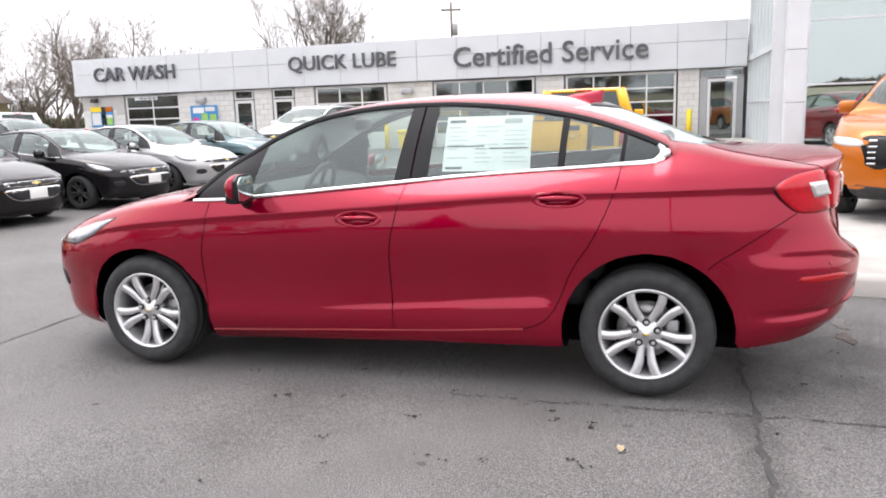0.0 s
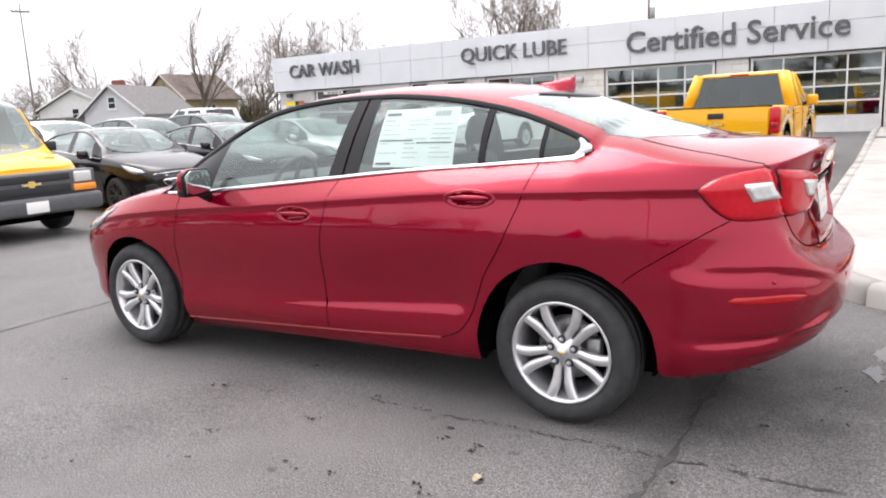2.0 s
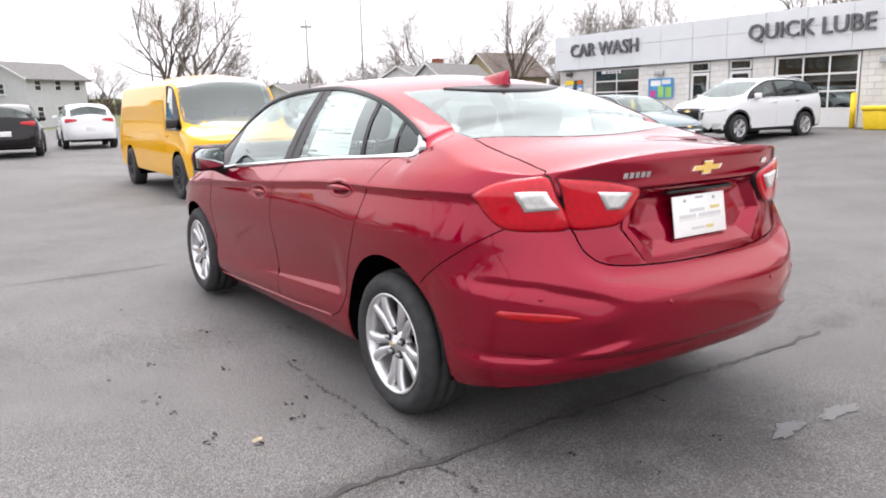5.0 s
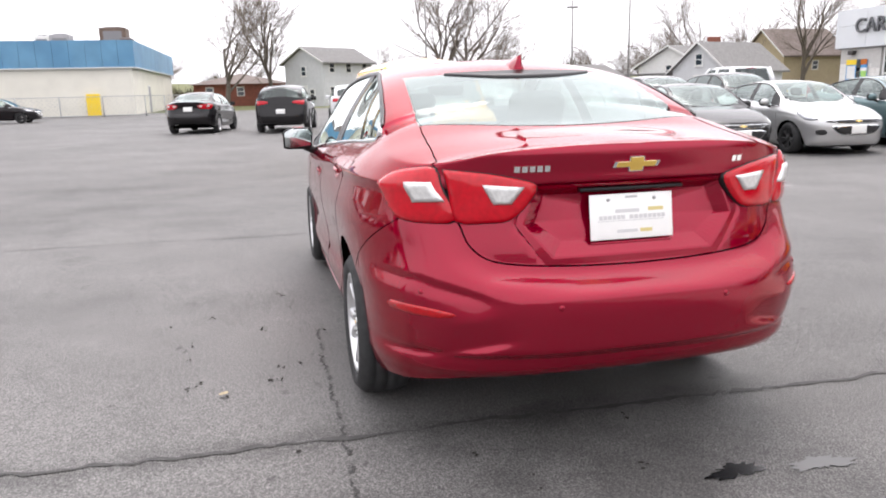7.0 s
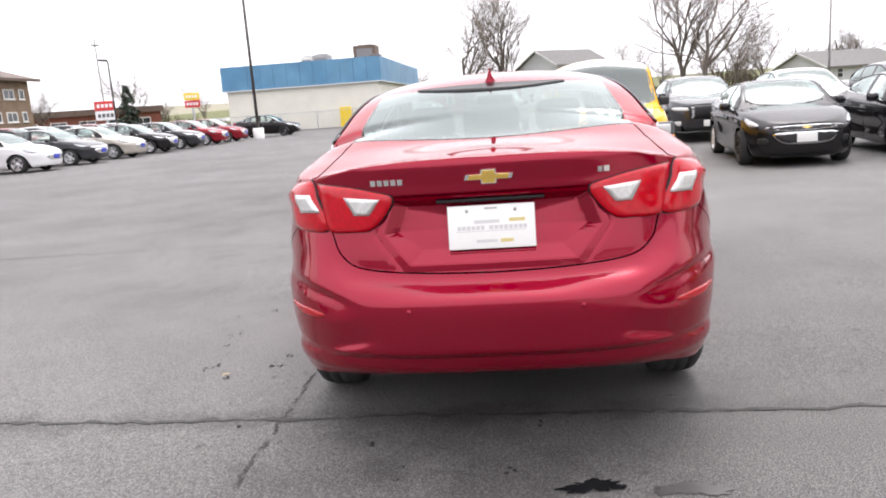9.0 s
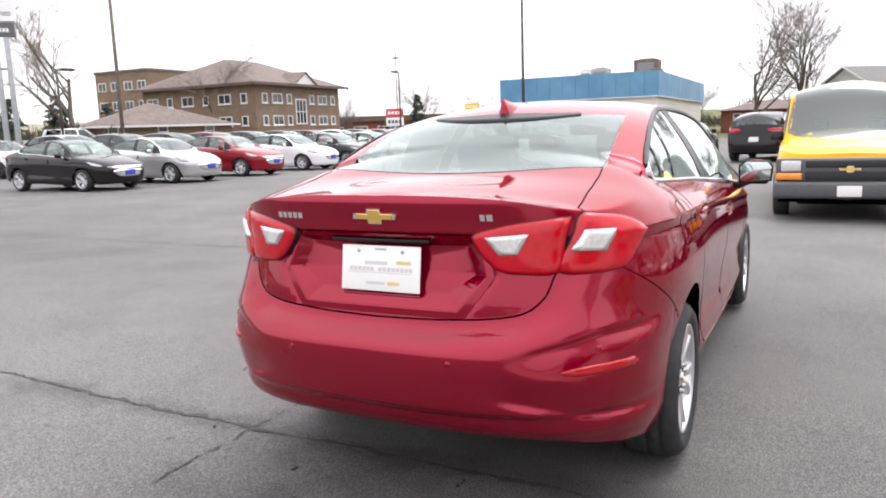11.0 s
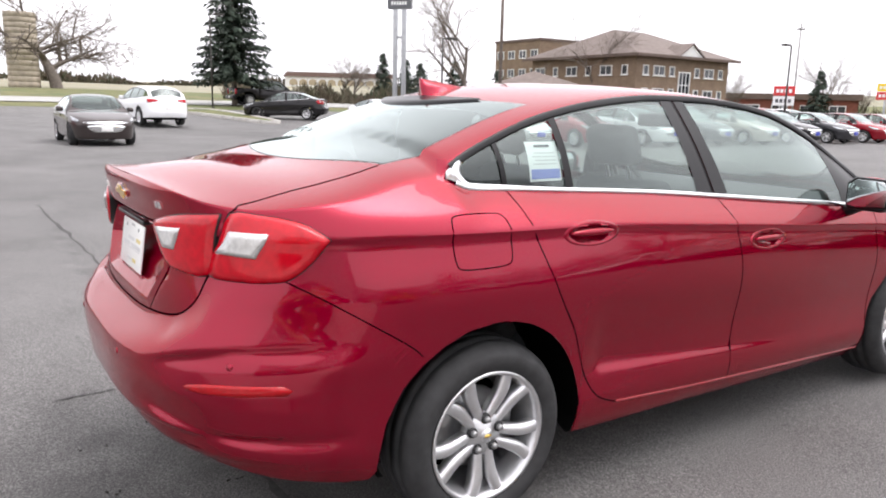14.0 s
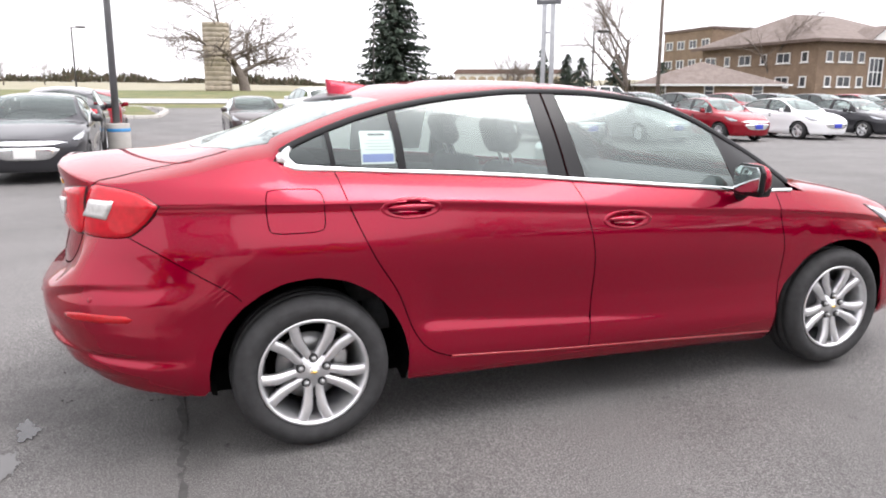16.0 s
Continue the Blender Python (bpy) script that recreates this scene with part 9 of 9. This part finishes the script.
truck = pickup("pickup_truck", "yellow_paint", "yellow crew-cab pickup truck with its tailgate closed", "pickup trucks")
truck.matrix_basis = put(0.0, 11.36, -90)
for x, y, rz, paint, label in ((-19.5, 15.5, 0, "white_paint", "white crew-cab pickup truck parked in the back"), (-17.5, -50.6, 0, "black_paint", "black pickup truck on the country road"), (-24, -36.5, 0, "silver_paint", "silver pickup truck in the back row")):
    dress(recoloured(copy_thing(truck, put(x, y, rz, 0.05 if y < -50 else 0)), "yellow_paint", paint), label, "pickup trucks")
# ---------------------------------------------------------------- the red car
red_car, red_shell = sedan("red_sedan", "red", "deep red metallic four-door sedan parked on damp asphalt", full=True, front_plate="")


def on_glass(f_pts, side):
    """Places just inside the side glass, from (x, z)."""
    out = []
    for x, z in f_pts:
        lo, hi = 0.0, 1.0
        for _ in range(20):
            m_ = (lo + hi) / 2
            lo, hi = (m_, hi) if red_shell.side_glass(x, m_, -0.006).z < z else (lo, m_)
        p = red_shell.side_glass(x, lo, -0.006)
        out.append(Vector((p.x, p.y * -side, p.z)))
    return out


def sheet(name, x0, x1, z0, z1, side, material, parent, out=0.0, label=""):
    """A sheet of paper on the window, curved with the glass."""
    bm = bmesh.new()
    g = [[bm.verts.new(v + Vector((0, side * out, 0))) for v in on_glass([(lerp(x0, x1, i / 5), lerp(z0, z1, j / 3)) for j in range(4)], side)] for i in range(6)]
    for a, b in zip(g, g[1:]):
        for j in range(3):
            bm.faces.new((a[j], b[j], b[j + 1], a[j + 1]))
    return part(name, bm, material, parent, label)


price_sheet = thing("window_sticker", "large white price sheet taped inside the rear door window", "sticker")
page = sheet("page", 0.37, 0.81, 1.07, 1.335, -1, "paper", price_sheet)
rs = random.Random(21)
sheet("print_bar", 0.385, 0.47, 1.305, 1.318, -1, "ink_dark", page, 0.002)
sheet("print_bar", 0.67, 0.76, 1.298, 1.320, -1, "ink", page, 0.002)
for c in range(3):
    for r in range(9):
        a = 0.385 + 0.145 * c
        w = rs.uniform(0.05, 0.125)
        z = 1.285 - 0.021 * r
        if rs.random() > 0.12:
            sheet("print_bar", a, a + w, z - 0.005, z, -1, "ink_pale" if (r + c) % 6 else "ink", page, 0.002)
sheet("print_bar", 0.385, 0.575, 1.188, 1.194, -1, "ink_dark", page, 0.0025)
sheet("print_bar", 0.60, 0.795, 1.176, 1.182, -1, "ink_dark", page, 0.0025)
sheet("print_bar", 0.385, 0.47, 1.082, 1.092, -1, "ink_dark", page, 0.0025)
tag = thing("window_sticker", "small white sticker with blue print on the rear quarter window", "sticker")
page = sheet("page", 0.984, 1.125, 1.11, 1.24, 1, "paper", tag)
sheet("print_band", 0.990, 1.119, 1.118, 1.150, 1, "ink_blue", page, 0.002)
sheet("print_bar", 1.02, 1.09, 1.222, 1.230, 1, "ink_dark", page, 0.002)
for k in range(4):
    sheet("print_bar", 1.0, 1.108 - 0.012 * (k % 2), 1.165 + 0.012 * k, 1.169 + 0.012 * k, 1, "ink_pale", page, 0.002)
fuel = [(1.335, 1.030), (1.42, 1.034), (1.500, 1.032), (1.520, 1.012), (1.522, 0.95), (1.516, 0.895), (1.495, 0.877), (1.41, 0.874), (1.33, 0.878), (1.309, 0.898), (1.307, 0.95), (1.312, 1.010), (1.335, 1.030)]
red_shell.seam("fuel_door_gap", fuel, red_car, both="R", width=0.004, n=4)
# ---------------------------------------------------------------- wall blocks of the service building
block_mesh = None
count = 0
for x0, x1 in ((-8.0, -6.3), (-2.63, -1.67), (2.0, 2.66), (-11.7, -10.9), (-13.4, -12.65), (-16.7, -14.3), (-21.3, -19.3)):
    n = max(1, round((x1 - x0) / 0.405))
    w = (x1 - x0) / n
    for r in range(12):
        shift = w / 2 if r % 2 else 0.0
        z = 0.16 + 0.2 * r
        cells = [(x0 + w * k - shift, x0 + w * (k + 1) - shift) for k in range(n + (1 if shift else 0))]
        for a, b in cells:
            a, b = max(a, x0), min(b, x1)
            if count >= 300 or b - a < 0.03:
                continue
            count += 1
            bm = bmesh.new()
            v = [bm.verts.new(c) for c in ((a + 0.006, 21.41, z + 0.006), (b - 0.006, 21.41, z + 0.006), (b - 0.006, 21.41, z + 0.192), (a + 0.006, 21.41, z + 0.192), (a + 0.012, 21.398, z + 0.012), (b - 0.012, 21.398, z + 0.012), (b - 0.012, 21.398, z + 0.186), (a + 0.012, 21.398, z + 0.186))]
            for f in ((4, 5, 6, 7), (0, 1, 5, 4), (1, 2, 6, 5), (2, 3, 7, 6), (3, 0, 4, 7)):
                bm.faces.new([v[i] for i in f])
            part("block", bm, "block", SERVICE, smooth=False)
